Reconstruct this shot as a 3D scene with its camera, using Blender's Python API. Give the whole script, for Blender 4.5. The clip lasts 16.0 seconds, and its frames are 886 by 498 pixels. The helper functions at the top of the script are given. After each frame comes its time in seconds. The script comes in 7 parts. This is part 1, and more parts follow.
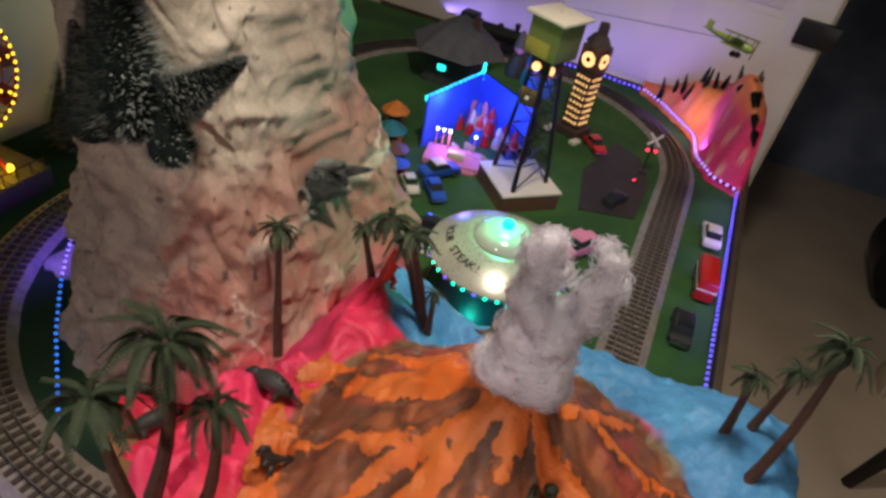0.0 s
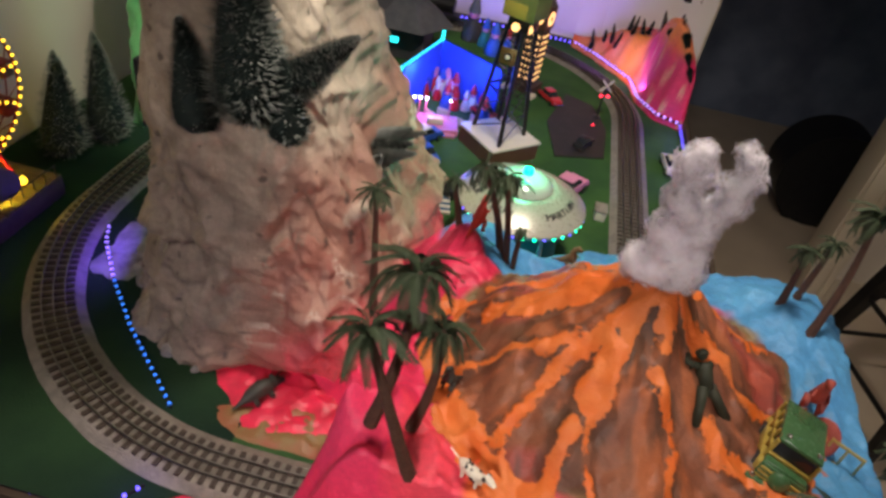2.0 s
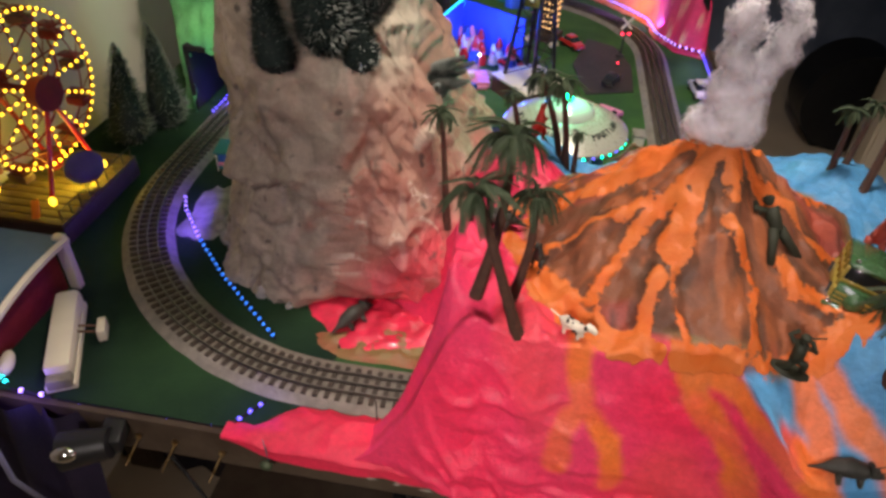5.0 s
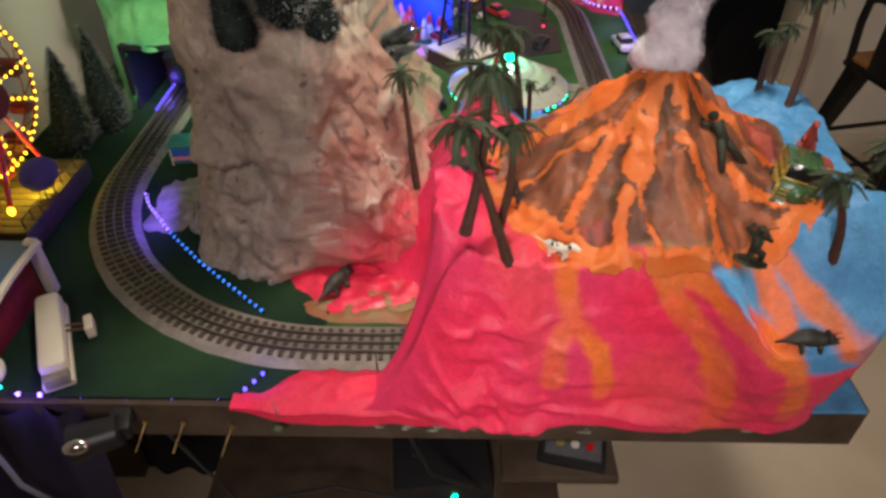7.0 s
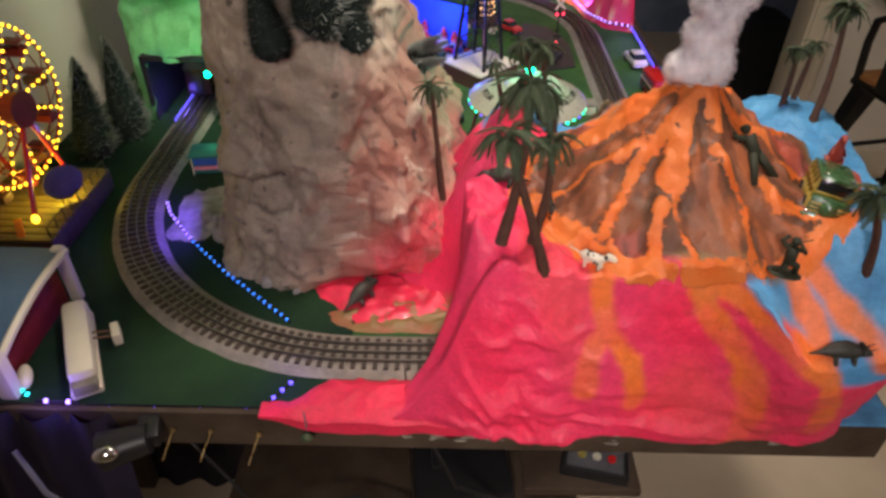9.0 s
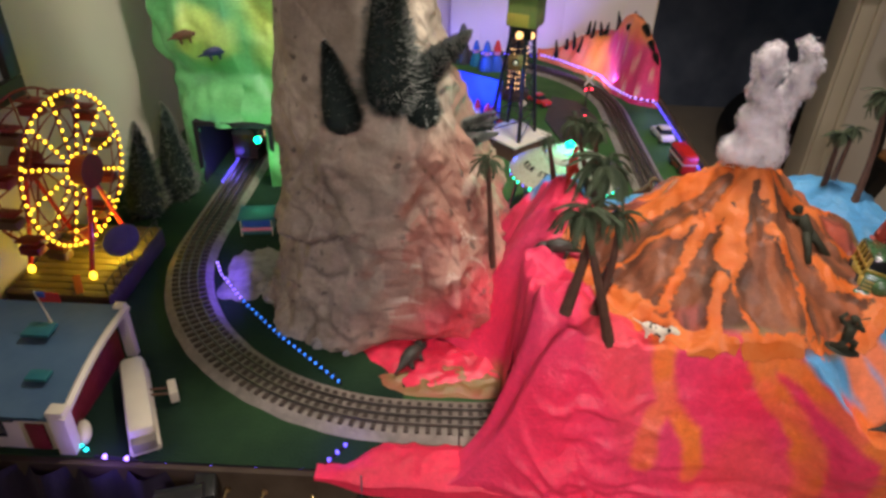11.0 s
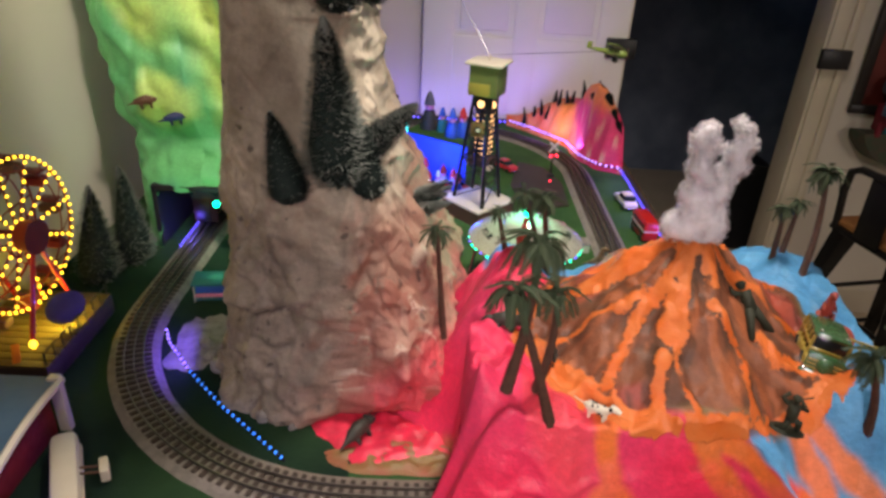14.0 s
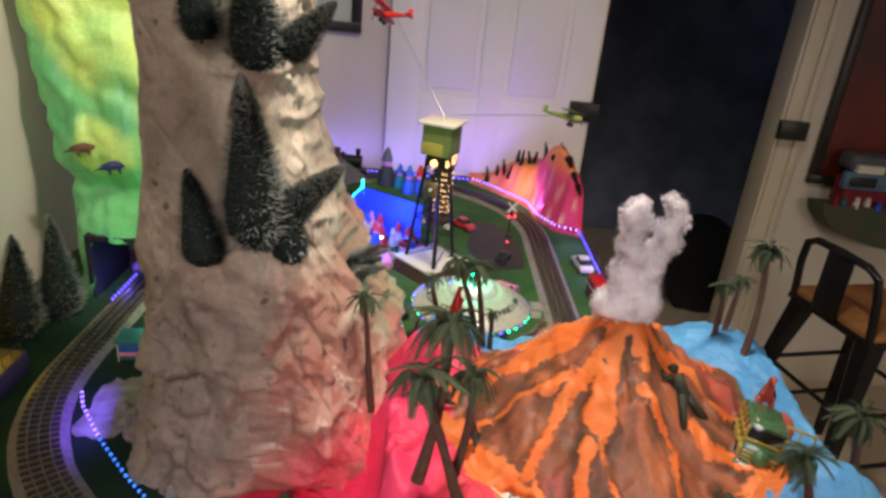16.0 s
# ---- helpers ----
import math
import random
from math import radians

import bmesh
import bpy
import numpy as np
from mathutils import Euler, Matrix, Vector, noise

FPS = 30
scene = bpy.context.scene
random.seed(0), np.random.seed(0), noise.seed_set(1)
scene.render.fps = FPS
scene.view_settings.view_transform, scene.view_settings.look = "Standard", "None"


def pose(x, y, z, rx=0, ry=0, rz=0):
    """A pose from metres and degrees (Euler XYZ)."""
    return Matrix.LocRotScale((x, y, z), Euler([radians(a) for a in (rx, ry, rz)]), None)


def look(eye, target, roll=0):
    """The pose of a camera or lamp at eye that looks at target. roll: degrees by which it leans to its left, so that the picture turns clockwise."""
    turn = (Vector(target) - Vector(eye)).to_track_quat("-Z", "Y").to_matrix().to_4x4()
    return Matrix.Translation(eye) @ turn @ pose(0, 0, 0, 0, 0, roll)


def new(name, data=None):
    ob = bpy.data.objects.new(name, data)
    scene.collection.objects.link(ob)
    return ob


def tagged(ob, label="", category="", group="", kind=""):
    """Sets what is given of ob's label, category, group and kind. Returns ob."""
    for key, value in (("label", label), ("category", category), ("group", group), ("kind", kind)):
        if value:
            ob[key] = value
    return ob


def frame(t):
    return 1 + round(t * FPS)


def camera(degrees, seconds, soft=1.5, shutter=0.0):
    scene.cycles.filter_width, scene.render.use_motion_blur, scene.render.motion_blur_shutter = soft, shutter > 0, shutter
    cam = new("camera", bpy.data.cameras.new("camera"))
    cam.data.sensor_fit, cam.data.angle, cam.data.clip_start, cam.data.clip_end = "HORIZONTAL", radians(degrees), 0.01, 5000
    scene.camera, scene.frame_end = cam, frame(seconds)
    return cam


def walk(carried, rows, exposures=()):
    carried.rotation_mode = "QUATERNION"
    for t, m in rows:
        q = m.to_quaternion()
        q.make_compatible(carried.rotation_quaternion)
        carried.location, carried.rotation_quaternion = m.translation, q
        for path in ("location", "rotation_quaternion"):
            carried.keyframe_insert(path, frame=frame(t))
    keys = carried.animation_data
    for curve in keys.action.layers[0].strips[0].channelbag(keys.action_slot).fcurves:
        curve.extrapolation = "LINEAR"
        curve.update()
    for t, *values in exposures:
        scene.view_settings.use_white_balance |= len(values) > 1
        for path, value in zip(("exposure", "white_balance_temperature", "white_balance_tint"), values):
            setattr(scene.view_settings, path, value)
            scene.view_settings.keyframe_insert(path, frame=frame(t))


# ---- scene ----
cam = camera(66.9, 16.0, 3.0)
PATH = [
    (0, (0.099, -0.181, 1.581), (-0.359, 1.345, 0.372), 12.3),
    (0.5, (0.126, -0.241, 1.591), (-0.332, 1.302, 0.404), 11.3),
    (1, (0.12, -0.264, 1.579), (-0.271, 1.295, 0.389), 11.5),
    (1.5, (0.004, -0.308, 1.574), (-0.225, 1.272, 0.37), 12.7),
    (2, (-0.089, -0.35, 1.577), (-0.238, 1.228, 0.357), 11.1),
    (2.5, (-0.154, -0.359, 1.564), (-0.243, 1.213, 0.332), 9.5),
    (3, (-0.19, -0.378, 1.549), (-0.252, 1.199, 0.321), 8.3),
    (3.5, (-0.2, -0.395, 1.535), (-0.253, 1.169, 0.29), 7.8),
    (4, (-0.203, -0.418, 1.531), (-0.306, 1.138, 0.279), 6.3),
    (4.5, (-0.203, -0.455, 1.525), (-0.354, 1.097, 0.272), 5.0),
    (5, (-0.127, -0.482, 1.529), (-0.339, 1.071, 0.287), 2.9),
    (7.5, (-0.191, -0.564, 1.516), (-0.181, 0.987, 0.254), 0.2),
    (8, (-0.198, -0.555, 1.515), (-0.182, 1.003, 0.261), 0.5),
    (8.5, (-0.202, -0.552, 1.514), (-0.198, 1.008, 0.263), 0.5),
    (9, (-0.222, -0.568, 1.517), (-0.233, 1.012, 0.291), 0.9),
    (11.5, (-0.3, -0.592, 1.546), (-0.328, 1.115, 0.505), 2.1),
    (12, (-0.283, -0.595, 1.552), (-0.303, 1.132, 0.544), 1.9),
    (12.5, (-0.269, -0.588, 1.556), (-0.275, 1.152, 0.57), 1.9),
    (13, (-0.264, -0.58, 1.555), (-0.274, 1.165, 0.579), 1.8),
    (13.5, (-0.258, -0.57, 1.554), (-0.257, 1.186, 0.597), 2.3),
    (14, (-0.246, -0.566, 1.552), (-0.231, 1.205, 0.624), 3.1),
    (14.5, (-0.236, -0.566, 1.549), (-0.218, 1.223, 0.654), 3.8),
    (15, (-0.219, -0.552, 1.549), (-0.171, 1.256, 0.696), 4.8),
    (15.5, (-0.197, -0.532, 1.551), (-0.132, 1.29, 0.729), 5.4),
    (16, (-0.179, -0.512, 1.558), (-0.107, 1.325, 0.77), 5.6),
]
EXPOSURE = [(0, -0.5), (1.5, -0.35), (3, -0.12), (5, -0.05), (8, 0.02), (12.5, 0.0), (14.5, 0.08), (16, 0.2)]
walk(cam, [(t, look(eye, target, roll)) for t, eye, target, roll in PATH], EXPOSURE)

# world: a closed room at night, almost no light of its own
world = bpy.data.worlds.new("room_night")
scene.world = world
world.use_nodes = True
world.node_tree.nodes["Background"].inputs[0].default_value = (0.6, 0.62, 0.8, 1)
world.node_tree.nodes["Background"].inputs[1].default_value = 0.02


def lamp(name, m, size, watts, colour, size_y=0.0):
    d = bpy.data.lights.new(name, "AREA")
    d.energy, d.color, d.size = watts, colour, size
    if size_y:
        d.shape, d.size_y = "RECTANGLE", size_y
    ob = new(name, d)
    ob.matrix_world = m
    return ob


def bulb(name, place, watts, colour, radius=0.01):
    d = bpy.data.lights.new(name, "POINT")
    d.energy, d.color, d.shadow_soft_size = watts, colour, radius
    ob = new(name, d)
    ob.location = place
    return ob


WARM = (1.0, 0.87, 0.76)
key = lamp("ceiling_spot", look((0.04, 0.42, 2.38), (-0.14, 0.72, 0.9)), 0.18, 12.0, WARM)
key.data.spread = radians(125)
lamp("low_room_lamp", look((1.90, -1.05, 1.50), (1.15, 2.0, 0.8)), 0.6, 9.0, (1.0, 0.87, 0.80))
# Added fill from behind the viewer for the upright front faces, no known lamp.
behind = lamp("standing_lamp_behind", look((-0.35, -1.60, 2.05), (-0.12, 0.03, 0.92)), 0.22, 1.9, (1.0, 0.88, 0.85))
behind.data.spread = radians(42)
# Added narrow fill that brightens the green mountain, without a known source.
left = lamp("ceiling_spot_left", look((-0.55, -0.90, 2.38), (-0.86, 0.88, 1.36)), 0.15, 1.05, WARM)
left.data.spread = radians(40)
lamp("strip_light_back", look((-0.3, 1.86, 0.83), (-0.25, 2.02, 1.2)), 0.9, 0.85, (0.24, 0.18, 1.0), 0.02)
lamp("strip_light_corner", look((0.17, 1.60, 0.84), (0.35, 1.9, 0.95)), 0.4, 0.8, (0.45, 0.2, 1.0), 0.02)
lamp("strip_light_edge", look((0.322, 1.12, 0.845), (0.1, 1.12, 0.78)), 0.6, 0.5, (0.2, 0.12, 1.0), 0.012)
lamp("strip_light_curve", look((-0.68, 0.41, 0.85), (-0.80, 0.38, 0.80)), 0.14, 0.23, (0.16, 0.06, 1.0), 0.012)
bulb("strip_light_front", (-0.435, 0.03, 0.835), 0.05, (0.15, 0.1, 1.0))
bulb("strip_light_barn", (-0.735, -0.022, 0.825), 0.16, (0.25, 0.15, 1.0))
bulb("strip_light_tunnel", (-0.835, 0.86, 0.835), 0.12, (0.15, 0.1, 1.0))
bulb("wheel_light", (-0.945, 0.40, 0.90), 0.26, (1.0, 0.72, 0.05), 0.03)
bulb("wheel_light_foot", (-0.900, 0.42, 0.872), 0.42, (1.0, 0.8, 0.05), 0.01)
bulb("saucer_light", (-0.065, 0.69, 1.030), 0.65, (0.05, 1.0, 0.5), 0.015)
bulb("saucer_light_under", (-0.07, 0.60, 0.85), 0.14, (0.05, 0.9, 0.6), 0.02)
bulb("stage_light", (-0.37, 1.17, 0.92), 1.1, (0.03, 0.12, 1.0), 0.02)
bulb("stage_light_side", (-0.25, 1.22, 0.90), 0.7, (0.03, 0.14, 1.0), 0.02)
bulb("stage_light_pink", (-0.33, 1.13, 0.855), 0.18, (1.0, 0.35, 0.7), 0.01)
bulb("tunnel_light", (-0.748, 0.768, 0.930), 0.16, (0.15, 1.0, 0.5), 0.012)
bulb("mountain_light", (0.145, 1.70, 0.86), 0.08, (1.0, 0.55, 0.1), 0.01)

# Added bluish fill for the room beyond the doorway; no window is known there.
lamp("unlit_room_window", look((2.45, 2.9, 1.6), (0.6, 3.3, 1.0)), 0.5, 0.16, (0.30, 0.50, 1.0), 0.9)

# ---- materials ----


def mat(name, colour, rough=0.6, metal=0.0, other=None, scale=30.0, mixing=0.5, bump=0.15, fine=250.0, spec=0.4, coat=0.0):
    """A surface with two scales of variation: patches of another tone, and a fine grain that also gives relief."""
    m = bpy.data.materials.new(name)
    m.use_nodes = True
    nt = m.node_tree
    p = nt.nodes["Principled BSDF"]
    p.inputs["Metallic"].default_value = metal
    p.inputs["Specular IOR Level"].default_value = spec
    p.inputs["Coat Weight"].default_value = coat
    tc = nt.nodes.new("ShaderNodeTexCoord")
    big = nt.nodes.new("ShaderNodeTexNoise")
    big.inputs["Scale"].default_value, big.inputs["Detail"].default_value = scale, 4
    small = nt.nodes.new("ShaderNodeTexNoise")
    small.inputs["Scale"].default_value, small.inputs["Detail"].default_value = fine, 3
    for n in (big, small):
        nt.links.new(tc.outputs["Object"], n.inputs["Vector"])
    ramp = nt.nodes.new("ShaderNodeMapRange")
    ramp.inputs["From Min"].default_value, ramp.inputs["From Max"].default_value = 0.38, 0.66
    ramp.inputs["To Max"].default_value = mixing
    nt.links.new(big.outputs["Fac"], ramp.inputs["Value"])
    mix = nt.nodes.new("ShaderNodeMix")
    mix.data_type = "RGBA"
    c2 = other or tuple(c * 0.6 for c in colour)
    mix.inputs["A"].default_value, mix.inputs["B"].default_value = (*colour, 1), (*c2, 1)
    nt.links.new(ramp.outputs["Result"], mix.inputs["Factor"])
    nt.links.new(mix.outputs["Result"], p.inputs["Base Color"])
    r = nt.nodes.new("ShaderNodeMapRange")
    r.inputs["To Min"].default_value, r.inputs["To Max"].default_value = max(0.02, rough - 0.12), min(1, rough + 0.12)
    nt.links.new(small.outputs["Fac"], r.inputs["Value"])
    nt.links.new(r.outputs["Result"], p.inputs["Roughness"])
    if bump:
        b = nt.nodes.new("ShaderNodeBump")
        b.inputs["Strength"].default_value, b.inputs["Distance"].default_value = bump, 0.003
        nt.links.new(small.outputs["Fac"], b.inputs["Height"])
        nt.links.new(b.outputs["Normal"], p.inputs["Normal"])
    return m


def painted(name, rough=0.55, bump=0.35, grain=60.0, spec=0.35, crumple=0.0016):
    """Hand-brushed paint over plaster: the brushed colours are laid on the mesh as the attribute 'paint'."""
    m = mat(name, (0.5, 0.5, 0.5), rough, 0, None, grain, 0.3, bump, 220, spec)
    nt = m.node_tree
    at = nt.nodes.new("ShaderNodeAttribute")
    at.attribute_name = "paint"
    mix = next(n for n in nt.nodes if n.bl_idname == "ShaderNodeMix")
    dark = nt.nodes.new("ShaderNodeHueSaturation")
    dark.inputs["Value"].default_value = 0.72
    nt.links.new(at.outputs["Color"], dark.inputs["Color"])
    nt.links.new(at.outputs["Color"], mix.inputs["A"])
    nt.links.new(dark.outputs["Color"], mix.inputs["B"])
    # small stains and worn spots over the brushwork
    tc = next(n for n in nt.nodes if n.bl_idname == "ShaderNodeTexCoord")
    p = nt.nodes["Principled BSDF"]
    spot = nt.nodes.new("ShaderNodeTexNoise")
    spot.inputs["Scale"].default_value, spot.inputs["Detail"].default_value, spot.inputs["Roughness"].default_value = 130.0, 8, 0.7
    nt.links.new(tc.outputs["Object"], spot.inputs["Vector"])
    sr = nt.nodes.new("ShaderNodeMapRange")
    sr.inputs["From Min"].default_value, sr.inputs["From Max"].default_value = 0.40, 0.62
    sr.inputs["To Min"].default_value, sr.inputs["To Max"].default_value = 0.90, 1.06
    nt.links.new(spot.outputs["Fac"], sr.inputs["Value"])
    worn = nt.nodes.new("ShaderNodeHueSaturation")
    nt.links.new(mix.outputs["Result"], worn.inputs["Color"])
    nt.links.new(sr.outputs["Result"], worn.inputs["Value"])
    nt.links.new(worn.outputs["Color"], p.inputs["Base Color"])
    # crumpled skin under the brushwork: creases at two sizes, chained before the fine grain
    tc = next(n for n in nt.nodes if n.bl_idname == "ShaderNodeTexCoord")
    last = next(n for n in nt.nodes if n.bl_idname == "ShaderNodeBump")
    for size, deep in ((16.0, crumple), (55.0, crumple * 0.3)):
        w = nt.nodes.new("ShaderNodeTexNoise")
        w.noise_type = "RIDGED_MULTIFRACTAL"
        w.inputs["Scale"].default_value, w.inputs["Detail"].default_value = size, 3
        w.inputs["Distortion"].default_value = 0.8
        nt.links.new(tc.outputs["Object"], w.inputs["Vector"])
        b = nt.nodes.new("ShaderNodeBump")
        b.inputs["Strength"].default_value, b.inputs["Distance"].default_value = 0.6, deep
        nt.links.new(w.outputs["Fac"], b.inputs["Height"])
        nt.links.new(b.outputs["Normal"], last.inputs["Normal"])
        last = b
    return m


def glow(name, colour, strength):
    m = bpy.data.materials.new(name)
    m.use_nodes = True
    p = m.node_tree.nodes["Principled BSDF"]
    p.inputs["Base Color"].default_value = (*colour, 1)
    p.inputs["Emission Color"].default_value = (*colour, 1)
    p.inputs["Emission Strength"].default_value = strength
    return m


def add_lava(m, one, two, proud, cover=1.0):
    """A second paint brushed over the first, with torn edges, where the mesh attribute 'lava' passes one half."""
    nt = m.node_tree
    p = nt.nodes["Principled BSDF"]
    tc = next(n for n in nt.nodes if n.bl_idname == "ShaderNodeTexCoord")
    under = p.inputs["Base Color"].links[0].from_socket
    at = nt.nodes.new("ShaderNodeAttribute")
    at.attribute_name = "lava"
    value = at.outputs["Fac"]
    for size, much in ((34.0, 0.80), (130.0, 0.65)):
        n = nt.nodes.new("ShaderNodeTexNoise")
        n.inputs["Scale"].default_value, n.inputs["Detail"].default_value = size, 5
        nt.links.new(tc.outputs["Object"], n.inputs["Vector"])
        mul = nt.nodes.new("ShaderNodeMath")
        mul.operation = "MULTIPLY_ADD"
        mul.inputs[1].default_value = much
        nt.links.new(n.outputs["Fac"], mul.inputs[0])
        nt.links.new(value, mul.inputs[2])
        value = mul.outputs[0]
    cut = nt.nodes.new("ShaderNodeMapRange")
    cut.inputs["From Min"].default_value, cut.inputs["From Max"].default_value = 1.185, 1.265
    cut.inputs["To Max"].default_value = cover
    nt.links.new(value, cut.inputs["Value"])
    tone = nt.nodes.new("ShaderNodeTexNoise")
    tone.inputs["Scale"].default_value, tone.inputs["Detail"].default_value = 22.0, 6
    nt.links.new(tc.outputs["Object"], tone.inputs["Vector"])
    ramp = nt.nodes.new("ShaderNodeMapRange")
    ramp.inputs["From Min"].default_value, ramp.inputs["From Max"].default_value = 0.35, 0.65
    nt.links.new(tone.outputs["Fac"], ramp.inputs["Value"])
    c = nt.nodes.new("ShaderNodeMix")
    c.data_type = "RGBA"
    c.inputs["A"].default_value, c.inputs["B"].default_value = (*one, 1), (*two, 1)
    nt.links.new(ramp.outputs["Result"], c.inputs["Factor"])
    top = nt.nodes.new("ShaderNodeMix")
    top.data_type = "RGBA"
    nt.links.new(cut.outputs["Result"], top.inputs["Factor"])
    nt.links.new(under, top.inputs["A"])
    nt.links.new(c.outputs["Result"], top.inputs["B"])
    nt.links.new(top.outputs["Result"], p.inputs["Base Color"])
    # the paint stands a little proud of the plaster
    b = nt.nodes.new("ShaderNodeBump")
    b.inputs["Strength"].default_value, b.inputs["Distance"].default_value = 0.7, proud
    nt.links.new(cut.outputs["Result"], b.inputs["Height"])
    old = p.inputs["Normal"].links[0].from_socket
    nt.links.new(old, b.inputs["Normal"])
    nt.links.new(b.outputs["Normal"], p.inputs["Normal"])
    return m


M_PAINT = painted("painted_plaster")
M_LAVA = add_lava(painted("painted_volcano", 0.5, 0.5, 60.0, 0.4, 0.0062), (0.61, 0.118, 0.013), (0.63, 0.175, 0.042), 0.0020)
M_ROCK = painted("painted_rock", 0.55, 0.55, 22.0, 0.4, 0.0060)
for node in M_ROCK.node_tree.nodes:
    if node.bl_idname == "ShaderNodeMapRange" and abs(node.inputs["From Min"].default_value - 0.38) < 0.01:
        node.inputs["From Min"].default_value, node.inputs["From Max"].default_value, node.inputs["To Max"].default_value = 0.50, 0.60, 0.6
    if node.bl_idname == "ShaderNodeTexNoise" and node.noise_type != "RIDGED_MULTIFRACTAL":
        node.inputs["Detail"].default_value = 9
M_ROCK = add_lava(M_ROCK, (0.26, 0.065, 0.050), (0.38, 0.150, 0.110), 0.0007, 0.6)
M_BLUEPAINT = mat("blue_corner_paint", (0.095, 0.33, 0.60), 0.5, 0, (0.05, 0.19, 0.40), 40, 0.8, 0.4, 120)
M_GREEN = painted("green_painted_paper", 0.38, 0.2, 30.0, 0.5, 0.003)
M_WALL = mat("wall_paint", (0.66, 0.60, 0.51), 0.75, 0, (0.60, 0.54, 0.46), 3.0, 0.6, 0.08, 180)
M_DOOR = mat("white_door_paint", (0.78, 0.75, 0.72), 0.45, 0, (0.70, 0.67, 0.64), 4.0, 0.5, 0.04, 90)
M_TRIM = mat("trim_paint", (0.62, 0.55, 0.42), 0.45, 0, (0.55, 0.48, 0.37), 6.0, 0.5, 0.05, 120)
M_CEIL = mat("ceiling_paint", (0.7, 0.69, 0.66), 0.85, 0, None, 3, 0.1, 0.1, 150)
M_FLOOR = mat("beige_floor", (0.58, 0.48, 0.35), 0.45, 0, (0.48, 0.39, 0.28), 5.0, 0.6, 0.06, 60)
# Dark blue tone that carries the unlit room's gloom in the wall colour.
M_DARKROOM = mat("shade_toned_wall", (0.24, 0.29, 0.40), 0.7, 0, (0.07, 0.09, 0.14), 4, 0.6, 0.05)
M_FLAKE = mat("flaking_paint", (0.36, 0.33, 0.27), 0.7, 0, (0.18, 0.15, 0.12), 60, 0.7, 0.3)
M_BOARD = mat("table_edge_wood", (0.045, 0.028, 0.017), 0.6, 0, (0.10, 0.075, 0.05), 14, 0.55, 0.3, 90)
M_GRASS = mat("grass_mat", (0.030, 0.085, 0.026), 0.85, 0, (0.055, 0.135, 0.034), 9, 0.8, 0.8, 420, 0.2)
# Green felt, its tone lowered to include the shade on the table's left.
M_FELT = mat("shade_darkened_felt", (0.009, 0.024, 0.015), 0.9, 0, (0.024, 0.060, 0.024), 5, 0.9, 0.6, 420, 0.15)
M_PLAZA = mat("dark_plaza", (0.022, 0.02, 0.019), 0.6, 0, (0.04, 0.03, 0.026), 14, 0.6, 0.2, 150)
M_BED = mat("track_ballast", (0.27, 0.24, 0.205), 0.8, 0, (0.17, 0.15, 0.128), 60, 0.7, 0.8, 420, 0.2)
M_TIE = mat("brown_tie", (0.040, 0.028, 0.021), 0.6, 0, (0.065, 0.045, 0.033), 90, 0.6, 0.2, 300)
M_RAIL = mat("nickel_rail", (0.26, 0.245, 0.225), 0.42, 1.0, (0.17, 0.16, 0.145), 50, 0.6, 0.05)
M_BLACK = mat("black_plastic", (0.012, 0.012, 0.013), 0.4, 0, (0.02, 0.02, 0.021), 30, 0.6, 0.06)
M_STEEL = mat("black_steel", (0.014, 0.013, 0.013), 0.35, 0.4, (0.03, 0.028, 0.026), 12, 0.5, 0.08)
M_SEAT = mat("stool_wood", (0.34, 0.15, 0.05), 0.42, 0, (0.20, 0.08, 0.025), 16, 0.8, 0.1, 90)
M_TRUNK = mat("palm_trunk", (0.075, 0.033, 0.02), 0.65, 0, (0.045, 0.02, 0.014), 120, 0.7, 0.5, 300)
M_FROND = mat("palm_frond", (0.036, 0.058, 0.028), 0.65, 0, (0.066, 0.085, 0.042), 40, 0.7, 0.1)
M_FIR = mat("fir_bristle", (0.009, 0.020, 0.018), 0.8, 0, (0.02, 0.034, 0.028), 60, 0.7, 0.1)
M_FROST = mat("frosted_bristle", (0.32, 0.34, 0.31), 0.8, 0, (0.15, 0.18, 0.16), 60, 0.7, 0.1)
M_COTTON = mat("cotton_wool", (0.86, 0.82, 0.86), 0.95, 0, (0.80, 0.76, 0.82), 25, 0.4, 0.12, 90, 0.1)
pc = M_COTTON.node_tree.nodes["Principled BSDF"]
pc.inputs["Subsurface Weight"].default_value = 1.0
pc.inputs["Subsurface Radius"].default_value = (1.0, 0.95, 0.95)
pc.inputs["Subsurface Scale"].default_value = 0.025


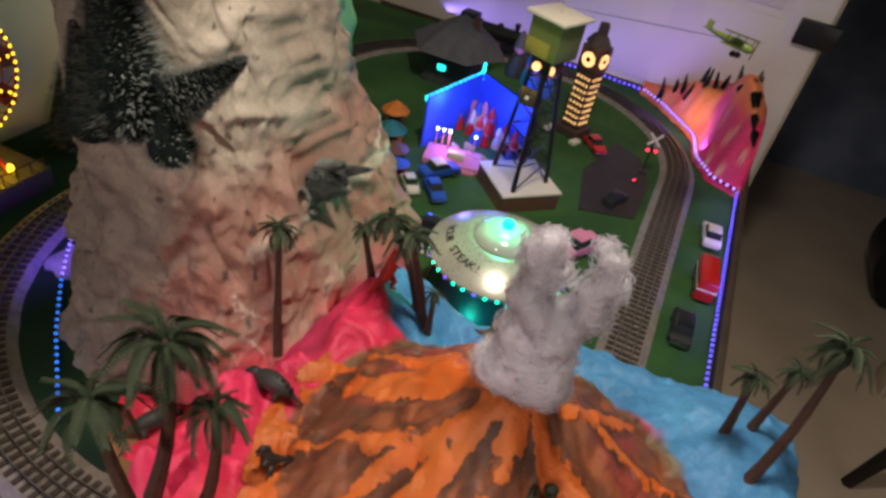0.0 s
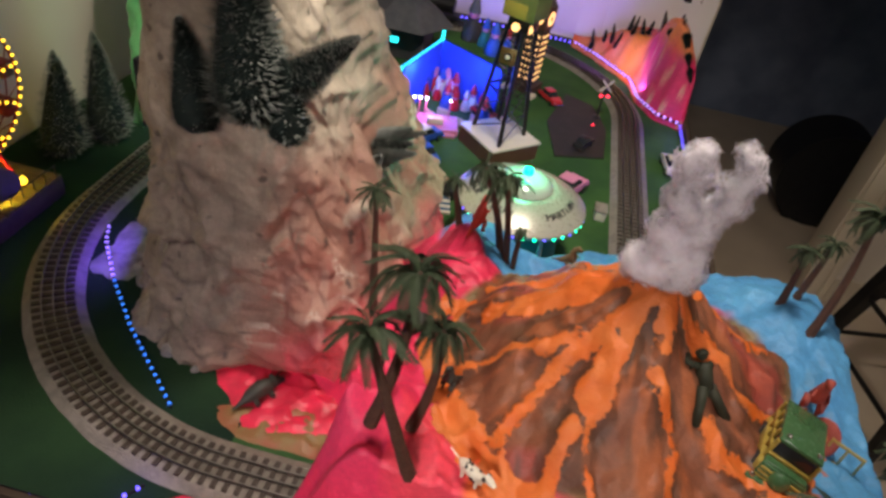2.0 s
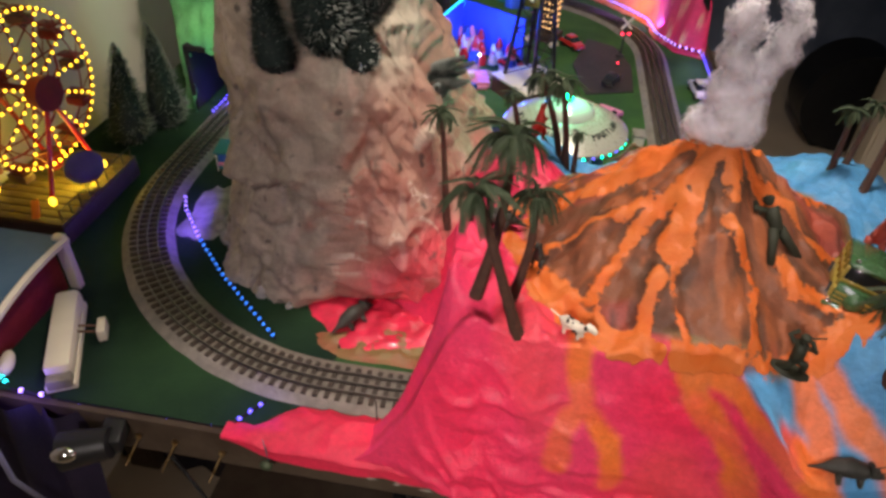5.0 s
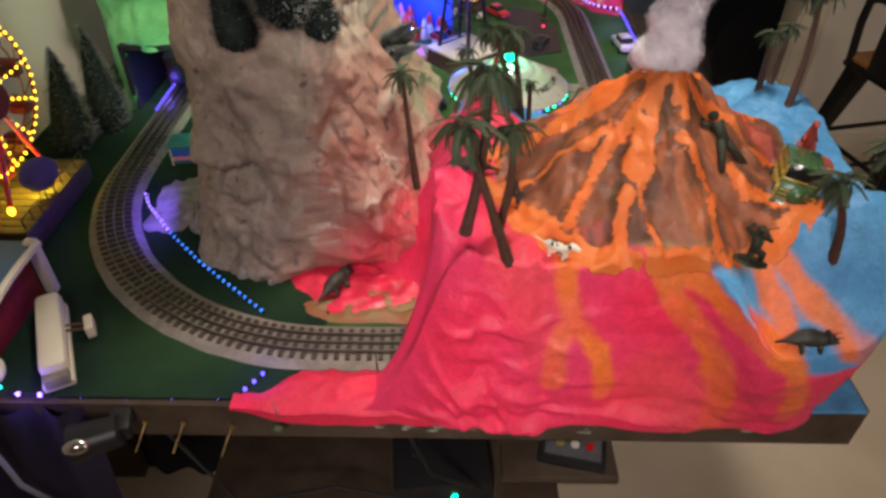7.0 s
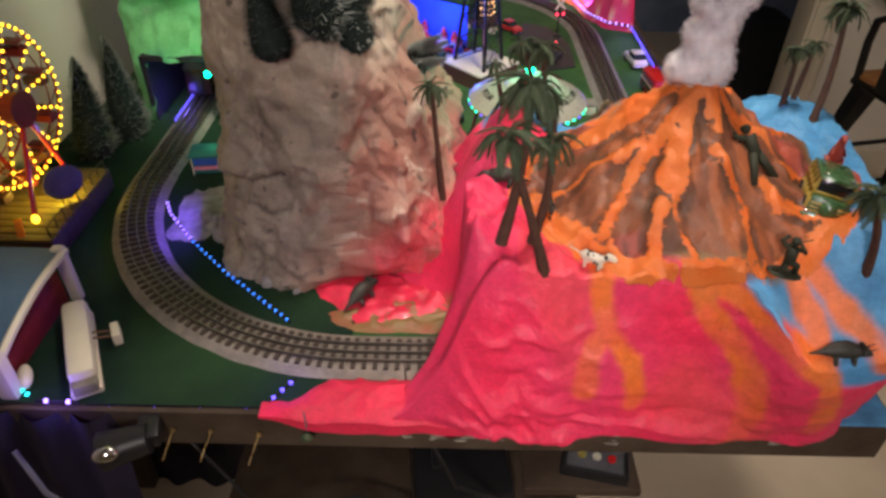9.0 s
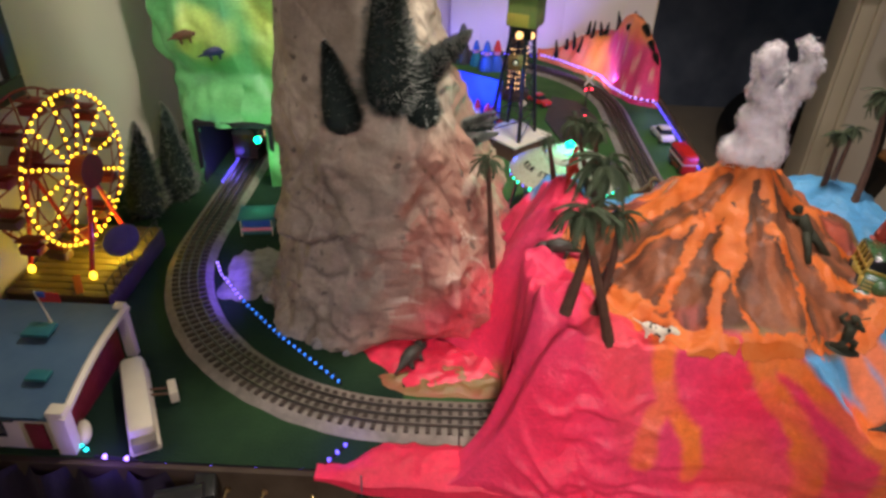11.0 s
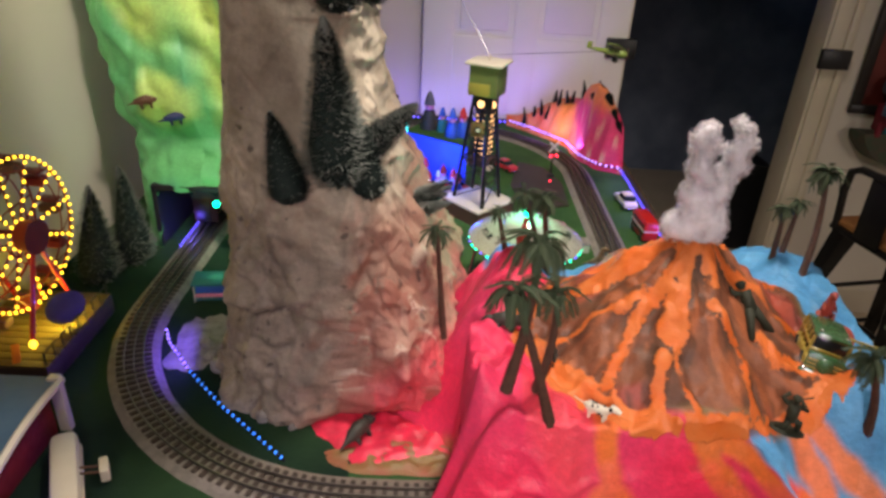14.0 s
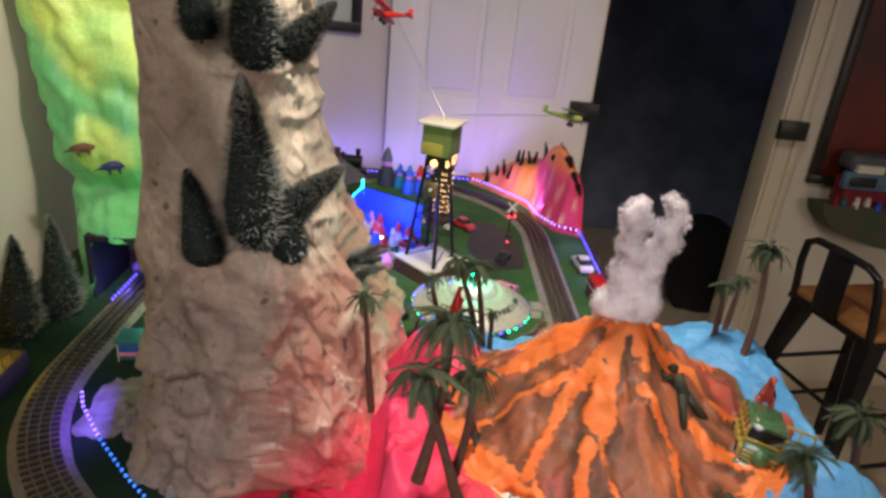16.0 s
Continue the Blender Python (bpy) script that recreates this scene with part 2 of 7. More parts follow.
def thin_wool(name):
    """Teased-out cotton: a skin of fibres with holes between them."""
    m = mat(name, (0.88, 0.84, 0.88), 0.95, 0, (0.80, 0.76, 0.82), 25, 0.4, 0.2, 120, 0.1)
    nt = m.node_tree
    tc = next(n for n in nt.nodes if n.bl_idname == "ShaderNodeTexCoord")
    n = nt.nodes.new("ShaderNodeTexNoise")
    n.inputs["Scale"].default_value, n.inputs["Detail"].default_value, n.inputs["Distortion"].default_value = 38.0, 2, 0.4
    nt.links.new(tc.outputs["Object"], n.inputs["Vector"])
    r = nt.nodes.new("ShaderNodeMapRange")
    r.inputs["From Min"].default_value, r.inputs["From Max"].default_value = 0.30, 0.80
    r.inputs["To Max"].default_value = 0.42
    nt.links.new(n.outputs["Fac"], r.inputs["Value"])
    p = nt.nodes["Principled BSDF"]
    nt.links.new(r.outputs["Result"], p.inputs["Alpha"])
    return m


M_WOOL_OUT = thin_wool("teased_wool")
M_SNOW = mat("cotton_snow", (0.32, 0.30, 0.28), 0.9, 0, (0.13, 0.12, 0.12), 34, 0.75, 0.6, 150, 0.1)
M_WHITE = mat("white_plastic", (0.68, 0.62, 0.5), 0.45, 0, (0.58, 0.52, 0.42), 20, 0.5, 0.05)
M_CREAM = mat("cream_enamel", (0.44, 0.41, 0.34), 0.3, 0.3, (0.38, 0.355, 0.29), 20, 0.5, 0.0, 250, 0.5, 0.5)
M_RED = mat("red_enamel", (0.55, 0.015, 0.015), 0.35, 0, (0.4, 0.01, 0.012), 30, 0.5, 0.04, 250, 0.5, 0.3)
M_BARNRED = mat("barn_red", (0.20, 0.012, 0.022), 0.65, 0, (0.13, 0.008, 0.015), 30, 0.6, 0.2, 120)
M_BARNROOF = mat("blue_grey_roof", (0.06, 0.12, 0.20), 0.5, 0, (0.09, 0.16, 0.24), 16, 0.6, 0.15, 90)
M_BLUEP = mat("blue_plastic", (0.03, 0.10, 0.50), 0.4, 0, (0.02, 0.06, 0.35), 20, 0.6, 0.04)
M_BLUEWALL = mat("blue_panel", (0.05, 0.12, 0.75), 0.6, 0, (0.04, 0.09, 0.55), 20, 0.6, 0.04)
M_TEAL = mat("teal_plastic", (0.02, 0.16, 0.18), 0.4, 0, (0.015, 0.10, 0.14), 20, 0.6, 0.04)
M_ARMY = mat("army_green_plastic", (0.026, 0.029, 0.015), 0.65, 0, (0.014, 0.017, 0.009), 60, 0.5, 0.1)
M_DINO_RED = mat("red_dinosaur", (0.55, 0.03, 0.02), 0.45, 0, (0.3, 0.02, 0.015), 60, 0.6, 0.2)
M_DINO_RUST = mat("rust_dinosaur", (0.35, 0.06, 0.04), 0.5, 0, (0.2, 0.03, 0.02), 90, 0.7, 0.3)
M_DINO_DARK = mat("dark_dinosaur", (0.03, 0.03, 0.025), 0.5, 0, (0.05, 0.05, 0.04), 90, 0.6, 0.3)
M_DINO_TAN = mat("tan_dinosaur", (0.20, 0.13, 0.06), 0.5, 0, (0.10, 0.07, 0.035), 90, 0.7, 0.3)
M_NAVY = mat("navy_plastic", (0.02, 0.028, 0.12), 0.45, 0, (0.015, 0.02, 0.08), 40, 0.5, 0.1)
M_BROWN = mat("brown_plastic", (0.12, 0.055, 0.03), 0.5, 0, (0.08, 0.035, 0.02), 40, 0.5, 0.1)
M_WHEELBASE = mat("fairground_boards", (0.13, 0.09, 0.035), 0.55, 0, (0.09, 0.06, 0.03), 30, 0.6, 0.2, 120)
M_WHEELRED = mat("wheel_red", (0.22, 0.02, 0.02), 0.4, 0.2, (0.14, 0.015, 0.015), 40, 0.5, 0.05)
M_TOWERGREEN = mat("tower_green", (0.15, 0.18, 0.05), 0.55, 0, (0.10, 0.13, 0.045), 30, 0.6, 0.1)
M_TOWERYELLOW = mat("tower_yellow", (0.34, 0.29, 0.05), 0.55, 0, (0.26, 0.22, 0.05), 30, 0.6, 0.1)
M_STONE = mat("dark_brick_tower", (0.045, 0.028, 0.022), 0.6, 0, (0.08, 0.05, 0.035), 80, 0.6, 0.2)
M_DISH = mat("grey_slate", (0.10, 0.10, 0.11), 0.7, 0, (0.06, 0.06, 0.07), 40, 0.6, 0.3)
M_JEEPG = mat("jeep_green", (0.055, 0.14, 0.055), 0.25, 0, (0.035, 0.10, 0.04), 20, 0.4, 0.02, 250, 0.5, 0.6)
M_JEEPY = mat("jeep_yellow", (0.42, 0.31, 0.06), 0.3, 0, (0.34, 0.24, 0.05), 20, 0.4, 0.02, 250, 0.5, 0.5)
M_GLASS = mat("smoked_window", (0.02, 0.025, 0.03), 0.08, 0, (0.03, 0.035, 0.04), 20, 0.5, 0.0, 250, 0.6)
M_CHROME = mat("chrome", (0.6, 0.6, 0.6), 0.15, 1.0, (0.5, 0.5, 0.5), 30, 0.5, 0.0)
M_BRASS = mat("brass", (0.6, 0.45, 0.2), 0.3, 1.0, (0.5, 0.35, 0.15), 50, 0.5, 0.03)
M_COACH = mat("coach_body", (0.035, 0.010, 0.012), 0.3, 0, (0.02, 0.008, 0.012), 40, 0.5, 0.03)
M_COACHROOF = mat("coach_roof", (0.06, 0.058, 0.058), 0.4, 0.2, (0.04, 0.04, 0.042), 30, 0.6, 0.08)
M_PUDDLE = mat("glossy_pink_lava", (0.76, 0.028, 0.080), 0.42, 0, (0.40, 0.022, 0.040), 26, 0.85, 0.7, 70, 0.5, 0.12)
M_MUD = mat("ochre_mud", (0.22, 0.145, 0.055), 0.45, 0, (0.30, 0.075, 0.045), 26, 0.8, 0.6, 120)
M_PINKP = mat("pink_plastic", (0.7, 0.25, 0.4), 0.45, 0, (0.55, 0.18, 0.3), 30, 0.5, 0.05)
M_ORANGEP = mat("orange_plastic", (0.6, 0.17, 0.02), 0.45, 0, (0.4, 0.1, 0.02), 60, 0.5, 0.05)
M_PLYELLOW = mat("aged_green_plane", (0.20, 0.26, 0.05), 0.4, 0, (0.10, 0.14, 0.04), 60, 0.6, 0.05)
M_REDPLANE = mat("red_plane", (0.65, 0.04, 0.02), 0.35, 0, (0.45, 0.02, 0.02), 60, 0.5, 0.03)
M_FRAME = mat("dark_picture_frame", (0.02, 0.016, 0.014), 0.4, 0, (0.03, 0.025, 0.02), 30, 0.5, 0.1)
M_PAPER = mat("picture_paper", (0.5, 0.52, 0.5), 0.6, 0, (0.35, 0.42, 0.4), 10, 0.7, 0.02)
M_POSTER = mat("dark_red_poster", (0.05, 0.012, 0.01), 0.4, 0, (0.16, 0.02, 0.012), 3.5, 0.9, 0.02)
M_PURPLE = mat("purple_cloth", (0.016, 0.012, 0.03), 0.85, 0, (0.03, 0.02, 0.06), 10, 0.6, 0.3)
M_MOSS = mat("moss_green_paint", (0.05, 0.07, 0.04), 0.7, 0, (0.10, 0.06, 0.045), 30, 0.7, 0.5, 90)
M_CABLE = mat("grey_cable", (0.16, 0.16, 0.2), 0.5, 0, (0.1, 0.1, 0.13), 30, 0.5, 0.05)
L_BLUE = glow("blue_led", (0.14, 0.10, 1.0), 3.2)
L_VIOLET = glow("violet_led", (0.42, 0.26, 1.0), 3.2)
L_CYAN = glow("cyan_led", (0.035, 0.22, 1.0), 2.2)
L_TEAL = glow("teal_led", (0.02, 0.75, 0.75), 4.0)
L_GREEN = glow("green_led", (0.0, 0.95, 0.45), 8.0)
L_YELLOW = glow("yellow_bulb", (1.0, 0.62, 0.03), 4.5)
L_WARM = glow("warm_window", (1.0, 0.55, 0.20), 2.2)
L_COACH = glow("coach_window", (1.0, 0.6, 0.3), 0.7)
L_RED = glow("red_signal", (1.0, 0.03, 0.06), 6.0)
L_WHITE = glow("white_light", (0.8, 0.9, 1.0), 8.0)
M_DOME = mat("pale_dome", (0.55, 0.62, 0.52), 0.12, 0.2, (0.48, 0.56, 0.46), 20, 0.5, 0.0, 250, 0.6, 0.6)
# Near-black for the added under-table shade sheet, the tunnel inside and the strip tape.
M_DARKSHEET = mat("shade_sheet", (0.012, 0.010, 0.016), 0.9, 0, (0.02, 0.015, 0.022), 8, 0.6, 0.2)

# ---- mesh helpers ----


def finish(name, bm, material, parent=None, label="", smooth=True):
    me = bpy.data.meshes.new(name)
    bm.normal_update()
    bm.to_mesh(me)
    bm.free()
    if smooth:
        me.shade_smooth()
        me.set_sharp_from_angle(angle=radians(40))
    me.materials.append(material)
    ob = new(name, me)
    if parent:
        ob.parent = parent
    if label:
        ob["label"] = label
    return ob


def part(name, bm, material, parent, label="", smooth=True):
    return finish(name, bm, material, parent, label, smooth)


def thing(name, place, label, category, group="", kind="", turn=0.0):
    ob = new(name)
    ob.empty_display_size = 0.02
    ob.matrix_basis = pose(*place, 0, 0, turn)
    return tagged(ob, label, category, group, kind)


def box(bm, a, b, bevel=0.0, m=None):
    """A box from corner a to corner b, its edges rounded by bevel."""
    g = bmesh.ops.create_cube(bm, size=1.0)["verts"]
    for v in g:
        v.co = Vector([(p + q) / 2 + c * (q - p) for p, q, c in zip(a, b, v.co)])
        if m:
            v.co = m @ v.co
    if bevel:
        es = list({e for v in g for e in v.link_edges})
        bmesh.ops.bevel(bm, geom=es, offset=bevel, segments=2, affect="EDGES", profile=0.5)
    return bm


def boxm(a, b, bevel=0.0, m=None):
    return box(bmesh.new(), a, b, bevel, m)


def rod(bm, a, b, r1, r2=None, n=8):
    """A round bar from a to b."""
    a, b = Vector(a), Vector(b)
    d = b - a
    m = Matrix.Translation((a + b) / 2) @ d.to_track_quat("Z", "Y").to_matrix().to_4x4()
    bmesh.ops.create_cone(bm, cap_ends=True, segments=n, radius1=r1, radius2=r1 if r2 is None else r2, depth=d.length, matrix=m)
    return bm


def rodm(a, b, r1, r2=None, n=8):
    return rod(bmesh.new(), a, b, r1, r2, n)


def ball(bm, c, r, s=(1, 1, 1), n=10, turn=None):
    m = Matrix.Translation(c) @ (turn or Matrix()) @ Matrix.Diagonal((r * s[0], r * s[1], r * s[2], 1))
    bmesh.ops.create_uvsphere(bm, u_segments=n, v_segments=max(6, n * 2 // 3), radius=1.0, matrix=m)
    return bm


def tube(bm, pts, radii, n=8):
    """A bar through several points, with a radius at each."""
    pts = [Vector(p) for p in pts]
    rings = []
    for i, p in enumerate(pts):
        d = (pts[min(i + 1, len(pts) - 1)] - pts[max(i - 1, 0)]).normalized()
        side = d.cross(Vector((0.3, 0.9, 0.1))).normalized()
        up = side.cross(d)
        r = radii[i] if hasattr(radii, "__len__") else radii
        rings.append([bm.verts.new(p + r * (math.cos(k * math.tau / n) * side + math.sin(k * math.tau / n) * up)) for k in range(n)])
    for a, b in zip(rings, rings[1:]):
        for k in range(n):
            bm.faces.new((a[k], a[(k + 1) % n], b[(k + 1) % n], b[k]))
    bm.faces.new(rings[0][::-1])
    bm.faces.new(rings[-1])
    return bm


def lathe(bm, profile, n=32, m=None):
    """A turned shape from (radius, height) pairs."""
    rings = []
    for r, z in profile:
        if r < 1e-5:
            rings.append([bm.verts.new((0, 0, z))])
        else:
            rings.append([bm.verts.new((r * math.cos(k * math.tau / n), r * math.sin(k * math.tau / n), z)) for k in range(n)])
    for a, b in zip(rings, rings[1:]):
        for k in range(n):
            q = [a[k % len(a)], a[(k + 1) % len(a)], b[(k + 1) % len(b)], b[k % len(b)]]
            q = list(dict.fromkeys(q))
            if len(q) > 2:
                bm.faces.new(q)
    if m:
        bmesh.ops.transform(bm, matrix=m, verts=bm.verts)
    bmesh.ops.recalc_face_normals(bm, faces=bm.faces)
    return bm


def prism(bm, outline, z0, z1):
    """An upright solid over a flat outline."""
    lo = [bm.verts.new((x, y, z0)) for x, y in outline]
    hi = [bm.verts.new((x, y, z1)) for x, y in outline]
    bm.faces.new(lo[::-1])
    bm.faces.new(hi)
    for i in range(len(lo)):
        j = (i + 1) % len(lo)
        bm.faces.new((lo[i], lo[j], hi[j], hi[i]))
    bmesh.ops.recalc_face_normals(bm, faces=bm.faces)
    return bm


def step(a, b, x):
    t = min(1.0, max(0.0, (x - a) / (b - a)))
    return t * t * (3 - 2 * t)


def lerp(a, b, t):
    return a + (b - a) * t


def blend(c, d, t):
    return tuple(lerp(p, q, t) for p, q in zip(c, d))


def along(table, z):
    """A value between the pairs (z, value) of a short table."""
    for (a, va), (b, vb) in zip(table, table[1:]):
        if z <= b:
            return lerp(va, vb, max(0.0, (z - a) / (b - a)))
    return table[-1][1]


def nz(x, y, z, s):
    return noise.noise(Vector((x * s, y * s, z * s)))


def fold(x, y, z, s):
    """Creased paper: ridged noise."""
    return 1 - 2 * abs(noise.noise(Vector((x * s, y * s, z * s)))) * 1.6


def crease(x, y, z, s, sharp=9.0):
    """Thin raised creases on an otherwise calm skin."""
    n = noise.noise(Vector((x * s, y * s, z * s))) * sharp
    return math.exp(-n * n)


def sheet(name, grid, faces_ok, colour, material, parent, label="", lava=None):
    """A skin through a grid of points, painted by colour(x, y, z, normal)."""
    bm = bmesh.new()
    rows = [[bm.verts.new(p) for p in row] for row in grid]
    for a, b in zip(rows, rows[1:]):
        for k in range(len(a) - 1):
            c = (a[k].co + b[k + 1].co) / 2
            if faces_ok(c):
                bm.faces.new((a[k], a[k + 1], b[k + 1], b[k]))
    loose = [v for v in bm.verts if not v.link_faces]
    bmesh.ops.delete(bm, geom=loose, context="VERTS")
    bm.normal_update()
    me = bpy.data.meshes.new(name)
    cols = [colour(*v.co, v.normal) for v in bm.verts]
    flow = [lava(*v.co) for v in bm.verts] if lava else None
    bm.to_mesh(me)
    bm.free()
    at = me.color_attributes.new("paint", "FLOAT_COLOR", "POINT")
    for d, c in zip(at.data, cols):
        d.color = (*c, 1)
    if flow:
        at = me.attributes.new("lava", "FLOAT", "POINT")
        for d, c in zip(at.data, flow):
            d.value = c
    me.shade_smooth()
    me.materials.append(material)
    ob = new(name, me)
    ob.parent = parent
    if label:
        ob["label"] = label
    return ob

# ---- the room ----
TOP = 0.80
WALL_Y, X0, X1, Y0, CEIL = 2.00, -1.06, 2.7, -2.3, 2.45
DOOR_L, DOOR_R, DOOR_H = 0.408, 1.148, 2.03


def structure(name, bm, material, label, category):
    return tagged(finish(name, bm, material, None, "", False), label, category, "", "structure")


structure("floor", boxm((X0 - 0.1, Y0 - 0.1, -0.1), (X1 + 0.1, 5.0, 0.0)), M_FLOOR, "beige smooth floor of the room", "floor")
structure("ceiling", boxm((X0 - 0.1, Y0 - 0.1, CEIL), (X1 + 0.1, 5.0, CEIL + 0.1)), M_CEIL, "plain white ceiling", "ceiling")
bm = boxm((X0, WALL_Y, 0), (DOOR_L, WALL_Y + 0.12, CEIL))
box(bm, (DOOR_R, WALL_Y, 0), (X1, WALL_Y + 0.12, CEIL))
box(bm, (DOOR_L, WALL_Y, DOOR_H), (DOOR_R, WALL_Y + 0.12, CEIL))
structure("wall_north", bm, M_WALL, "beige painted wall with an open doorway", "wall")
structure("wall_west", boxm((X0 - 0.1, Y0, 0), (X0, WALL_Y + 0.12, CEIL)), M_WALL, "beige painted side wall", "wall")
structure("wall_east", boxm((X1, Y0, 0), (X1 + 0.1, WALL_Y + 0.12, CEIL)), M_WALL, "beige painted side wall", "wall")
structure("wall_south", boxm((X0 - 0.1, Y0 - 0.1, 0), (X1 + 0.1, Y0, CEIL)), M_WALL, "beige painted wall behind the viewer", "wall")
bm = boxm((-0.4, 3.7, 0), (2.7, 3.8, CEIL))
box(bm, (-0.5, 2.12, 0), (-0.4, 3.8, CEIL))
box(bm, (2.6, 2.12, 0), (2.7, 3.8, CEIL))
structure("wall_dark_room", bm, M_DARKROOM, "walls of the unlit room beyond the doorway, gloom in their colour", "wall")
# casing round the doorway: two stepped boards each side
trim = thing("door_casing", (0, 0, 0), "cream painted stepped door casing", "door casing", "", "structure")
for s, x in ((1, DOOR_R), (-1, DOOR_L)):
    if s > 0:
        part("casing_board", boxm((x + 0.0, WALL_Y - 0.014, 0), (x + 0.075, WALL_Y, DOOR_H + 0.07), 0.004), M_TRIM, trim)
        part("casing_bead", boxm((x + 0.055, WALL_Y - 0.024, 0), (x + 0.085, WALL_Y - 0.012, DOOR_H + 0.08), 0.005), M_TRIM, trim)
    part("jamb", boxm((x - 0.012, WALL_Y - 0.005, 0), (x + 0.012, WALL_Y + 0.13, DOOR_H), 0.003), M_TRIM, trim)
part("casing_head", boxm((DOOR_L, WALL_Y - 0.014, DOOR_H), (DOOR_R + 0.08, WALL_Y - 0.001, DOOR_H + 0.07), 0.004), M_TRIM, trim)
bm = boxm((DOOR_R + 0.09, WALL_Y - 0.016, 0), (X1, WALL_Y - 0.001, 0.12), 0.004)
box(bm, (X0, WALL_Y - 0.016, 0), (-0.3, WALL_Y - 0.001, 0.12), 0.004)
structure("baseboard", bm, M_TRIM, "cream painted baseboard", "baseboard")

# six-panel door leaf folded back against the wall
leaf = thing("door_1", (-0.34, WALL_Y - 0.045, 0.01), "white six-panel door folded open against the wall", "door", "", "structure")
W, HT = 0.745, 2.01
PANELS = [(0.11, 0.33), (0.415, 0.635)]
ROWS_Z = [(0.22, 0.82), (1.10, 1.68), (1.78, 1.92)]
bm = bmesh.new()
box(bm, (0, 0.008, 0), (W, 0.038, HT), 0.002)
part("core", bm, M_DOOR, leaf)
bm = bmesh.new()
for a, b in ((0, 0.11), (0.33, 0.415), (0.635, W)):
    box(bm, (a, 0, 0), (b, 0.009, HT), 0.003)
part("stile", bm, M_DOOR, leaf)
bm = bmesh.new()
for a, b in ((0, 0.22), (0.82, 1.10), (1.68, 1.78), (1.92, HT)):
    for p, q in PANELS:
        box(bm, (p - 0.002, 0.001, a), (q + 0.002, 0.009, b), 0.003)
part("rail", bm, M_DOOR, leaf)
for a, b in ROWS_Z:
    for p, q in PANELS:
        part("panel", boxm((p + 0.022, 0.002, a + 0.022), (q - 0.022, 0.0095, b - 0.022), 0.006), M_DOOR, leaf)
for s, x in ((-1, DOOR_L - 0.025), (1, DOOR_R + 0.02)):
    k = thing("black_bracket", (x, WALL_Y - 0.05, 1.095), "flat black metal bracket on the doorway edge", "bracket", "brackets on the doorway")
    part("plate", boxm((-0.055, -0.012, -0.035), (0.055, 0.012, 0.035), 0.004), M_BLACK, k)
    part("arm", boxm((-0.02, 0.012, -0.02), (0.02, 0.05, 0.02), 0.003), M_BLACK, k)

# ---- the layout table ----
TX0, TX1, TY0, TY1 = -1.052, 0.345, -0.005, 1.948
table = thing("layout_table", (0, 0, 0), "large low-edged wooden train table with dark worn edge", "table")
out = [(TX0, TY0), (0.372, TY0), (0.378, TY0 + 0.006), (0.375, 0.25), (TX1, 0.40), (TX1, TY1), (TX0, TY1)]
part("tabletop", prism(bmesh.new(), out, TOP - 0.068, TOP - 0.003), M_BOARD, table, "", False)
for x, y in ((-0.98, 0.42), (0.20, 0.60), (-0.98, 1.9), (0.24, 1.9)):
    part("leg", boxm((x - 0.04, y - 0.04, 0), (x + 0.04, y + 0.04, TOP - 0.068), 0.006), M_BOARD, table)
rnd = random.Random(21)
for k in range(64):
    x, z = rnd.choice((rnd.uniform(-0.27, -0.10), rnd.uniform(-0.24, -0.12), rnd.uniform(-0.45, 0.3))), rnd.uniform(TOP - 0.050, TOP - 0.012)
    w, h = rnd.uniform(0.004, 0.016), rnd.uniform(0.0015, 0.005)
    bm = bmesh.new()
    ring = []
    for i in range(9):
        a = math.tau * i / 9
        q = rnd.uniform(0.55, 1.15)
        ring.append((w * q * math.cos(a), h * q * math.sin(a)))
    for s in (TY0 - 0.0008, TY0 + 0.0004):
        bm.faces.new([bm.verts.new((x + p, s, z + q)) for p, q in (ring if s < TY0 else ring[::-1])])
    part("paint_flake", bm, M_FLAKE, table, "pale flaking paint", False)
part("lip", boxm((0.328, 0.45, TOP - 0.003), (0.343, TY1, TOP + 0.022), 0.003), M_BOARD, table)
bm = prism(bmesh.new(), [(TX0 + 0.005, 0.006), (0.326, 0.006), (0.326, TY1 - 0.005), (TX0 + 0.005, TY1 - 0.005)], TOP - 0.003, TOP)
tagged(finish("grass_mat", bm, M_GRASS, None, "", False), "dark green flocked grass mat on the table", "grass mat", "", "structure")

# Felt over the left of the table; its dark colour also holds the shade there.
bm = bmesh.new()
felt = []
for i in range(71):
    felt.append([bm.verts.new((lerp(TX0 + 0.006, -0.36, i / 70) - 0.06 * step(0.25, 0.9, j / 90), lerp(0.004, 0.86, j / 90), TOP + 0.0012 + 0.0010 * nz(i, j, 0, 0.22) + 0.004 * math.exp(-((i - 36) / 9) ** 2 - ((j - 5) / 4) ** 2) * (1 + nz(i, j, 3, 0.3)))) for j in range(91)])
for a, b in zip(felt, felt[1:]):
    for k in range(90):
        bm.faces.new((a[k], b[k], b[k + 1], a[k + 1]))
tagged(finish("felt_mat", bm, M_FELT, None), "green felt with soft wrinkles, darkened for the shade lying there", "felt mat", "", "structure")

# ---- the railway: an oval of curves of 0.46 m radius and straights ----
R = 0.46
CL, CR, CY0, CY1 = -0.345, -0.283, 0.556, 1.385


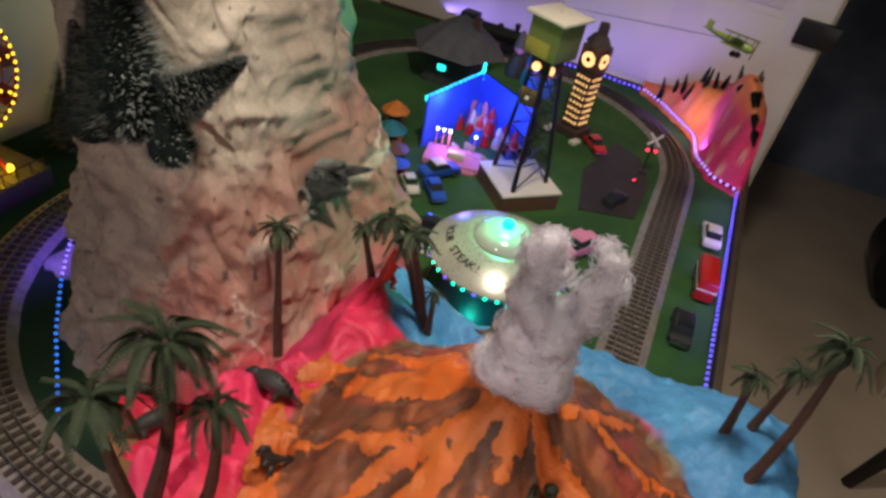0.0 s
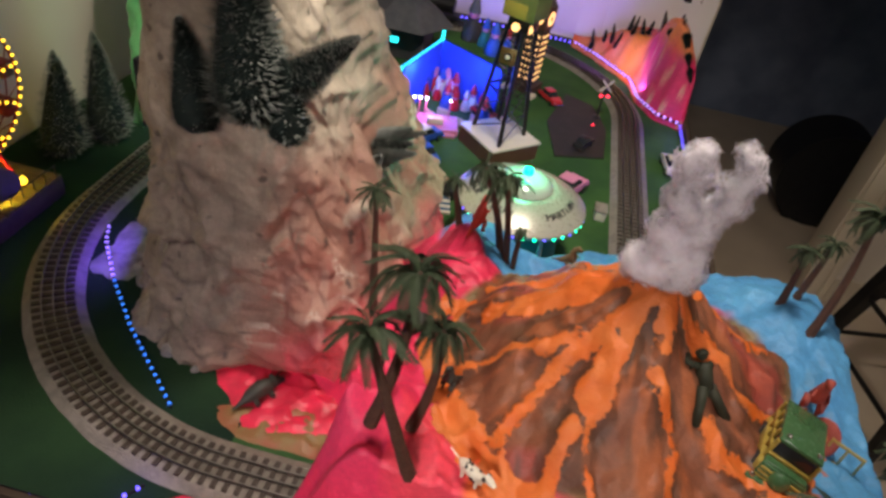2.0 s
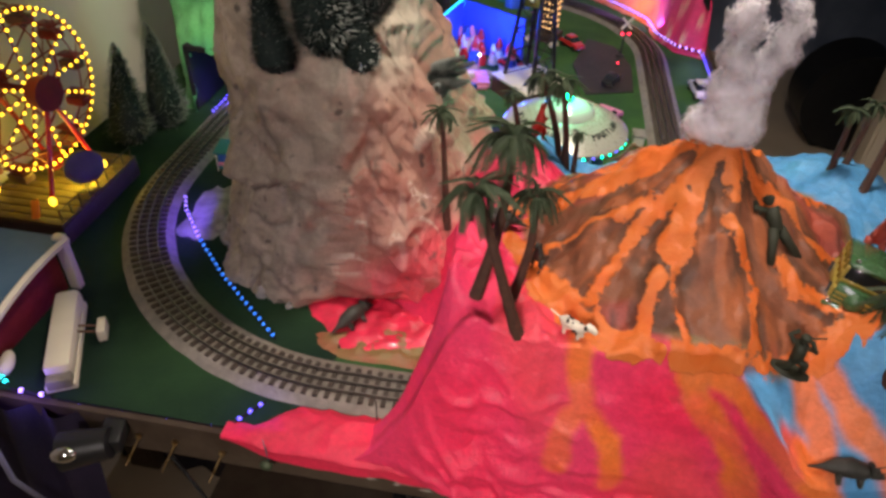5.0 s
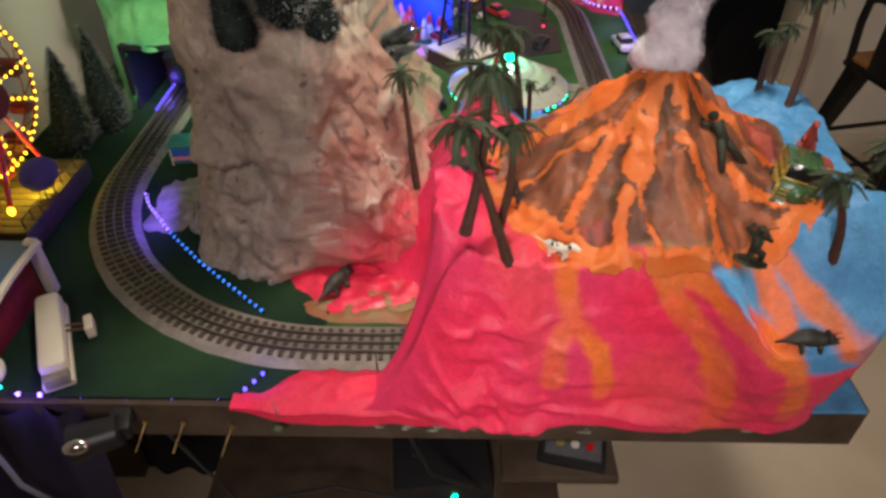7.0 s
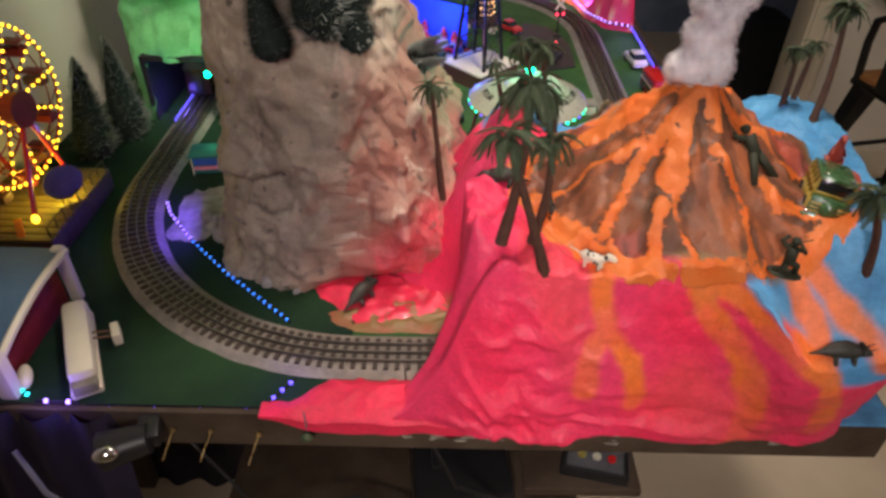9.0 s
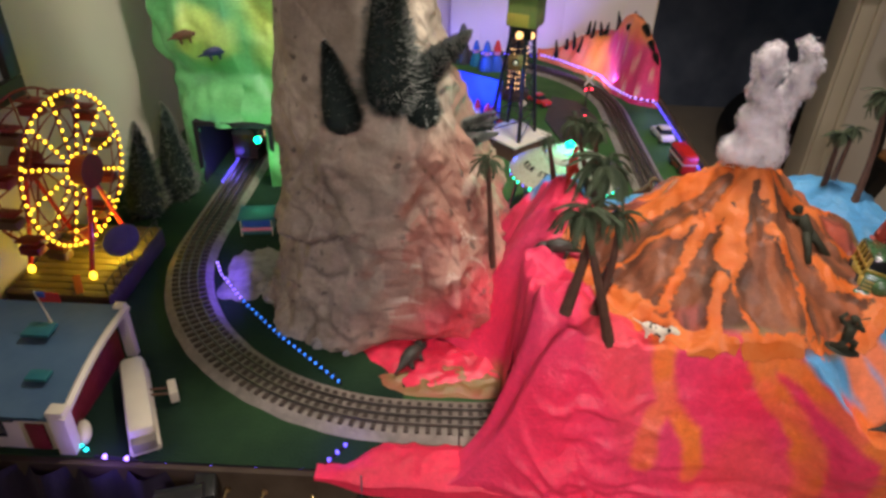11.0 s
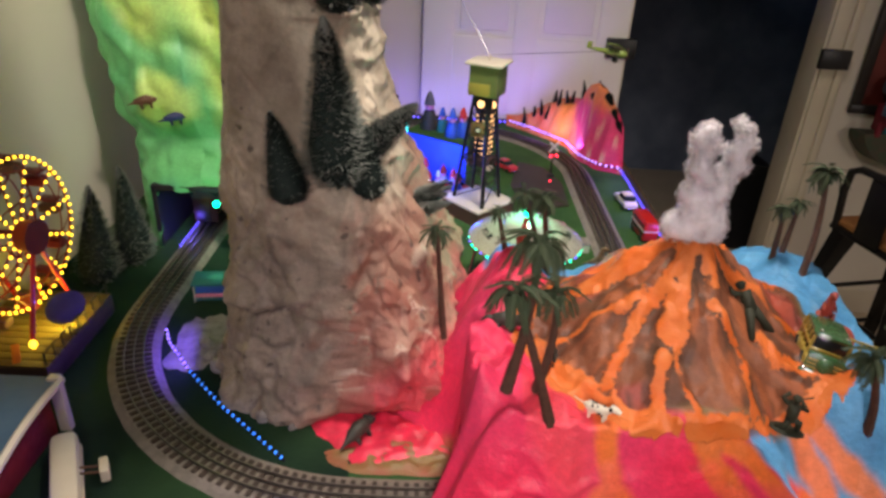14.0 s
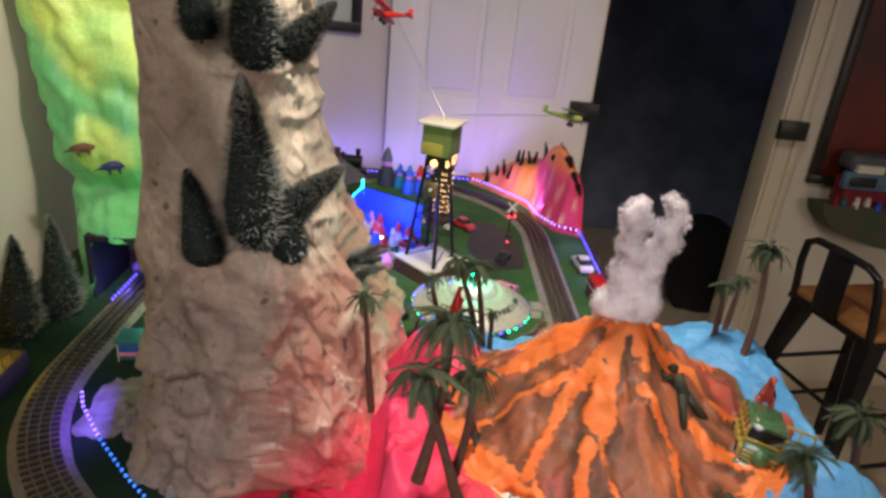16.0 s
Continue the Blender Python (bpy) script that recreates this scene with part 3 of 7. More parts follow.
def oval():
    """The track's centre line, every 5 mm: place and heading."""
    pts = []

    def arc(cx, cy, a0, a1):
        n = int(abs(a1 - a0) * R / 0.005)
        for i in range(n):
            a = a0 + (a1 - a0) * i / n
            pts.append((cx + R * math.cos(a), cy + R * math.sin(a), a + math.pi / 2))

    def line(x0, y0, x1, y1):
        n = max(1, int(math.hypot(x1 - x0, y1 - y0) / 0.005))
        for i in range(n):
            pts.append((lerp(x0, x1, i / n), lerp(y0, y1, i / n), math.atan2(y1 - y0, x1 - x0)))

    line(CR + R, CY0, CR + R, CY1)
    arc(CR, CY1, 0, math.pi / 2)
    line(CR, CY1 + R, CL, CY1 + R)
    arc(CL, CY1, math.pi / 2, math.pi)
    line(CL - R, CY1, CL - R, CY0)
    arc(CL, CY0, math.pi, math.pi * 1.5)
    line(CL, CY0 - R, CR, CY0 - R)
    arc(CR, CY0, math.pi * 1.5, math.tau)
    return pts


LINE = oval()


def ribbon(section, closed=True):
    """A bar of constant section (side, height) laid along the whole track."""
    bm = bmesh.new()
    rings = []
    for x, y, a in LINE[::2]:
        sx, sy = math.sin(a), -math.cos(a)
        rings.append([bm.verts.new((x + s * sx, y + s * sy, TOP + h)) for s, h in section])
    n = len(section)
    for i in range(len(rings)):
        p, q = rings[i], rings[(i + 1) % len(rings)]
        for k in range(n - 1):
            bm.faces.new((p[k], p[k + 1], q[k + 1], q[k]))
    bmesh.ops.recalc_face_normals(bm, faces=bm.faces)
    return bm


track = thing("railway_track", (0, 0, 0), "oval of three-rail toy track on grey ballast roadbed", "railway track")
part("roadbed", ribbon([(-0.044, 0.0008), (-0.031, 0.0085), (0.031, 0.0085), (0.044, 0.0008)]), M_BED, track, "grey moulded ballast roadbed", False)
for s in (-0.016, 0.0, 0.016):
    part("rail", ribbon([(s - 0.0009, 0.0105), (s - 0.0009, 0.0160), (s + 0.0009, 0.0160), (s + 0.0009, 0.0105)]), M_RAIL, track)

# ---- papier-mache hills over the front of the line ----
PINK, ORANGE, BROWN, BLUE = (0.84, 0.026, 0.085), (0.80, 0.150, 0.015), (0.175, 0.056, 0.027), (0.095, 0.33, 0.60)
OCHRE = (0.30, 0.17, 0.05)
VX, VY, VR = 0.073, 0.188, 0.190


def edge_of(x):
    """Where the hill's top breaks off at the front: y and z."""
    f = step(0.09, 0.17, x)
    return lerp(0.004, -0.062, f) + corner_round(x) + 0.006 * nz(x, 1, 0, 14), lerp(1.036, 0.968, f) + 0.004 * nz(x, 5, 0, 20)


def corner_round(x):
    """How far the front retreats where the hill rounds the table's corner."""
    return 0.095 * step(0.235, 0.400, x) ** 1.4 / 0.75


def crumple(x, y, z, s):
    """Screwed-up paper: sharp ridges and sharp valleys that cross."""
    wx, wy = x + 0.10 / s * nz(x, y, z, 0.5 * s), y + 0.10 / s * nz(y, z, x, 0.5 * s)
    return fold(wx, wy, z, s) - fold(wx + 3.1, wy, z + 1.7, 1.3 * s)


# lava streams on the cone, each a few bends (distance from the vent, bearing) and a half width
LAVA_FRONT = [
    (0.0085, [(0.012, -150), (0.033, -129), (0.056, -122), (0.082, -138), (0.125, -155), (0.172, -163)]),
    (0.0090, [(0.010, -120), (0.050, -117), (0.084, -115), (0.108, -113), (0.130, -114), (0.155, -112), (0.190, -110)]),
    (0.0055, [(0.128, -110), (0.156, -103), (0.185, -99)]),
    (0.0065, [(0.012, -60), (0.050, -76), (0.080, -81), (0.108, -74), (0.126, -71), (0.156, -75), (0.190, -78)]),
    (0.0085, [(0.010, -20), (0.050, -38), (0.085, -25), (0.125, -17), (0.165, -10)]),
    (0.0100, [(0.112, -50), (0.142, -49), (0.165, -45), (0.185, -40)]),
    (0.0070, [(0.085, -140), (0.119, -135), (0.149, -132), (0.180, -131)]),
    (0.0170, [(0.104, -113), (0.116, -109)]),
]
LAVA_BACK = [
    (0.0060, [(0.020, 178), (0.060, 174), (0.110, 176), (0.170, 171)]),
    (0.0070, [(0.014, 140), (0.055, 150), (0.100, 148), (0.175, 155)]),
    (0.0080, [(0.014, 100), (0.060, 112), (0.110, 118), (0.175, 126)]),
    (0.0080, [(0.014, 60), (0.060, 66), (0.110, 88), (0.175, 92)]),
    (0.0080, [(0.014, 20), (0.060, 30), (0.110, 44), (0.175, 52)]),
    (0.0060, [(0.090, 30), (0.130, 18), (0.175, 20)]),
]
LAVA = [(w, [(d * math.cos(radians(b)), d * math.sin(radians(b))) for d, b in pts]) for w, pts in LAVA_FRONT + LAVA_BACK]
# runnels down the hill's front: half width and bends in (x, z)
RUNNELS = [
    (0.0100, [(-0.045, 1.07), (-0.040, 1.00), (-0.038, 0.970), (-0.056, 0.938), (-0.055, 0.880)]),
    (0.0085, [(-0.036, 0.970), (-0.004, 0.930), (0.010, 0.862)]),
    (0.0125, [(0.055, 1.06), (0.070, 1.01), (0.098, 0.975), (0.128, 0.940), (0.145, 0.870), (0.150, 0.79)]),
    (0.0105, [(0.080, 1.04), (0.120, 1.01), (0.165, 0.982), (0.208, 0.955), (0.225, 0.90), (0.233, 0.835)]),
    (0.0105, [(0.160, 1.05), (0.172, 1.018), (0.190, 0.995), (0.196, 0.965)]),
    (0.0105, [(0.185, 1.05), (0.205, 1.022), (0.245, 0.995), (0.285, 0.968)]),
]


def off_line(x, y, lines):
    """How far a spot lies outside the nearest of some broad lines (negative: inside)."""
    best = 9.0
    for w, pts in lines:
        for (ax, ay), (bx, by) in zip(pts, pts[1:]):
            ux, uy = bx - ax, by - ay
            t = ((x - ax) * ux + (y - ay) * uy) / (ux * ux + uy * uy)
            t = 0.0 if t < 0 else 1.0 if t > 1 else t
            d = math.hypot(x - ax - t * ux, y - ay - t * uy) - w
            if d < best:
                best = d
    return best


def streams(x, y, r, a):
    """How far a spot of the cone lies in a lava stream (1) or between streams (0)."""
    dx = x - VX + 0.006 * nz(x, y, 0, 30) + 0.0022 * nz(x, y, 3, 95)
    dy = y - VY + 0.006 * nz(x, y, 8, 30) + 0.0022 * nz(x, y, 5, 95)
    d = off_line(dx, dy, LAVA)
    if r < 0.024:
        d = min(d, -0.01)
    d = min(d, VR - 0.012 - r + 0.010 * nz(x, y, 2, 40))
    return step(0.0018, -0.0012, d)


def hill_height(x, y):
    near = step(0.062, 0.030, y)
    foot = lerp(lerp(-0.204, -0.365, step(0.185, 0.30, y)), -0.315, near)
    crest = lerp(lerp(-0.194, -0.125, step(0.155, 0.28, y)), -0.150, step(0.055, 0.015, y))
    rise = step(foot, crest, x + 0.0035 * crumple(0.3 * x, y, 1.0, 13) * step(-0.10, -0.15, x)) ** lerp(lerp(1.0, 1.5, step(0.16, 0.25, y)), 1.6, near)
    up = 1.043 + 0.020 * math.exp(-((x + 0.158) ** 2 + (y - 0.040) ** 2) / 0.0022)
    up += 0.035 * math.exp(-((x + 0.125) ** 2 / 0.0025 + (y - 0.35) ** 2 / 0.004))
    up -= 0.05 * math.exp(-((x + 0.02) ** 2 / 0.004 + (y - 0.40) ** 2 / 0.006))
    # volcano
    dx, dy = x - VX, y - VY
    r = math.hypot(dx, dy)
    a = math.atan2(dy, dx)
    rr = VR * (1 + 0.04 * math.sin(3 * a + 1) + 0.03 * math.sin(7 * a))
    cone = 0.166 * max(0.0, 1 - r / rr) ** 1.04
    cone *= 1 + 0.05 * math.sin(9 * a + 2 * nz(x, y, 0, 8)) * step(0.02, 0.09, r)
    cone -= 0.014 * step(0.026, 0.006, r)
    if r < VR:
        ribs = fold(0.10 * math.cos(a) + 0.1 * r, 0.10 * math.sin(a), 0.35 * r, 42)
        cone += 0.0030 * streams(x, y, r, a) + (0.0014 * ribs + 0.0034 * crumple(x, y, 7, 13) + 0.0020 * crumple(x, y, 4, 31)) * step(0.015, 0.05, r) + 0.0020 * crease(x, y, 1, 26)
    up += cone
    # blue hill and blue mound
    up += 0.048 * math.exp(-((x - 0.285) ** 2 / 0.006 + (y - 0.33) ** 2 / 0.012))
    f = step(0.09, 0.19, x)
    up -= 0.075 * f * step(0.06, -0.075, y)
    up += 0.085 * math.exp(-((x - 0.268) ** 2 / 0.006 + (y - 0.025) ** 2 / 0.003))
    calm = step(0.10, 0.20, x)
    up += 0.004 * nz(x, y, 0, 26) + lerp(0.0036, 0.0022, calm) * crumple(x, y, 3, 17) + 0.0018 * crumple(x, y, 6, 38) + 0.0010 * nz(x, y, 6, 70)
    if x < -0.12:
        up += (0.010 * crease(x, y, 9, 13, 5.0) + 0.010 * nz(x, y, 9, 20) + 0.006 * crumple(x, y, 2, 11) + 0.003 * crumple(x, y, 5, 26)) * step(-0.12, -0.16, x)
    back = step(lerp(0.56, 0.60, step(-0.1, 0.1, x)), 0.42, y)
    side = step(0.372, 0.345, x)
    return lerp(TOP - 0.002, up, rise * back * side)


def hill_paint(x, y, z, n):
    dx, dy = x - VX, y - VY
    r, a = math.hypot(dx, dy), math.atan2(dy, dx)
    wob = 0.03 * nz(x, y, z, 12) + 0.012 * nz(x, y, z, 40)
    c = blend(PINK, (0.72, 0.045, 0.13), 0.5 + 0.8 * nz(x, y, z, 9))
    # blue parts
    blue = step(-0.012, 0.012, x - 0.205 + wob + 0.25 * max(0.0, VR + 0.02 - r)) * step(0.95, 0.965, z + 0.6 * wob)
    front_blue = along([(0.93, 0.240), (0.955, 0.222), (0.985, 0.182), (1.03, 0.112), (1.06, 0.100)], z)
    blue = max(blue, step(-0.004, 0.005, x - front_blue + 0.5 * wob) * step(0.955, 0.962, z + 0.4 * wob) * step(0.10, 0.04, y))
    back_blue = along([(-0.17, 0.410), (-0.09, 0.322), (-0.04, 0.327), (0.0, 0.352), (0.06, 0.388), (0.13, 0.362), (0.20, 0.335), (0.25, 0.30)], x)
    blue = max(blue, step(-0.006, 0.008, y - back_blue + 0.5 * wob) * step(-0.175, -0.160, x))
    blue = max(blue, step(-0.01, 0.01, x - 0.325 + wob) * step(0.02, -0.03, y))
    c = blend(c, blend(BLUE, (0.06, 0.24, 0.50), 0.4 + 0.9 * nz(x, y, z, 18)), blue)
    # soft orange runnels, brushed wet into the pink
    if y < 0.08 and x > -0.14:
        d = off_line(x + 0.010 * nz(x, y, z, 12), z + 0.008 * nz(x, y, z, 22), RUNNELS)
        wet = step(0.0085, -0.0030, d + 0.004 * nz(x, y, z, 45)) * (0.92 - 0.35 * step(0.0, 0.35, nz(x, y, z, 16))) * step(0.065, 0.05, y)
        c = blend(c, blend(ORANGE, (0.84, 0.215, 0.04), 0.5 + nz(x, y, z, 15)), wet * lerp(0.35, 1.0, step(0.82, 0.90, z)))
        c = blend(c, (0.84, 0.10, 0.045), 0.35 * step(0.05, 0.45, nz(x, 0.5 * y, 0.6 * z, 9)) * (1 - blue))
    if r < VR + 0.012:
        streak = nz(0.11 * math.cos(a), 0.11 * math.sin(a), 0.22 * r, 75)
        rock = blend(BROWN, (0.26, 0.095, 0.048), 0.5 + nz(x, y, z, 34))
        rock = blend(rock, (0.13, 0.062, 0.034), 0.75 * step(0.1, 0.45, nz(x, y, z, 21) + 0.4 * streak))
        rock = blend(rock, (0.48, 0.13, 0.04), 0.55 * step(0.05, 0.4, streak))
        rock = blend(rock, (0.42, 0.05, 0.05), 0.5 * step(0.25, 0.5, nz(x, y, z, 15)))
        # dark seams along the streams and short cracks down the slope
        d = off_line(dx + 0.006 * nz(x, y, 0, 30), dy + 0.006 * nz(x, y, 8, 30), LAVA)
        seam = step(0.0075, 0.003, abs(d - 0.003)) * step(-0.25, 0.15, nz(x, y, z, 38))
        rock = blend(rock, (0.075, 0.034, 0.020), 0.7 * seam)
        rock = blend(rock, (0.065, 0.032, 0.020), 0.7 * crease(0.10 * math.cos(a), 0.10 * math.sin(a), 0.5 * r, 48, 9.0) * step(-0.1, 0.25, nz(x, y, z, 27)))
        c = blend(c, rock, step(VR + 0.008, VR - 0.006, r + 0.5 * wob))
        c = blend(c, (0.22, 0.19, 0.09), 0.75 * step(0.016, 0.0, abs(r - VR + 0.004 + 0.5 * wob)) * step(0.0, 0.25, nz(x, y, z, 24)))
    # bare patch in the hollow beside the line
    hollow = step(0.835, 0.812, z) * step(-0.15, -0.17, x) * step(0.10, 0.14, y)
    c = blend(c, OCHRE, hollow * step(0.215, 0.175, y + wob))
    return c


def hill_lava(x, y, z):
    """One half at the edge of the orange paint, more inside it."""
    dx, dy = x - VX, y - VY
    r = math.hypot(dx, dy)
    a = math.atan2(dy, dx)
    d, brushed = 0.03, 0.0
    if r < VR + 0.06 and z > 1.0:
        gx, gy = 0.006 * nz(x, y, 0, 30), 0.006 * nz(x, y, 8, 30)
        d = min(off_line(dx + gx, dy + gy, LAVA) if r < VR + 0.02 else 0.03, r - 0.024)
        ring = max(r - VR - 0.026 + 0.012 * nz(x, y, 1, 12), VR - 0.010 - r)
        d = min(d, max(ring, -0.150 - x, 1.037 + 0.006 * nz(x, y, 4, 30) - z, 0.35 * (dy - 0.02 - 0.25 * max(0.0, -dx))))
        # drier strokes that follow the slope, thickest towards the rock
        brushed = 0.24 * nz(0.11 * math.cos(a), 0.11 * math.sin(a), 0.30 * r, 60) + lerp(0.16, -0.04, step(0.05, 0.13, r))
        brushed += 0.46 * step(0.55, 1.0, math.cos(a - 2.65)) * step(VR, 0.11, r)
        # bare slashes where the brush skipped
        brushed -= 0.55 * crease(x + 0.3 * y, 0.7 * y, 2, 30, 10.0) * step(0.05, 0.35, nz(x, y, 3, 20)) * step(0.03, 0.07, r)
    return 0.5 - max(-0.02, min(0.02, d)) / 0.024 + brushed


def corridor(x, y):
    """Distance from the centre line in the front left curve."""
    if x < CL:
        return abs(math.hypot(x - CL, y - CY0) - R)
    if x < CR:
        return abs(y - (CY0 - R))
    return abs(math.hypot(x - CR, y - CY0) - R)


def hill_keep(c):
    d = corridor(c.x, c.y)
    if c.x < -0.19 and d < 0.047 and c.z < (0.885 - 0.5 * max(0, d - 0.03) if c.x > -0.23 else 0.9) and c.y < 0.3:
        return False
    if c.x < -0.20 and c.y < 0.05 and c.z < TOP:
        return False
    if c.x < -0.335 and c.y > 0.2 and c.z < TOP + 0.001:
        return False
    return True


hill = thing("painted_hill", (0, 0, 0), "creased papier-mache hill painted pink, orange and blue with a volcano", "model hill")
grid = []
NX, NYB, NYF = 300, 220, 80
for i in range(NX + 1):
    x = lerp(-0.36, 0.376, i / NX)
    ye, ze = edge_of(x)
    col = [Vector((x, y, hill_height(x, y))) for y in (lerp(0.60, ye, j / NYB) for j in range(NYB + 1))]
    top = col[-1].z
    on = step(-0.30, -0.16, x) * step(0.376, 0.362, x)
    low = 0.797 + 0.006 * nz(x, 2, 0, 18) + 0.038 * step(0.25, 0.35, x)
    for j in range(1, NYF + 1):
        t = j / NYF
        z = lerp(top, low, t)
        bulge = 0.010 * math.sin(math.pi * t) * on + 0.006 * t * on
        ruck = 0.006 * nz(x, 0.4 * z, 0, 11) * step(0, 0.25, t) + 0.011 * crease(0.3 * x, z + 0.10 * x, 2.03, 19, 5.0) * step(0.55, 0.9, t)
        ruck += (0.007 * crease(x + 0.5 * z, z, 5.02, 22, 5.0) + 0.0028 * crumple(x, z, 3.013, 11) + 0.0016 * crumple(x, z, 1.3, 27)) * step(0.02, -0.12, x) * step(0.05, 0.40, t)
        ruck += (0.0016 * crumple(0.6 * x, z, 6.1, 9) + 0.0007 * crumple(x, z, 2.2, 30)) * step(0.0, 0.2, t) + 0.0035 * crumple(0.5 * x, z, 9.3, 20) * step(0.6, 0.85, t)
        ruck *= on
        yy = lerp(ye, -0.016 + corner_round(x), step(0, 1, t)) - bulge - ruck - 0.003
        col.append(Vector((x, lerp(min(ye, -0.012 + corner_round(x)), yy, on), z)))
    grid.append(col)
sheet("shell", grid, hill_keep, hill_paint, M_LAVA, hill, "", hill_lava)
# the low pink lip along the outside of the curve, down to the table's edge
grid = []
for i in range(121):
    x = lerp(-0.465, -0.165, i / 120)
    inner = max(0.012, lerp(0.0, 0.052, step(-0.46, -0.36, x)) + 0.03 * step(-0.24, -0.18, x)) + 0.004 * nz(x, 0, 0, 30)
    k = step(-0.465, -0.38, x)
    row = []
    for j in range(31):
        t = j / 30
        y = lerp(inner, -0.012, min(1, t / 0.7))
        z = TOP + 0.002 + k * (0.012 * math.sin(math.pi * min(1, t / 0.7)) + 0.004 * nz(x, y, 0, 26) + 0.005 * crease(x, y, 3, 28, 5.0)) + 0.03 * step(-0.22, -0.17, x) * (1 - t)
        if t > 0.7:
            z, y = lerp(z, lerp(TOP - 0.003, 0.780 + 0.008 * nz(x, 0, 4, 22), k), (t - 0.7) / 0.3), -0.012 - 0.008 * k
        row.append(Vector((x, y, z)))
    grid.append(row)
sheet("front_lip", grid, lambda c: True, lambda x, y, z, n: blend(PINK, (0.65, 0.03, 0.07), 0.5 + nz(x, y, z, 20)), M_PAINT, hill)

bm = bmesh.new()
prism(bm, [(0.290, -0.004), (0.371, -0.004), (0.373, 0.16), (0.330, 0.16)], TOP - 0.003, TOP + 0.003)
part("corner_paint", bm, M_BLUEPAINT, hill, "blue painted table corner", False)
# glossy pink pool in the hollow


def puddle(cx, cy, rx, ry, high, seed, ruck):
    """A flat spill with an uneven rim and a puckered skin."""
    bm = bmesh.new()
    n, rings = 72, 22
    rows = []
    for j in range(1, rings + 1):
        t = j / rings
        row = []
        for k in range(n):
            a = math.tau * k / n
            q = 1.04 + 0.12 * math.sin(3 * a + seed) + 0.16 * nz(math.cos(a), math.sin(a), seed, 2) + 0.05 * nz(math.cos(a), math.sin(a), seed, 7)
            x, y = cx + rx * t * q * math.cos(a), cy + ry * t * q * math.sin(a)
            z = TOP + high * (1 - t ** 8) + ruck * (crumple(x, y, seed, 26) + 0.5 * crumple(x, y, seed, 60)) * (1 - t ** 6)
            row.append(bm.verts.new((x, y, max(TOP + 0.0005, z))))
        rows.append(row)
    bm.faces.new(rows[0])
    for p, q in zip(rows, rows[1:]):
        for k in range(n):
            bm.faces.new((p[k], q[k], q[(k + 1) % n], p[(k + 1) % n]))
    return bm


tagged(finish("lava_pool", puddle(-0.300, 0.252, 0.140, 0.076, 0.007, 0.0, 0.0026), M_PUDDLE, None), "glossy pink painted lava pool beside the track", "lava pool")
tagged(finish("mud_patch", puddle(-0.282, 0.182, 0.120, 0.036, 0.0050, 3.0, 0.0020), M_MUD, None), "wet ochre patch between pool and track", "mud patch")

# ---- tall rock ----


def column(name, zs, left, right, front, back, power, n, relief, colour, material, parent, keep=lambda c: True, power_right=0.0, lava=None):
    """A closed mountain skin: at each height a rounded rectangle between left and right, front and back."""
    grid = []
    for z in zs:
        x0, x1, y0, y1 = along(left, z), along(right, z), along(front, z), along(back, z)
        cx, cy, hx, hy = (x0 + x1) / 2, (y0 + y1) / 2, (x1 - x0) / 2, (y1 - y0) / 2
        row = []
        for k in range(n + 1):
            a = -math.pi / 2 + math.tau * k / n
            c, s = math.cos(a), math.sin(a)
            e = power_right if power_right and c > 0 else power
            px, py = math.copysign(abs(c) ** (2 / e), c), math.copysign(abs(s) ** (2 / e), s)
            d = relief(cx + hx * px, cy + hy * py, z, c, s)
            row.append(Vector((cx + hx * px + d * c, cy + hy * py + d * s, z)))
        grid.append(row)
    top = grid[-1]
    mid = sum(top, Vector()) / len(top)
    for t in (0.6, 0.2):
        grid.append([mid + (p - mid) * t + Vector((0, 0, 0.03 * (1 - t))) for p in top])
    return sheet(name, grid, keep, colour, material, parent, "", lava)


def near_line(x, z, ax, az, bx, bz, wide):
    """One on a drawn line across the rock face, falling to nought at its width."""
    ux, uz = bx - ax, bz - az
    t = min(1.0, max(0.0, ((x - ax) * ux + (z - az) * uz) / (ux * ux + uz * uz)))
    return math.exp(-((x - ax - t * ux) ** 2 + (z - az - t * uz) ** 2) / (wide * wide))


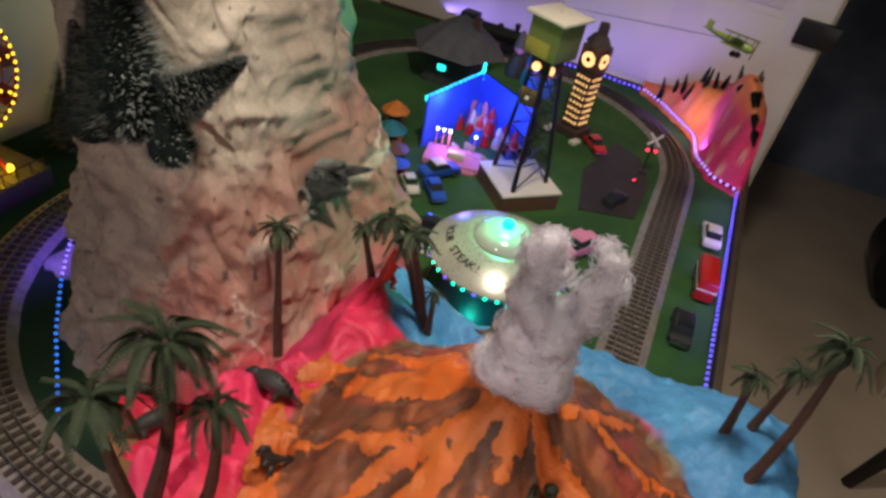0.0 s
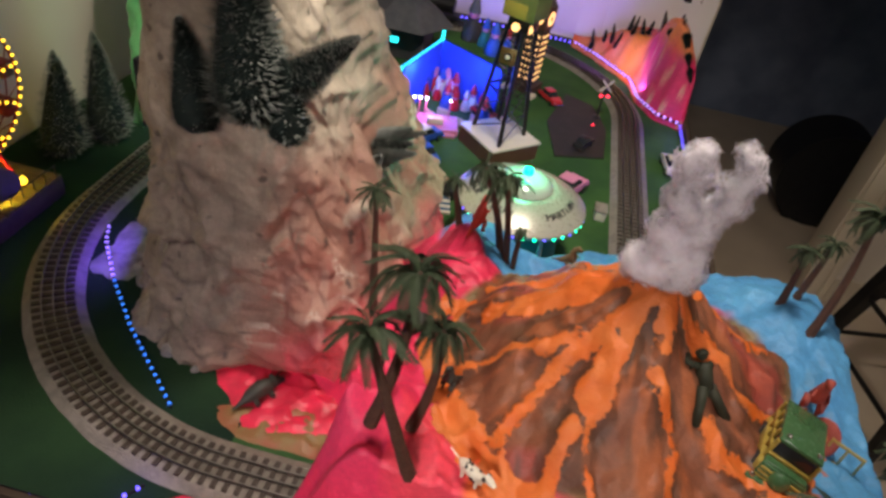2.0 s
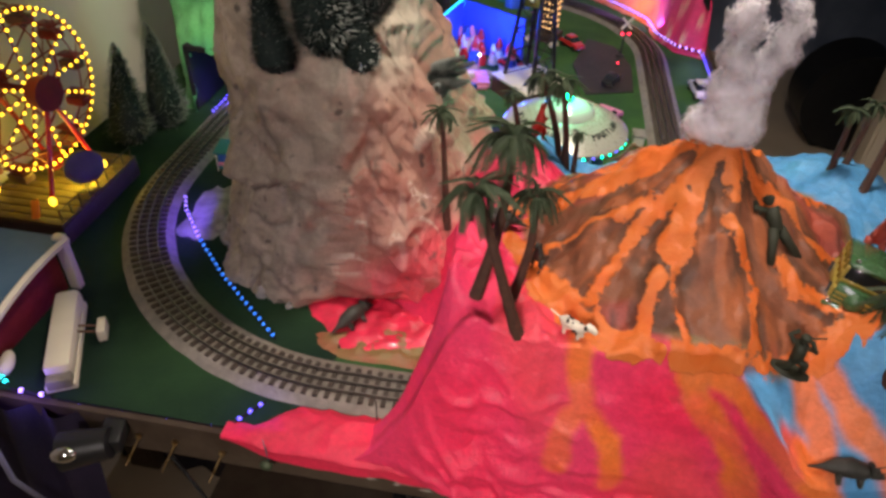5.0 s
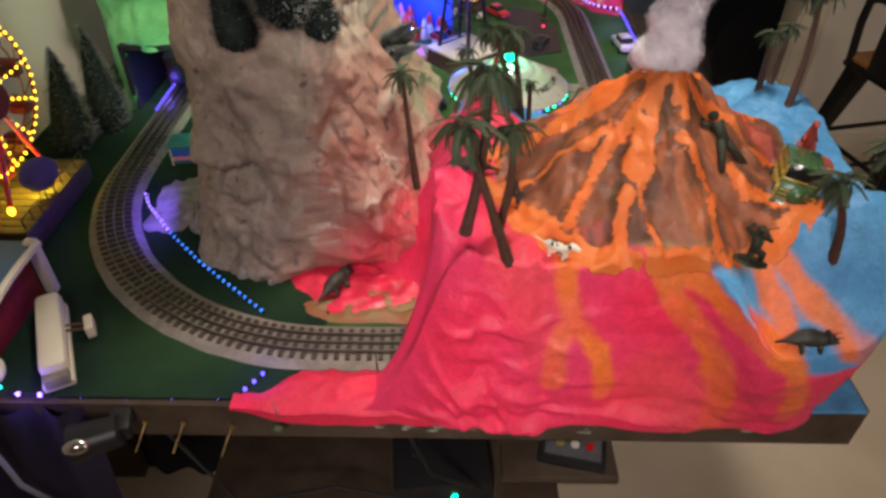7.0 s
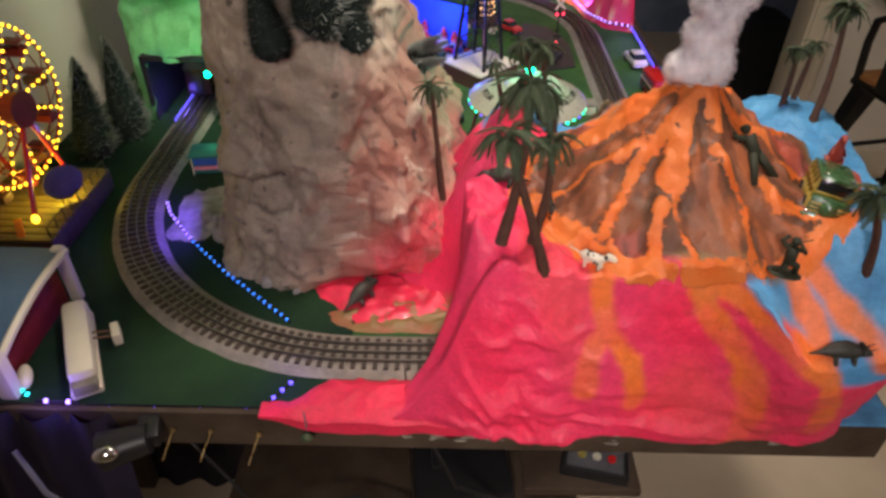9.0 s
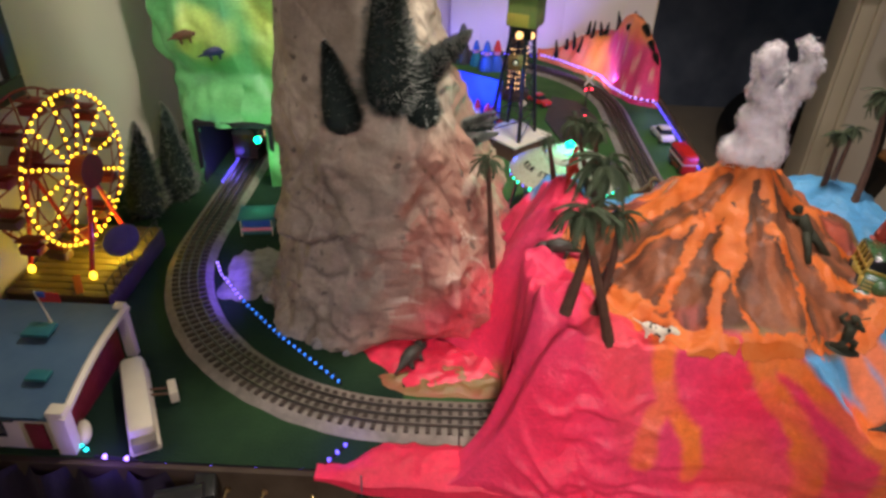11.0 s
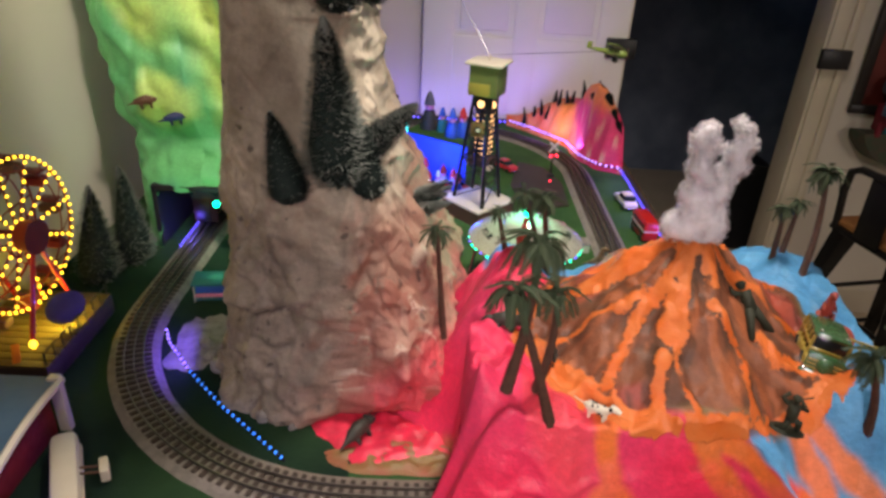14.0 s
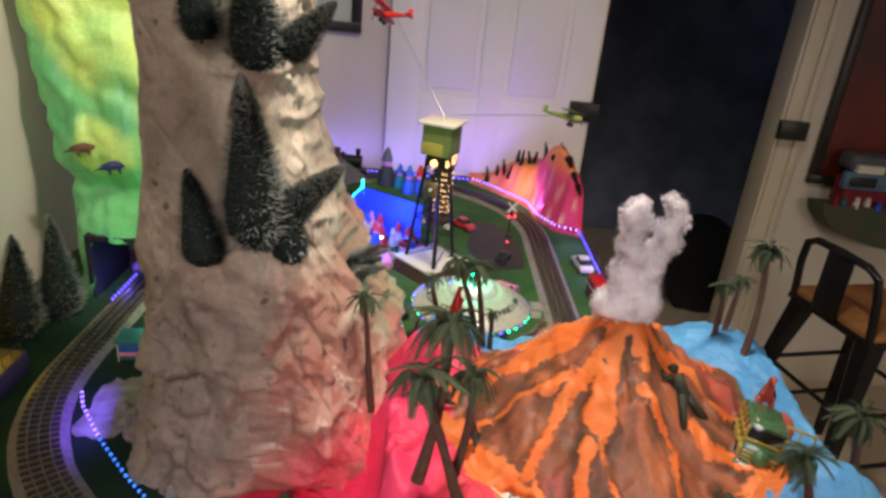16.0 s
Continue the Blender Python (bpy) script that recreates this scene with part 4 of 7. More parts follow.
def rock_relief(x, y, z, c, s):
    front = step(0.2, -0.3, s)
    low = step(1.22, 1.06, z)
    d = 0.014 * nz(x, y, z * 0.6, 7) + 0.004 * nz(x - 0.5 * z, y, z * 0.5, 22)
    u, v = x + 0.45 * z, z - 0.35 * x
    d += 0.0095 * fold(u, y, 0.45 * v, 7) - 0.0050 * fold(u + 2.0, y, 0.6 * v, 9) * low
    d += (0.0042 * crumple(u, y, 0.6 * v, 15) + 0.0019 * crumple(u, y, v, 36)) * lerp(0.5, 1.0, low)
    d += 0.0034 * crease(x - 0.3 * z, y, z * 0.3, 26, 12.0) - 0.0046 * crease(x + 0.5 * z, y, z * 0.5, 15, 16.0) + 0.0024 * crease(0.6 * x, 0.5 * y, z + 0.3 * x, 22, 14.0) * low + 0.0010 * nz(x, y, z, 80)
    # a ledge, a long slanting groove and slack folds round the foot
    d += front * (0.012 * near_line(x, z, -0.570, 0.975, -0.455, 1.010, 0.016) - 0.012 * near_line(x, z, -0.560, 0.958, -0.470, 0.986, 0.009))
    d += front * (0.005 * near_line(x, z, -0.365, 1.075, -0.455, 0.915, 0.014) - 0.006 * near_line(x, z, -0.345, 1.068, -0.432, 0.910, 0.008))
    d += front * (0.009 * near_line(x, z, -0.317, 0.936, -0.287, 0.955, 0.010) + 0.008 * near_line(x, z, -0.276, 1.065, -0.240, 1.085, 0.010) + 0.006 * near_line(x, z, -0.292, 1.00, -0.284, 0.90, 0.007))
    d += front * step(1.0, 0.86, z) * (0.010 * crease(0.45 * x, 0.137, z + 0.25 * x, 12, 5.0) + 0.003 * crumple(0.8 * x, y, z, 12))
    d *= lerp(1.0, 0.45, step(1.14, 1.28, z) * front)
    side = step(0.1, 0.6, c) * step(-0.8, -0.2, s)
    d += side * (0.009 * crease(0.4 * x, 0.4 * y, z + 0.4 * y, 20, 5.0) + 0.0015 * crumple(x, y, z, 22) - 0.003)
    d += 0.008 * step(1.405, 1.412, z) * step(0.1, -0.3, s) * step(-0.47, -0.42, x)
    d += 0.013 * math.exp(-((z - 0.810) / 0.022) ** 2) * (0.7 + 0.6 * nz(x, y, 0, 14) + 0.35 * crumple(x, y, z, 12)) * step(-0.36, -0.44, x)
    d -= 0.058 * math.exp(-(z - 0.80) / 0.032) * step(-0.45, -0.39, x) * front
    return d


def rock_paint(x, y, z, n):
    grey = blend((0.355, 0.292, 0.228), (0.240, 0.192, 0.150), 0.5 + nz(x, y, z * 0.7, 12))
    grey = blend(grey, (0.46, 0.385, 0.298), 0.7 * step(0.05, 0.45, nz(x + 0.4 * z, y, 0.6 * z, 9)))
    grey = blend(grey, (0.235, 0.182, 0.135), 0.5 * step(0.1, 0.4, nz(x, y, z, 26)))
    # Cream right flank: paler plaster, with that side's stronger light in the tone.
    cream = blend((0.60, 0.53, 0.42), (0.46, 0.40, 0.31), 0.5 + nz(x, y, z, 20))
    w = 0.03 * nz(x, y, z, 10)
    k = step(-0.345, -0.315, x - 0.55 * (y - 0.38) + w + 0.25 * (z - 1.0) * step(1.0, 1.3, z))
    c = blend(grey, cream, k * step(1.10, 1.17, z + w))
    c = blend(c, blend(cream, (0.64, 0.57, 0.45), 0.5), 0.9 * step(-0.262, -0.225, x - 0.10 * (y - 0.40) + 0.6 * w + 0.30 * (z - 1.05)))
    # thin red-brown wash, strongest towards the hill
    w2 = 0.03 * nz(x, y, z, 10)
    tint = step(1.20, 1.12, z + 1.2 * w2) * step(-0.40, -0.33, x + 0.8 * w2 - 0.18 * (z - 1.05))
    tint = max(tint, step(0.90, 0.82, z + w2) * step(-0.50, -0.40, x + w2))
    c = blend(c, (0.40, 0.170, 0.120), tint * (0.55 + 0.25 * nz(x, y, z, 16)))
    c = blend(c, (0.30, 0.105, 0.072), 0.75 * near_line(x, z, -0.352, 1.075, -0.440, 0.915, 0.011) * step(-0.35, 0.25, nz(x, y, z, 30)))
    pale = near_line(x, z, -0.320, 0.934, -0.284, 0.957, 0.010) + near_line(x, z, -0.276, 1.063, -0.236, 1.088, 0.010) + near_line(x, z, -0.292, 1.00, -0.284, 0.90, 0.006) + 0.6 * near_line(x, z, -0.365, 1.20, -0.358, 1.12, 0.007)
    ridge = step(0.72, 0.97, crease(1.2 * x + 0.4 * z, y, z * 0.5, 13, 8.0) + 0.3 * nz(x, y, z, 50)) * step(-0.42, -0.36, x) * step(1.12, 1.0, z)
    c = blend(c, (0.60, 0.48, 0.38), min(0.85, 0.65 * ridge + 0.9 * step(0.25, 0.7, pale + 0.35 * nz(x, y, z, 45))))
    c = blend(c, (0.66, 0.040, 0.080), 0.8 * step(0.95, 0.88, z - 0.35 * (x + 0.30) + 1.5 * w) * step(-0.385, -0.315, x + 1.2 * w + 0.02 * nz(x, y, z, 45)))
    c = blend(c, (0.05, 0.04, 0.035), 0.75 * step(0.54, 0.62, nz(x + 3, y, z, 75)))
    # Dark lines along the grooves: crease shade laid on as colour.
    c = blend(c, (0.085, 0.066, 0.055), 0.6 * crease(x + 0.5 * z, y, z * 0.5, 15, 22.0) * step(0.0, 0.3, nz(x, y, z, 9)))
    c = blend(c, (0.16, 0.115, 0.085), 0.4 * crease(x - 0.3 * z, y, z * 0.35, 19, 16.0) * step(0.05, 0.35, nz(x, y, z, 14)) * step(1.25, 1.15, z))
    chip = crease(0.8 * x + 0.5 * z, y, z * 0.6 - 0.4 * x, 24, 14.0) * step(0.05, 0.35, nz(x, y, z, 12)) * step(-0.40, -0.32, x - 0.3 * (z - 1.0))
    c = blend(c, (0.66, 0.56, 0.45), 0.85 * step(0.35, 0.75, chip))
    # Shade under the ledge, drawn as a dark line.
    c = blend(c, (0.07, 0.055, 0.045), 0.8 * near_line(x, z, -0.555, 0.961, -0.475, 0.986, 0.0035))
    return c


def rock_wash(x, y, z):
    """Red wash over the lower right, broken by bare plaster."""
    w = 0.03 * nz(x, y, z, 10)
    red = step(1.14, 1.00, z + 1.2 * w) * step(-0.43, -0.33, x + 0.8 * w - 0.10 * (z - 1.0)) * step(-0.205, -0.245, x + w)
    red = max(red, 0.8 * step(0.89, 0.82, z + w) * step(-0.48, -0.39, x + w))
    bare = crease(1.2 * x + 0.4 * z, y, z * 0.3, 13, 6.0)
    return red * (0.60 + 0.6 * nz(x * 1.5 + 0.5 * z, y, z * 0.5, 20)) - 0.45 * bare * step(-0.42, -0.36, x)


rock = thing("rock_mountain", (0, 0, 0), "tall grey plaster rock with cream side and red-washed foot", "model mountain")
# Rows above 1.74 are out of sight, added to widen the rock's shadow.
zs = [lerp(0.795, 1.74, (i / 290)) for i in range(291)] + [1.74 + 0.03 * i for i in range(1, 6)]
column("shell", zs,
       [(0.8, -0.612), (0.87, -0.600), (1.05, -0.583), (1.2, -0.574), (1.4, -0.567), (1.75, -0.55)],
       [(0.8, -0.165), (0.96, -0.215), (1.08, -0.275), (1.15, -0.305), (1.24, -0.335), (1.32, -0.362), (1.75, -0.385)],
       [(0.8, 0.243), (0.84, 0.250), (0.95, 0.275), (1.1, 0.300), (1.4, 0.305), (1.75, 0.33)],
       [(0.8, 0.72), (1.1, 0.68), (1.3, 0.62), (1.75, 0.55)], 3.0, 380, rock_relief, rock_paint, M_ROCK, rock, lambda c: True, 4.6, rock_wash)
# rubble and cotton snow at the foot
bm = bmesh.new()
rnd = random.Random(5)
for i in range(26):
    t = i / 25
    x, y = lerp(-0.665, -0.47, t) + rnd.uniform(-0.012, 0.02), lerp(0.42, 0.215, t ** 1.2) + rnd.uniform(-0.01, 0.02)
    if corridor(x, y) < 0.105:
        continue
    r = rnd.uniform(0.006, 0.018)
    ball(bm, (x, y, TOP + r * 0.5), r, (1, 1, rnd.uniform(0.6, 1)), 7)
for v in bm.verts:
    v.co += Vector((nz(*v.co, 90), nz(*v.co, 110), nz(*v.co, 130))) * 0.004
tagged(finish("rubble", bm, M_SNOW, None), "grey-white plaster rubble along the rock foot", "rubble", "", "stuff")
bm = bmesh.new()
ring = []
for k in range(36):
    a = math.tau * k / 36
    q = 1 + 0.40 * nz(math.cos(a), math.sin(a), 4, 2.2) + 0.20 * nz(math.cos(a), math.sin(a), 2, 5)
    ring.append((a, q))
rows = []
for j in range(9):
    t = j / 8
    rows.append([bm.verts.new((-0.668 + 0.060 * t * q * math.cos(a), 0.452 + 0.088 * t * q * math.sin(a), TOP + 0.002 + 0.006 * (1 - t * t) + 0.004 * nz(t * math.cos(a), t * math.sin(a), 1, 4) * (1 - t))) for a, q in ring])
for p, q in zip(rows[1:], rows[2:]):
    for k in range(36):
        bm.faces.new((p[k], q[k], q[(k + 1) % 36], p[(k + 1) % 36]))
bm.faces.new(rows[1])
bmesh.ops.delete(bm, geom=rows[0], context="VERTS")
tagged(finish("snow_bank", bm, M_SNOW, None), "patch of cotton snow inside the curve", "snow patch")

# ---- green mountain with the tunnel ----


def green_relief(x, y, z, c, s):
    u = x + 0.35 * z
    d = 0.016 * nz(x, y, 0.5 * z, 7) + 0.011 * fold(u * 1.3, y, 0.5 * z, 9) * step(1.0, 1.15, z) - 0.007 * fold(u + 1.3, y, 0.7 * z, 14)
    d += 0.0045 * crumple(u, y, 0.7 * z, 17) + 0.004 * crease(x * 1.5 + 0.3 * z, y, 0.5 * z, 22, 7.0)
    d += 0.018 * math.exp(-((x + 0.88) ** 2 + (z - 1.13) ** 2) / 0.003)
    return d


def green_paint(x, y, z, n):
    g = blend((0.12, 0.46, 0.17), (0.20, 0.60, 0.22), 0.5 + 1.1 * nz(x, y, z, 10))
    g = blend(g, (0.09, 0.42, 0.26), 0.8 * step(0.15, 0.45, nz(x, y, z, 8)))
    yel = blend((0.62, 0.80, 0.19), (0.44, 0.74, 0.20), 0.5 + nz(x, y, z, 13))
    k = step(-0.15, 0.35, 0.7 * nz(x + 0.4 * z, y, 0.5 * z, 9) + 1.9 * (z - 1.22) + 1.6 * (x + 0.84))
    k = max(k, 0.85 * step(0.075, 0.045, math.hypot(x + 0.86, 0.9 * (z - 1.13)) + 0.025 * nz(x, y, z, 24)))
    return blend(g, yel, k * step(1.02, 1.10, z))


def green_keep(c):
    return not (c.z < 0.938 + 0.004 * nz(c.x, 0, 0, 40) and -0.885 < c.x < -0.725)


mount = thing("green_mountain", (0, 0, 0), "crumpled green and yellow painted mountain with a tunnel mouth", "model mountain")
# Rows above 1.70 are unseen height, added to block light from the left.
column("shell", [lerp(0.797, 1.70, i / 120) for i in range(121)] + [1.70 + 0.03 * i for i in range(1, 14)],
       [(0.8, -0.955), (1.0, -0.965), (1.08, -0.995), (1.3, -1.03), (1.7, -1.07)],
       [(0.8, -0.60), (1.7, -0.62)], [(0.8, 0.80), (0.95, 0.815), (1.04, 0.885), (1.2, 0.890), (1.7, 0.90)],
       [(0.8, 1.22), (1.7, 1.12)], 3.4, 150, green_relief, green_paint, M_GREEN, mount, green_keep)
# Near-black boxes: the tunnel's inner shade is put into their colour.
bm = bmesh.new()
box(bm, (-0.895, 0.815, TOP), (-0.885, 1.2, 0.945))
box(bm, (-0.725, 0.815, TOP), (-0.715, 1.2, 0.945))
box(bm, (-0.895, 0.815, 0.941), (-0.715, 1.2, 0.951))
part("tunnel_lining", bm, M_DARKSHEET, mount, "tunnel lining with its shade in the dark colour", False)

# ---- red mountain in the far corner ----
EDGE = [(0.0, 1.905), (0.075, 1.835), (0.185, 1.69), (0.205, 1.565), (0.255, 1.475), (0.322, 1.445)]


def inside(x, y):
    """How far a spot lies behind the foot line of the corner mountain."""
    best = 9.0
    for (ax, ay), (bx, by) in zip(EDGE, EDGE[1:]):
        t = max(0, min(1, ((x - ax) * (bx - ax) + (y - ay) * (by - ay)) / ((bx - ax) ** 2 + (by - ay) ** 2)))
        px, py = lerp(ax, bx, t), lerp(ay, by, t)
        d = math.hypot(x - px, y - py)
        cross = (bx - ax) * (y - ay) - (by - ay) * (x - ax)
        if d < abs(best):
            best = d if cross > 0 else -d
    return best


def red_height(x, y):
    d = inside(x, y) + 0.008 * nz(x, y, 0, 30)
    tall = lerp(0.055, 0.125, step(0.02, 0.19, x)) + 0.115 * math.exp(-((x - 0.255) ** 2 / 0.0035 + (y - 1.60) ** 2 / 0.016))
    tall += 0.02 * math.exp(-((x - 0.24) ** 2 + (y - 1.68) ** 2) / 0.0012)
    h = tall * step(-0.004, 0.045, d) * step(0.338, 0.318, x) * (1 - 0.5 * step(1.85, 1.95, y))
    return TOP + h + (0.004 * fold(x, y, 0, 17) + 0.005 * nz(x, y, 0, 40)) * step(0.0, 0.03, d)


def red_paint(x, y, z, n):
    w = 0.03 * nz(x, y, z, 16)
    o = blend((0.80, 0.17, 0.06), (0.74, 0.28, 0.12), 0.5 + nz(x, y, z, 22))
    p = blend((0.76, 0.03, 0.14), (0.66, 0.06, 0.17), 0.5 + nz(x, y, z * 0.4, 20))
    c = blend(o, p, step(0.200, 0.212, x + 0.5 * w) * step(0.978, 0.966, z + 0.4 * w))
    c = blend(c, (0.70, 0.45, 0.30), 0.8 * step(0.34, 0.46, nz(x * 1.6, y * 1.6, z * 0.5, 30)) * step(0.2, 0.22, x) * step(0.97, 0.95, z))
    return blend(c, (0.85, 0.33, 0.03), 0.8 * math.exp(-((x - 0.17) ** 2 + (y - 1.75) ** 2) / 0.002))


red = thing("red_mountain", (0, 0, 0), "orange and pink painted corner mountain lit by violet lights", "model mountain")
grid = [[Vector((x, y, red_height(x, y))) for y in (lerp(1.43, 1.945, j / 120) for j in range(121))] for x in (lerp(-0.01, 0.342, i / 80) for i in range(81))]
sheet("shell", grid, lambda c: inside(c.x, c.y) > -0.012, red_paint, M_PAINT, red)

# ---- trees ----


def frond_mesh():
    """One feathered palm leaf along +x that droops: a rib with thin pointed leaflets on both sides."""
    bm = bmesh.new()
    n = 24

    def rib(t):
        return 0.042 * t, 0.010 * math.sin(math.pi * min(1, t * 1.1)) - 0.026 * t ** 2.2

    for i in range(n):
        t = 0.06 + 0.94 * i / (n - 1)
        x, z = rib(t)
        x2, z2 = rib(min(1.0, t + 0.030))
        long = 0.0022 + 0.0052 * math.sin(math.pi * (0.14 + 0.78 * t))
        for s in (-1, 1):
            a, b = bm.verts.new((x, 0, z)), bm.verts.new((x2, 0, z2))
            c = bm.verts.new((x + 0.72 * long, s * long, z - 0.0030 - 0.34 * long))
            d = bm.verts.new((x + 0.36 * long, s * long * 0.55, z - 0.0004))
            bm.faces.new((a, b, c, d))
    tube(bm, [(0, 0, 0), (0.02, 0, 0.0055), (0.043, 0, -0.02)], [0.0011, 0.0008, 0.0003], 4)
    me = bpy.data.meshes.new("frond")
    bm.to_mesh(me)
    bm.free()
    me.materials.append(M_FROND)
    return me


FROND = frond_mesh()


def palm(base, crown, leaf=1.0, bend=(0, 0), seed=0, label="small plastic palm with bare brown trunk and green fronds", group="palms on the hill"):
    rnd = random.Random(seed)
    base, crown = Vector(base), Vector(crown)
    t = thing("palm_tree", base, label, "palm tree", group)
    d = crown - base
    pts, rad = [], []
    for i in range(9):
        q = i / 8
        pts.append(d * q + Vector((bend[0], bend[1], 0)) * math.sin(math.pi * q) - Vector((0, 0, 0.010 * (1 - q))))
        rad.append(lerp(0.0074, 0.0036, q ** 0.6) * (0.6 + 0.4 * leaf) * (1 + 0.06 * (i % 2)))
    part("trunk", tube(bmesh.new(), pts, rad, 8), M_TRUNK, t)
    m = 27
    for k in range(m):
        f = new("frond", FROND)
        f.parent = t
        tilt = rnd.uniform(-45, 15) if k < 13 else rnd.uniform(-80, -10)
        f.matrix_basis = Matrix.Translation(d) @ Euler((radians(rnd.uniform(-15, 15)), radians(-tilt if k < 13 else tilt + 30), k * math.tau / m * 1.62 + rnd.uniform(-0.2, 0.2)), "XYZ").to_matrix().to_4x4() @ Matrix.Scale(leaf * rnd.uniform(0.62, 0.92), 4)
    ball_bm = ball(bmesh.new(), d, 0.0045 * leaf, (1, 1, 0.8), 7)
    part("crown_bud", ball_bm, M_TRUNK, t)
    return t


palm((-0.113, 0.004, 1.052), (-0.165, 0.004, 1.206), 1.0, (0.002, -0.006), 1)
palm((-0.161, 0.036, 1.068), (-0.141, 0.048, 1.238), 1.05, (0.006, 0.004), 2)
palm((-0.125, 0.050, 1.056), (-0.113, 0.060, 1.174), 0.78, (0.006, 0.0), 3)
palm((-0.230, 0.309, 0.945), (-0.248, 0.331, 1.108), 0.72, (0.0, 0.0), 4)
palm((-0.078, 0.375, 1.030), (-0.122, 0.352, 1.168), 0.75, (0.004, 0.006), 5)
palm((-0.070, 0.372, 1.025), (-0.094, 0.341, 1.165), 0.76, (0.002, 0.004), 6)
palm((-0.139, 0.364, 1.070), (-0.157, 0.361, 1.134), 0.45, (0.0, 0.0), 7)
palm((-0.060, 0.360, 1.025), (-0.062, 0.362, 1.085), 0.36, (0.0, 0.0), 8)
palm((0.288, 0.297, 1.074), (0.309, 0.348, 1.226), 0.80, (0.004, -0.004), 9, group="palms on the blue hill")
palm((0.265, 0.344, 1.086), (0.257, 0.335, 1.172), 0.52, (0.0, 0.0), 10, group="palms on the blue hill")
palm((0.289, 0.368, 1.080), (0.300, 0.377, 1.164), 0.52, (0.0, 0.0), 11, group="palms on the blue hill")
palm((0.234, 0.000, 1.060), (0.200, -0.010, 1.158), 0.72, (0.006, 0.0), 12, group="palms on the blue mound")
palm((0.285, 0.030, 1.080), (0.285, 0.046, 1.104), 0.42, (0.003, 0.0), 13, group="palms on the blue mound")
palm((0.322, 0.070, 1.050), (0.318, 0.090, 1.138), 0.95, (0.004, 0.0), 14, group="palms on the blue mound")


def fir(base, tip, radius, frost, seed, label, group, dense=1.0, pale=False):
    """A bottle-brush tree: a wire stem with rings of bristles, frosted at the ends."""
    rnd = random.Random(seed)
    base, tip = Vector(base), Vector(tip)
    t = thing("fir_tree", base, label, "fir tree", group)
    axis = tip - base
    h = axis.length
    q = axis.to_track_quat("Z", "Y").to_matrix().to_4x4()
    part("stem", rodm((0, 0, -0.004), axis, 0.0022, 0.0008, 6), M_BROWN, t)
    for name, m, share, skip in (("bristles", M_FROST if pale else M_FIR, 1.0, 0.0), ("frosting", M_FROST, frost, 0.78)):
        bm = bmesh.new()
        for i in range(int(3600 * dense * share)):
            f = rnd.random() ** 1.25
            a, r = rnd.uniform(0, math.tau), radius * min(1.0, 0.55 + f / 0.22) * (1 - f) ** 0.72 * rnd.uniform(0.72, 1.10) + 0.002
            z = h * f
            c, s = math.cos(a), math.sin(a)
            rise = r * rnd.uniform(-0.05, 0.45)
            p = Vector((c * r, s * r, z + rise))
            o = Vector((c * r * skip, s * r * skip, z + rise * skip))
            side = Vector((-s, c, 0)) * rnd.uniform(0.0006, 0.0013) * (1 + 0.6 * (skip > 0))
            up = Vector((0, 0, rnd.uniform(0.0005, 0.0012)))
            if skip > 0:
                p = p * 1.02
            v = [bm.verts.new(q @ w) for w in (o - side, o + side + up, p)]
            bm.faces.new(v)
        part(name, bm, m, t, "white frosted bristle ends" if skip else "", False)
    core = bmesh.new()
    k = 0.30 if radius < 0.015 else 0.62
    lathe(core, [(0.0, 0.0), (radius * 0.5 * k, 0.0), (radius * k, h * 0.10), (radius * k, h * 0.28), (radius * 0.45 * k, h * 0.7), (0.0, h * 0.95)], 12, q)
    part("core", core, M_FROST if pale else M_FIR, t)
    return t


SNOWY = "frosted dark green bottle-brush fir stuck on the rock"
fir((-0.385, 0.278, 1.205), (-0.396, 0.262, 1.418), 0.056, 0.45, 1, SNOWY, "firs on the rock", 2.2)
fir((-0.452, 0.282, 1.168), (-0.478, 0.300, 1.290), 0.040, 0.06, 2, SNOWY, "firs on the rock", 1.4)
fir((-0.352, 0.285, 1.245), (-0.284, 0.322, 1.304), 0.030, 0.45, 3, "frosted fir branch jutting sideways from the rock", "firs on the rock", 1.2)
fir((-0.345, 0.280, 1.185), (-0.347, 0.268, 1.285), 0.032, 0.06, 4, SNOWY, "firs on the rock", 1.2)
fir((-0.378, 0.280, 1.425), (-0.394, 0.272, 1.570), 0.046, 0.30, 5, SNOWY, "firs on the rock", 1.6)
fir((-0.445, 0.285, 1.450), (-0.462, 0.295, 1.570), 0.032, 0.06, 6, SNOWY, "firs on the rock", 1.2)
fir((-0.352, 0.285, 1.440), (-0.298, 0.310, 1.502), 0.028, 0.45, 7, "frosted fir branch jutting sideways from the rock", "firs on the rock", 1.0)
rnd = random.Random(31)
for k in range(11):
    b = Vector((-0.292 + 0.004 * (k % 3), lerp(0.44, 0.50, (k % 4) / 3), lerp(1.045, 1.105, k / 10)))
    t = b + Vector((rnd.uniform(0.018, 0.062), rnd.uniform(-0.035, 0.020), rnd.uniform(0.008, 0.052)))
    fir(b, t, rnd.uniform(0.009, 0.014), 0.9, 20 + k, "small white-frosted fir on the rock side", "small firs on the rock side", 0.55, k % 3 > 0)
fir((-0.958, 0.650, TOP), (-0.950, 0.665, 1.006), 0.056, 0.34, 11, "dark green bottle-brush fir on the mat", "firs by the tunnel", 1.3)
fir((-0.915, 0.735, TOP), (-0.924, 0.745, 1.020), 0.056, 0.40, 12, "dark green bottle-brush fir with snowy tip", "firs by the tunnel", 1.3)
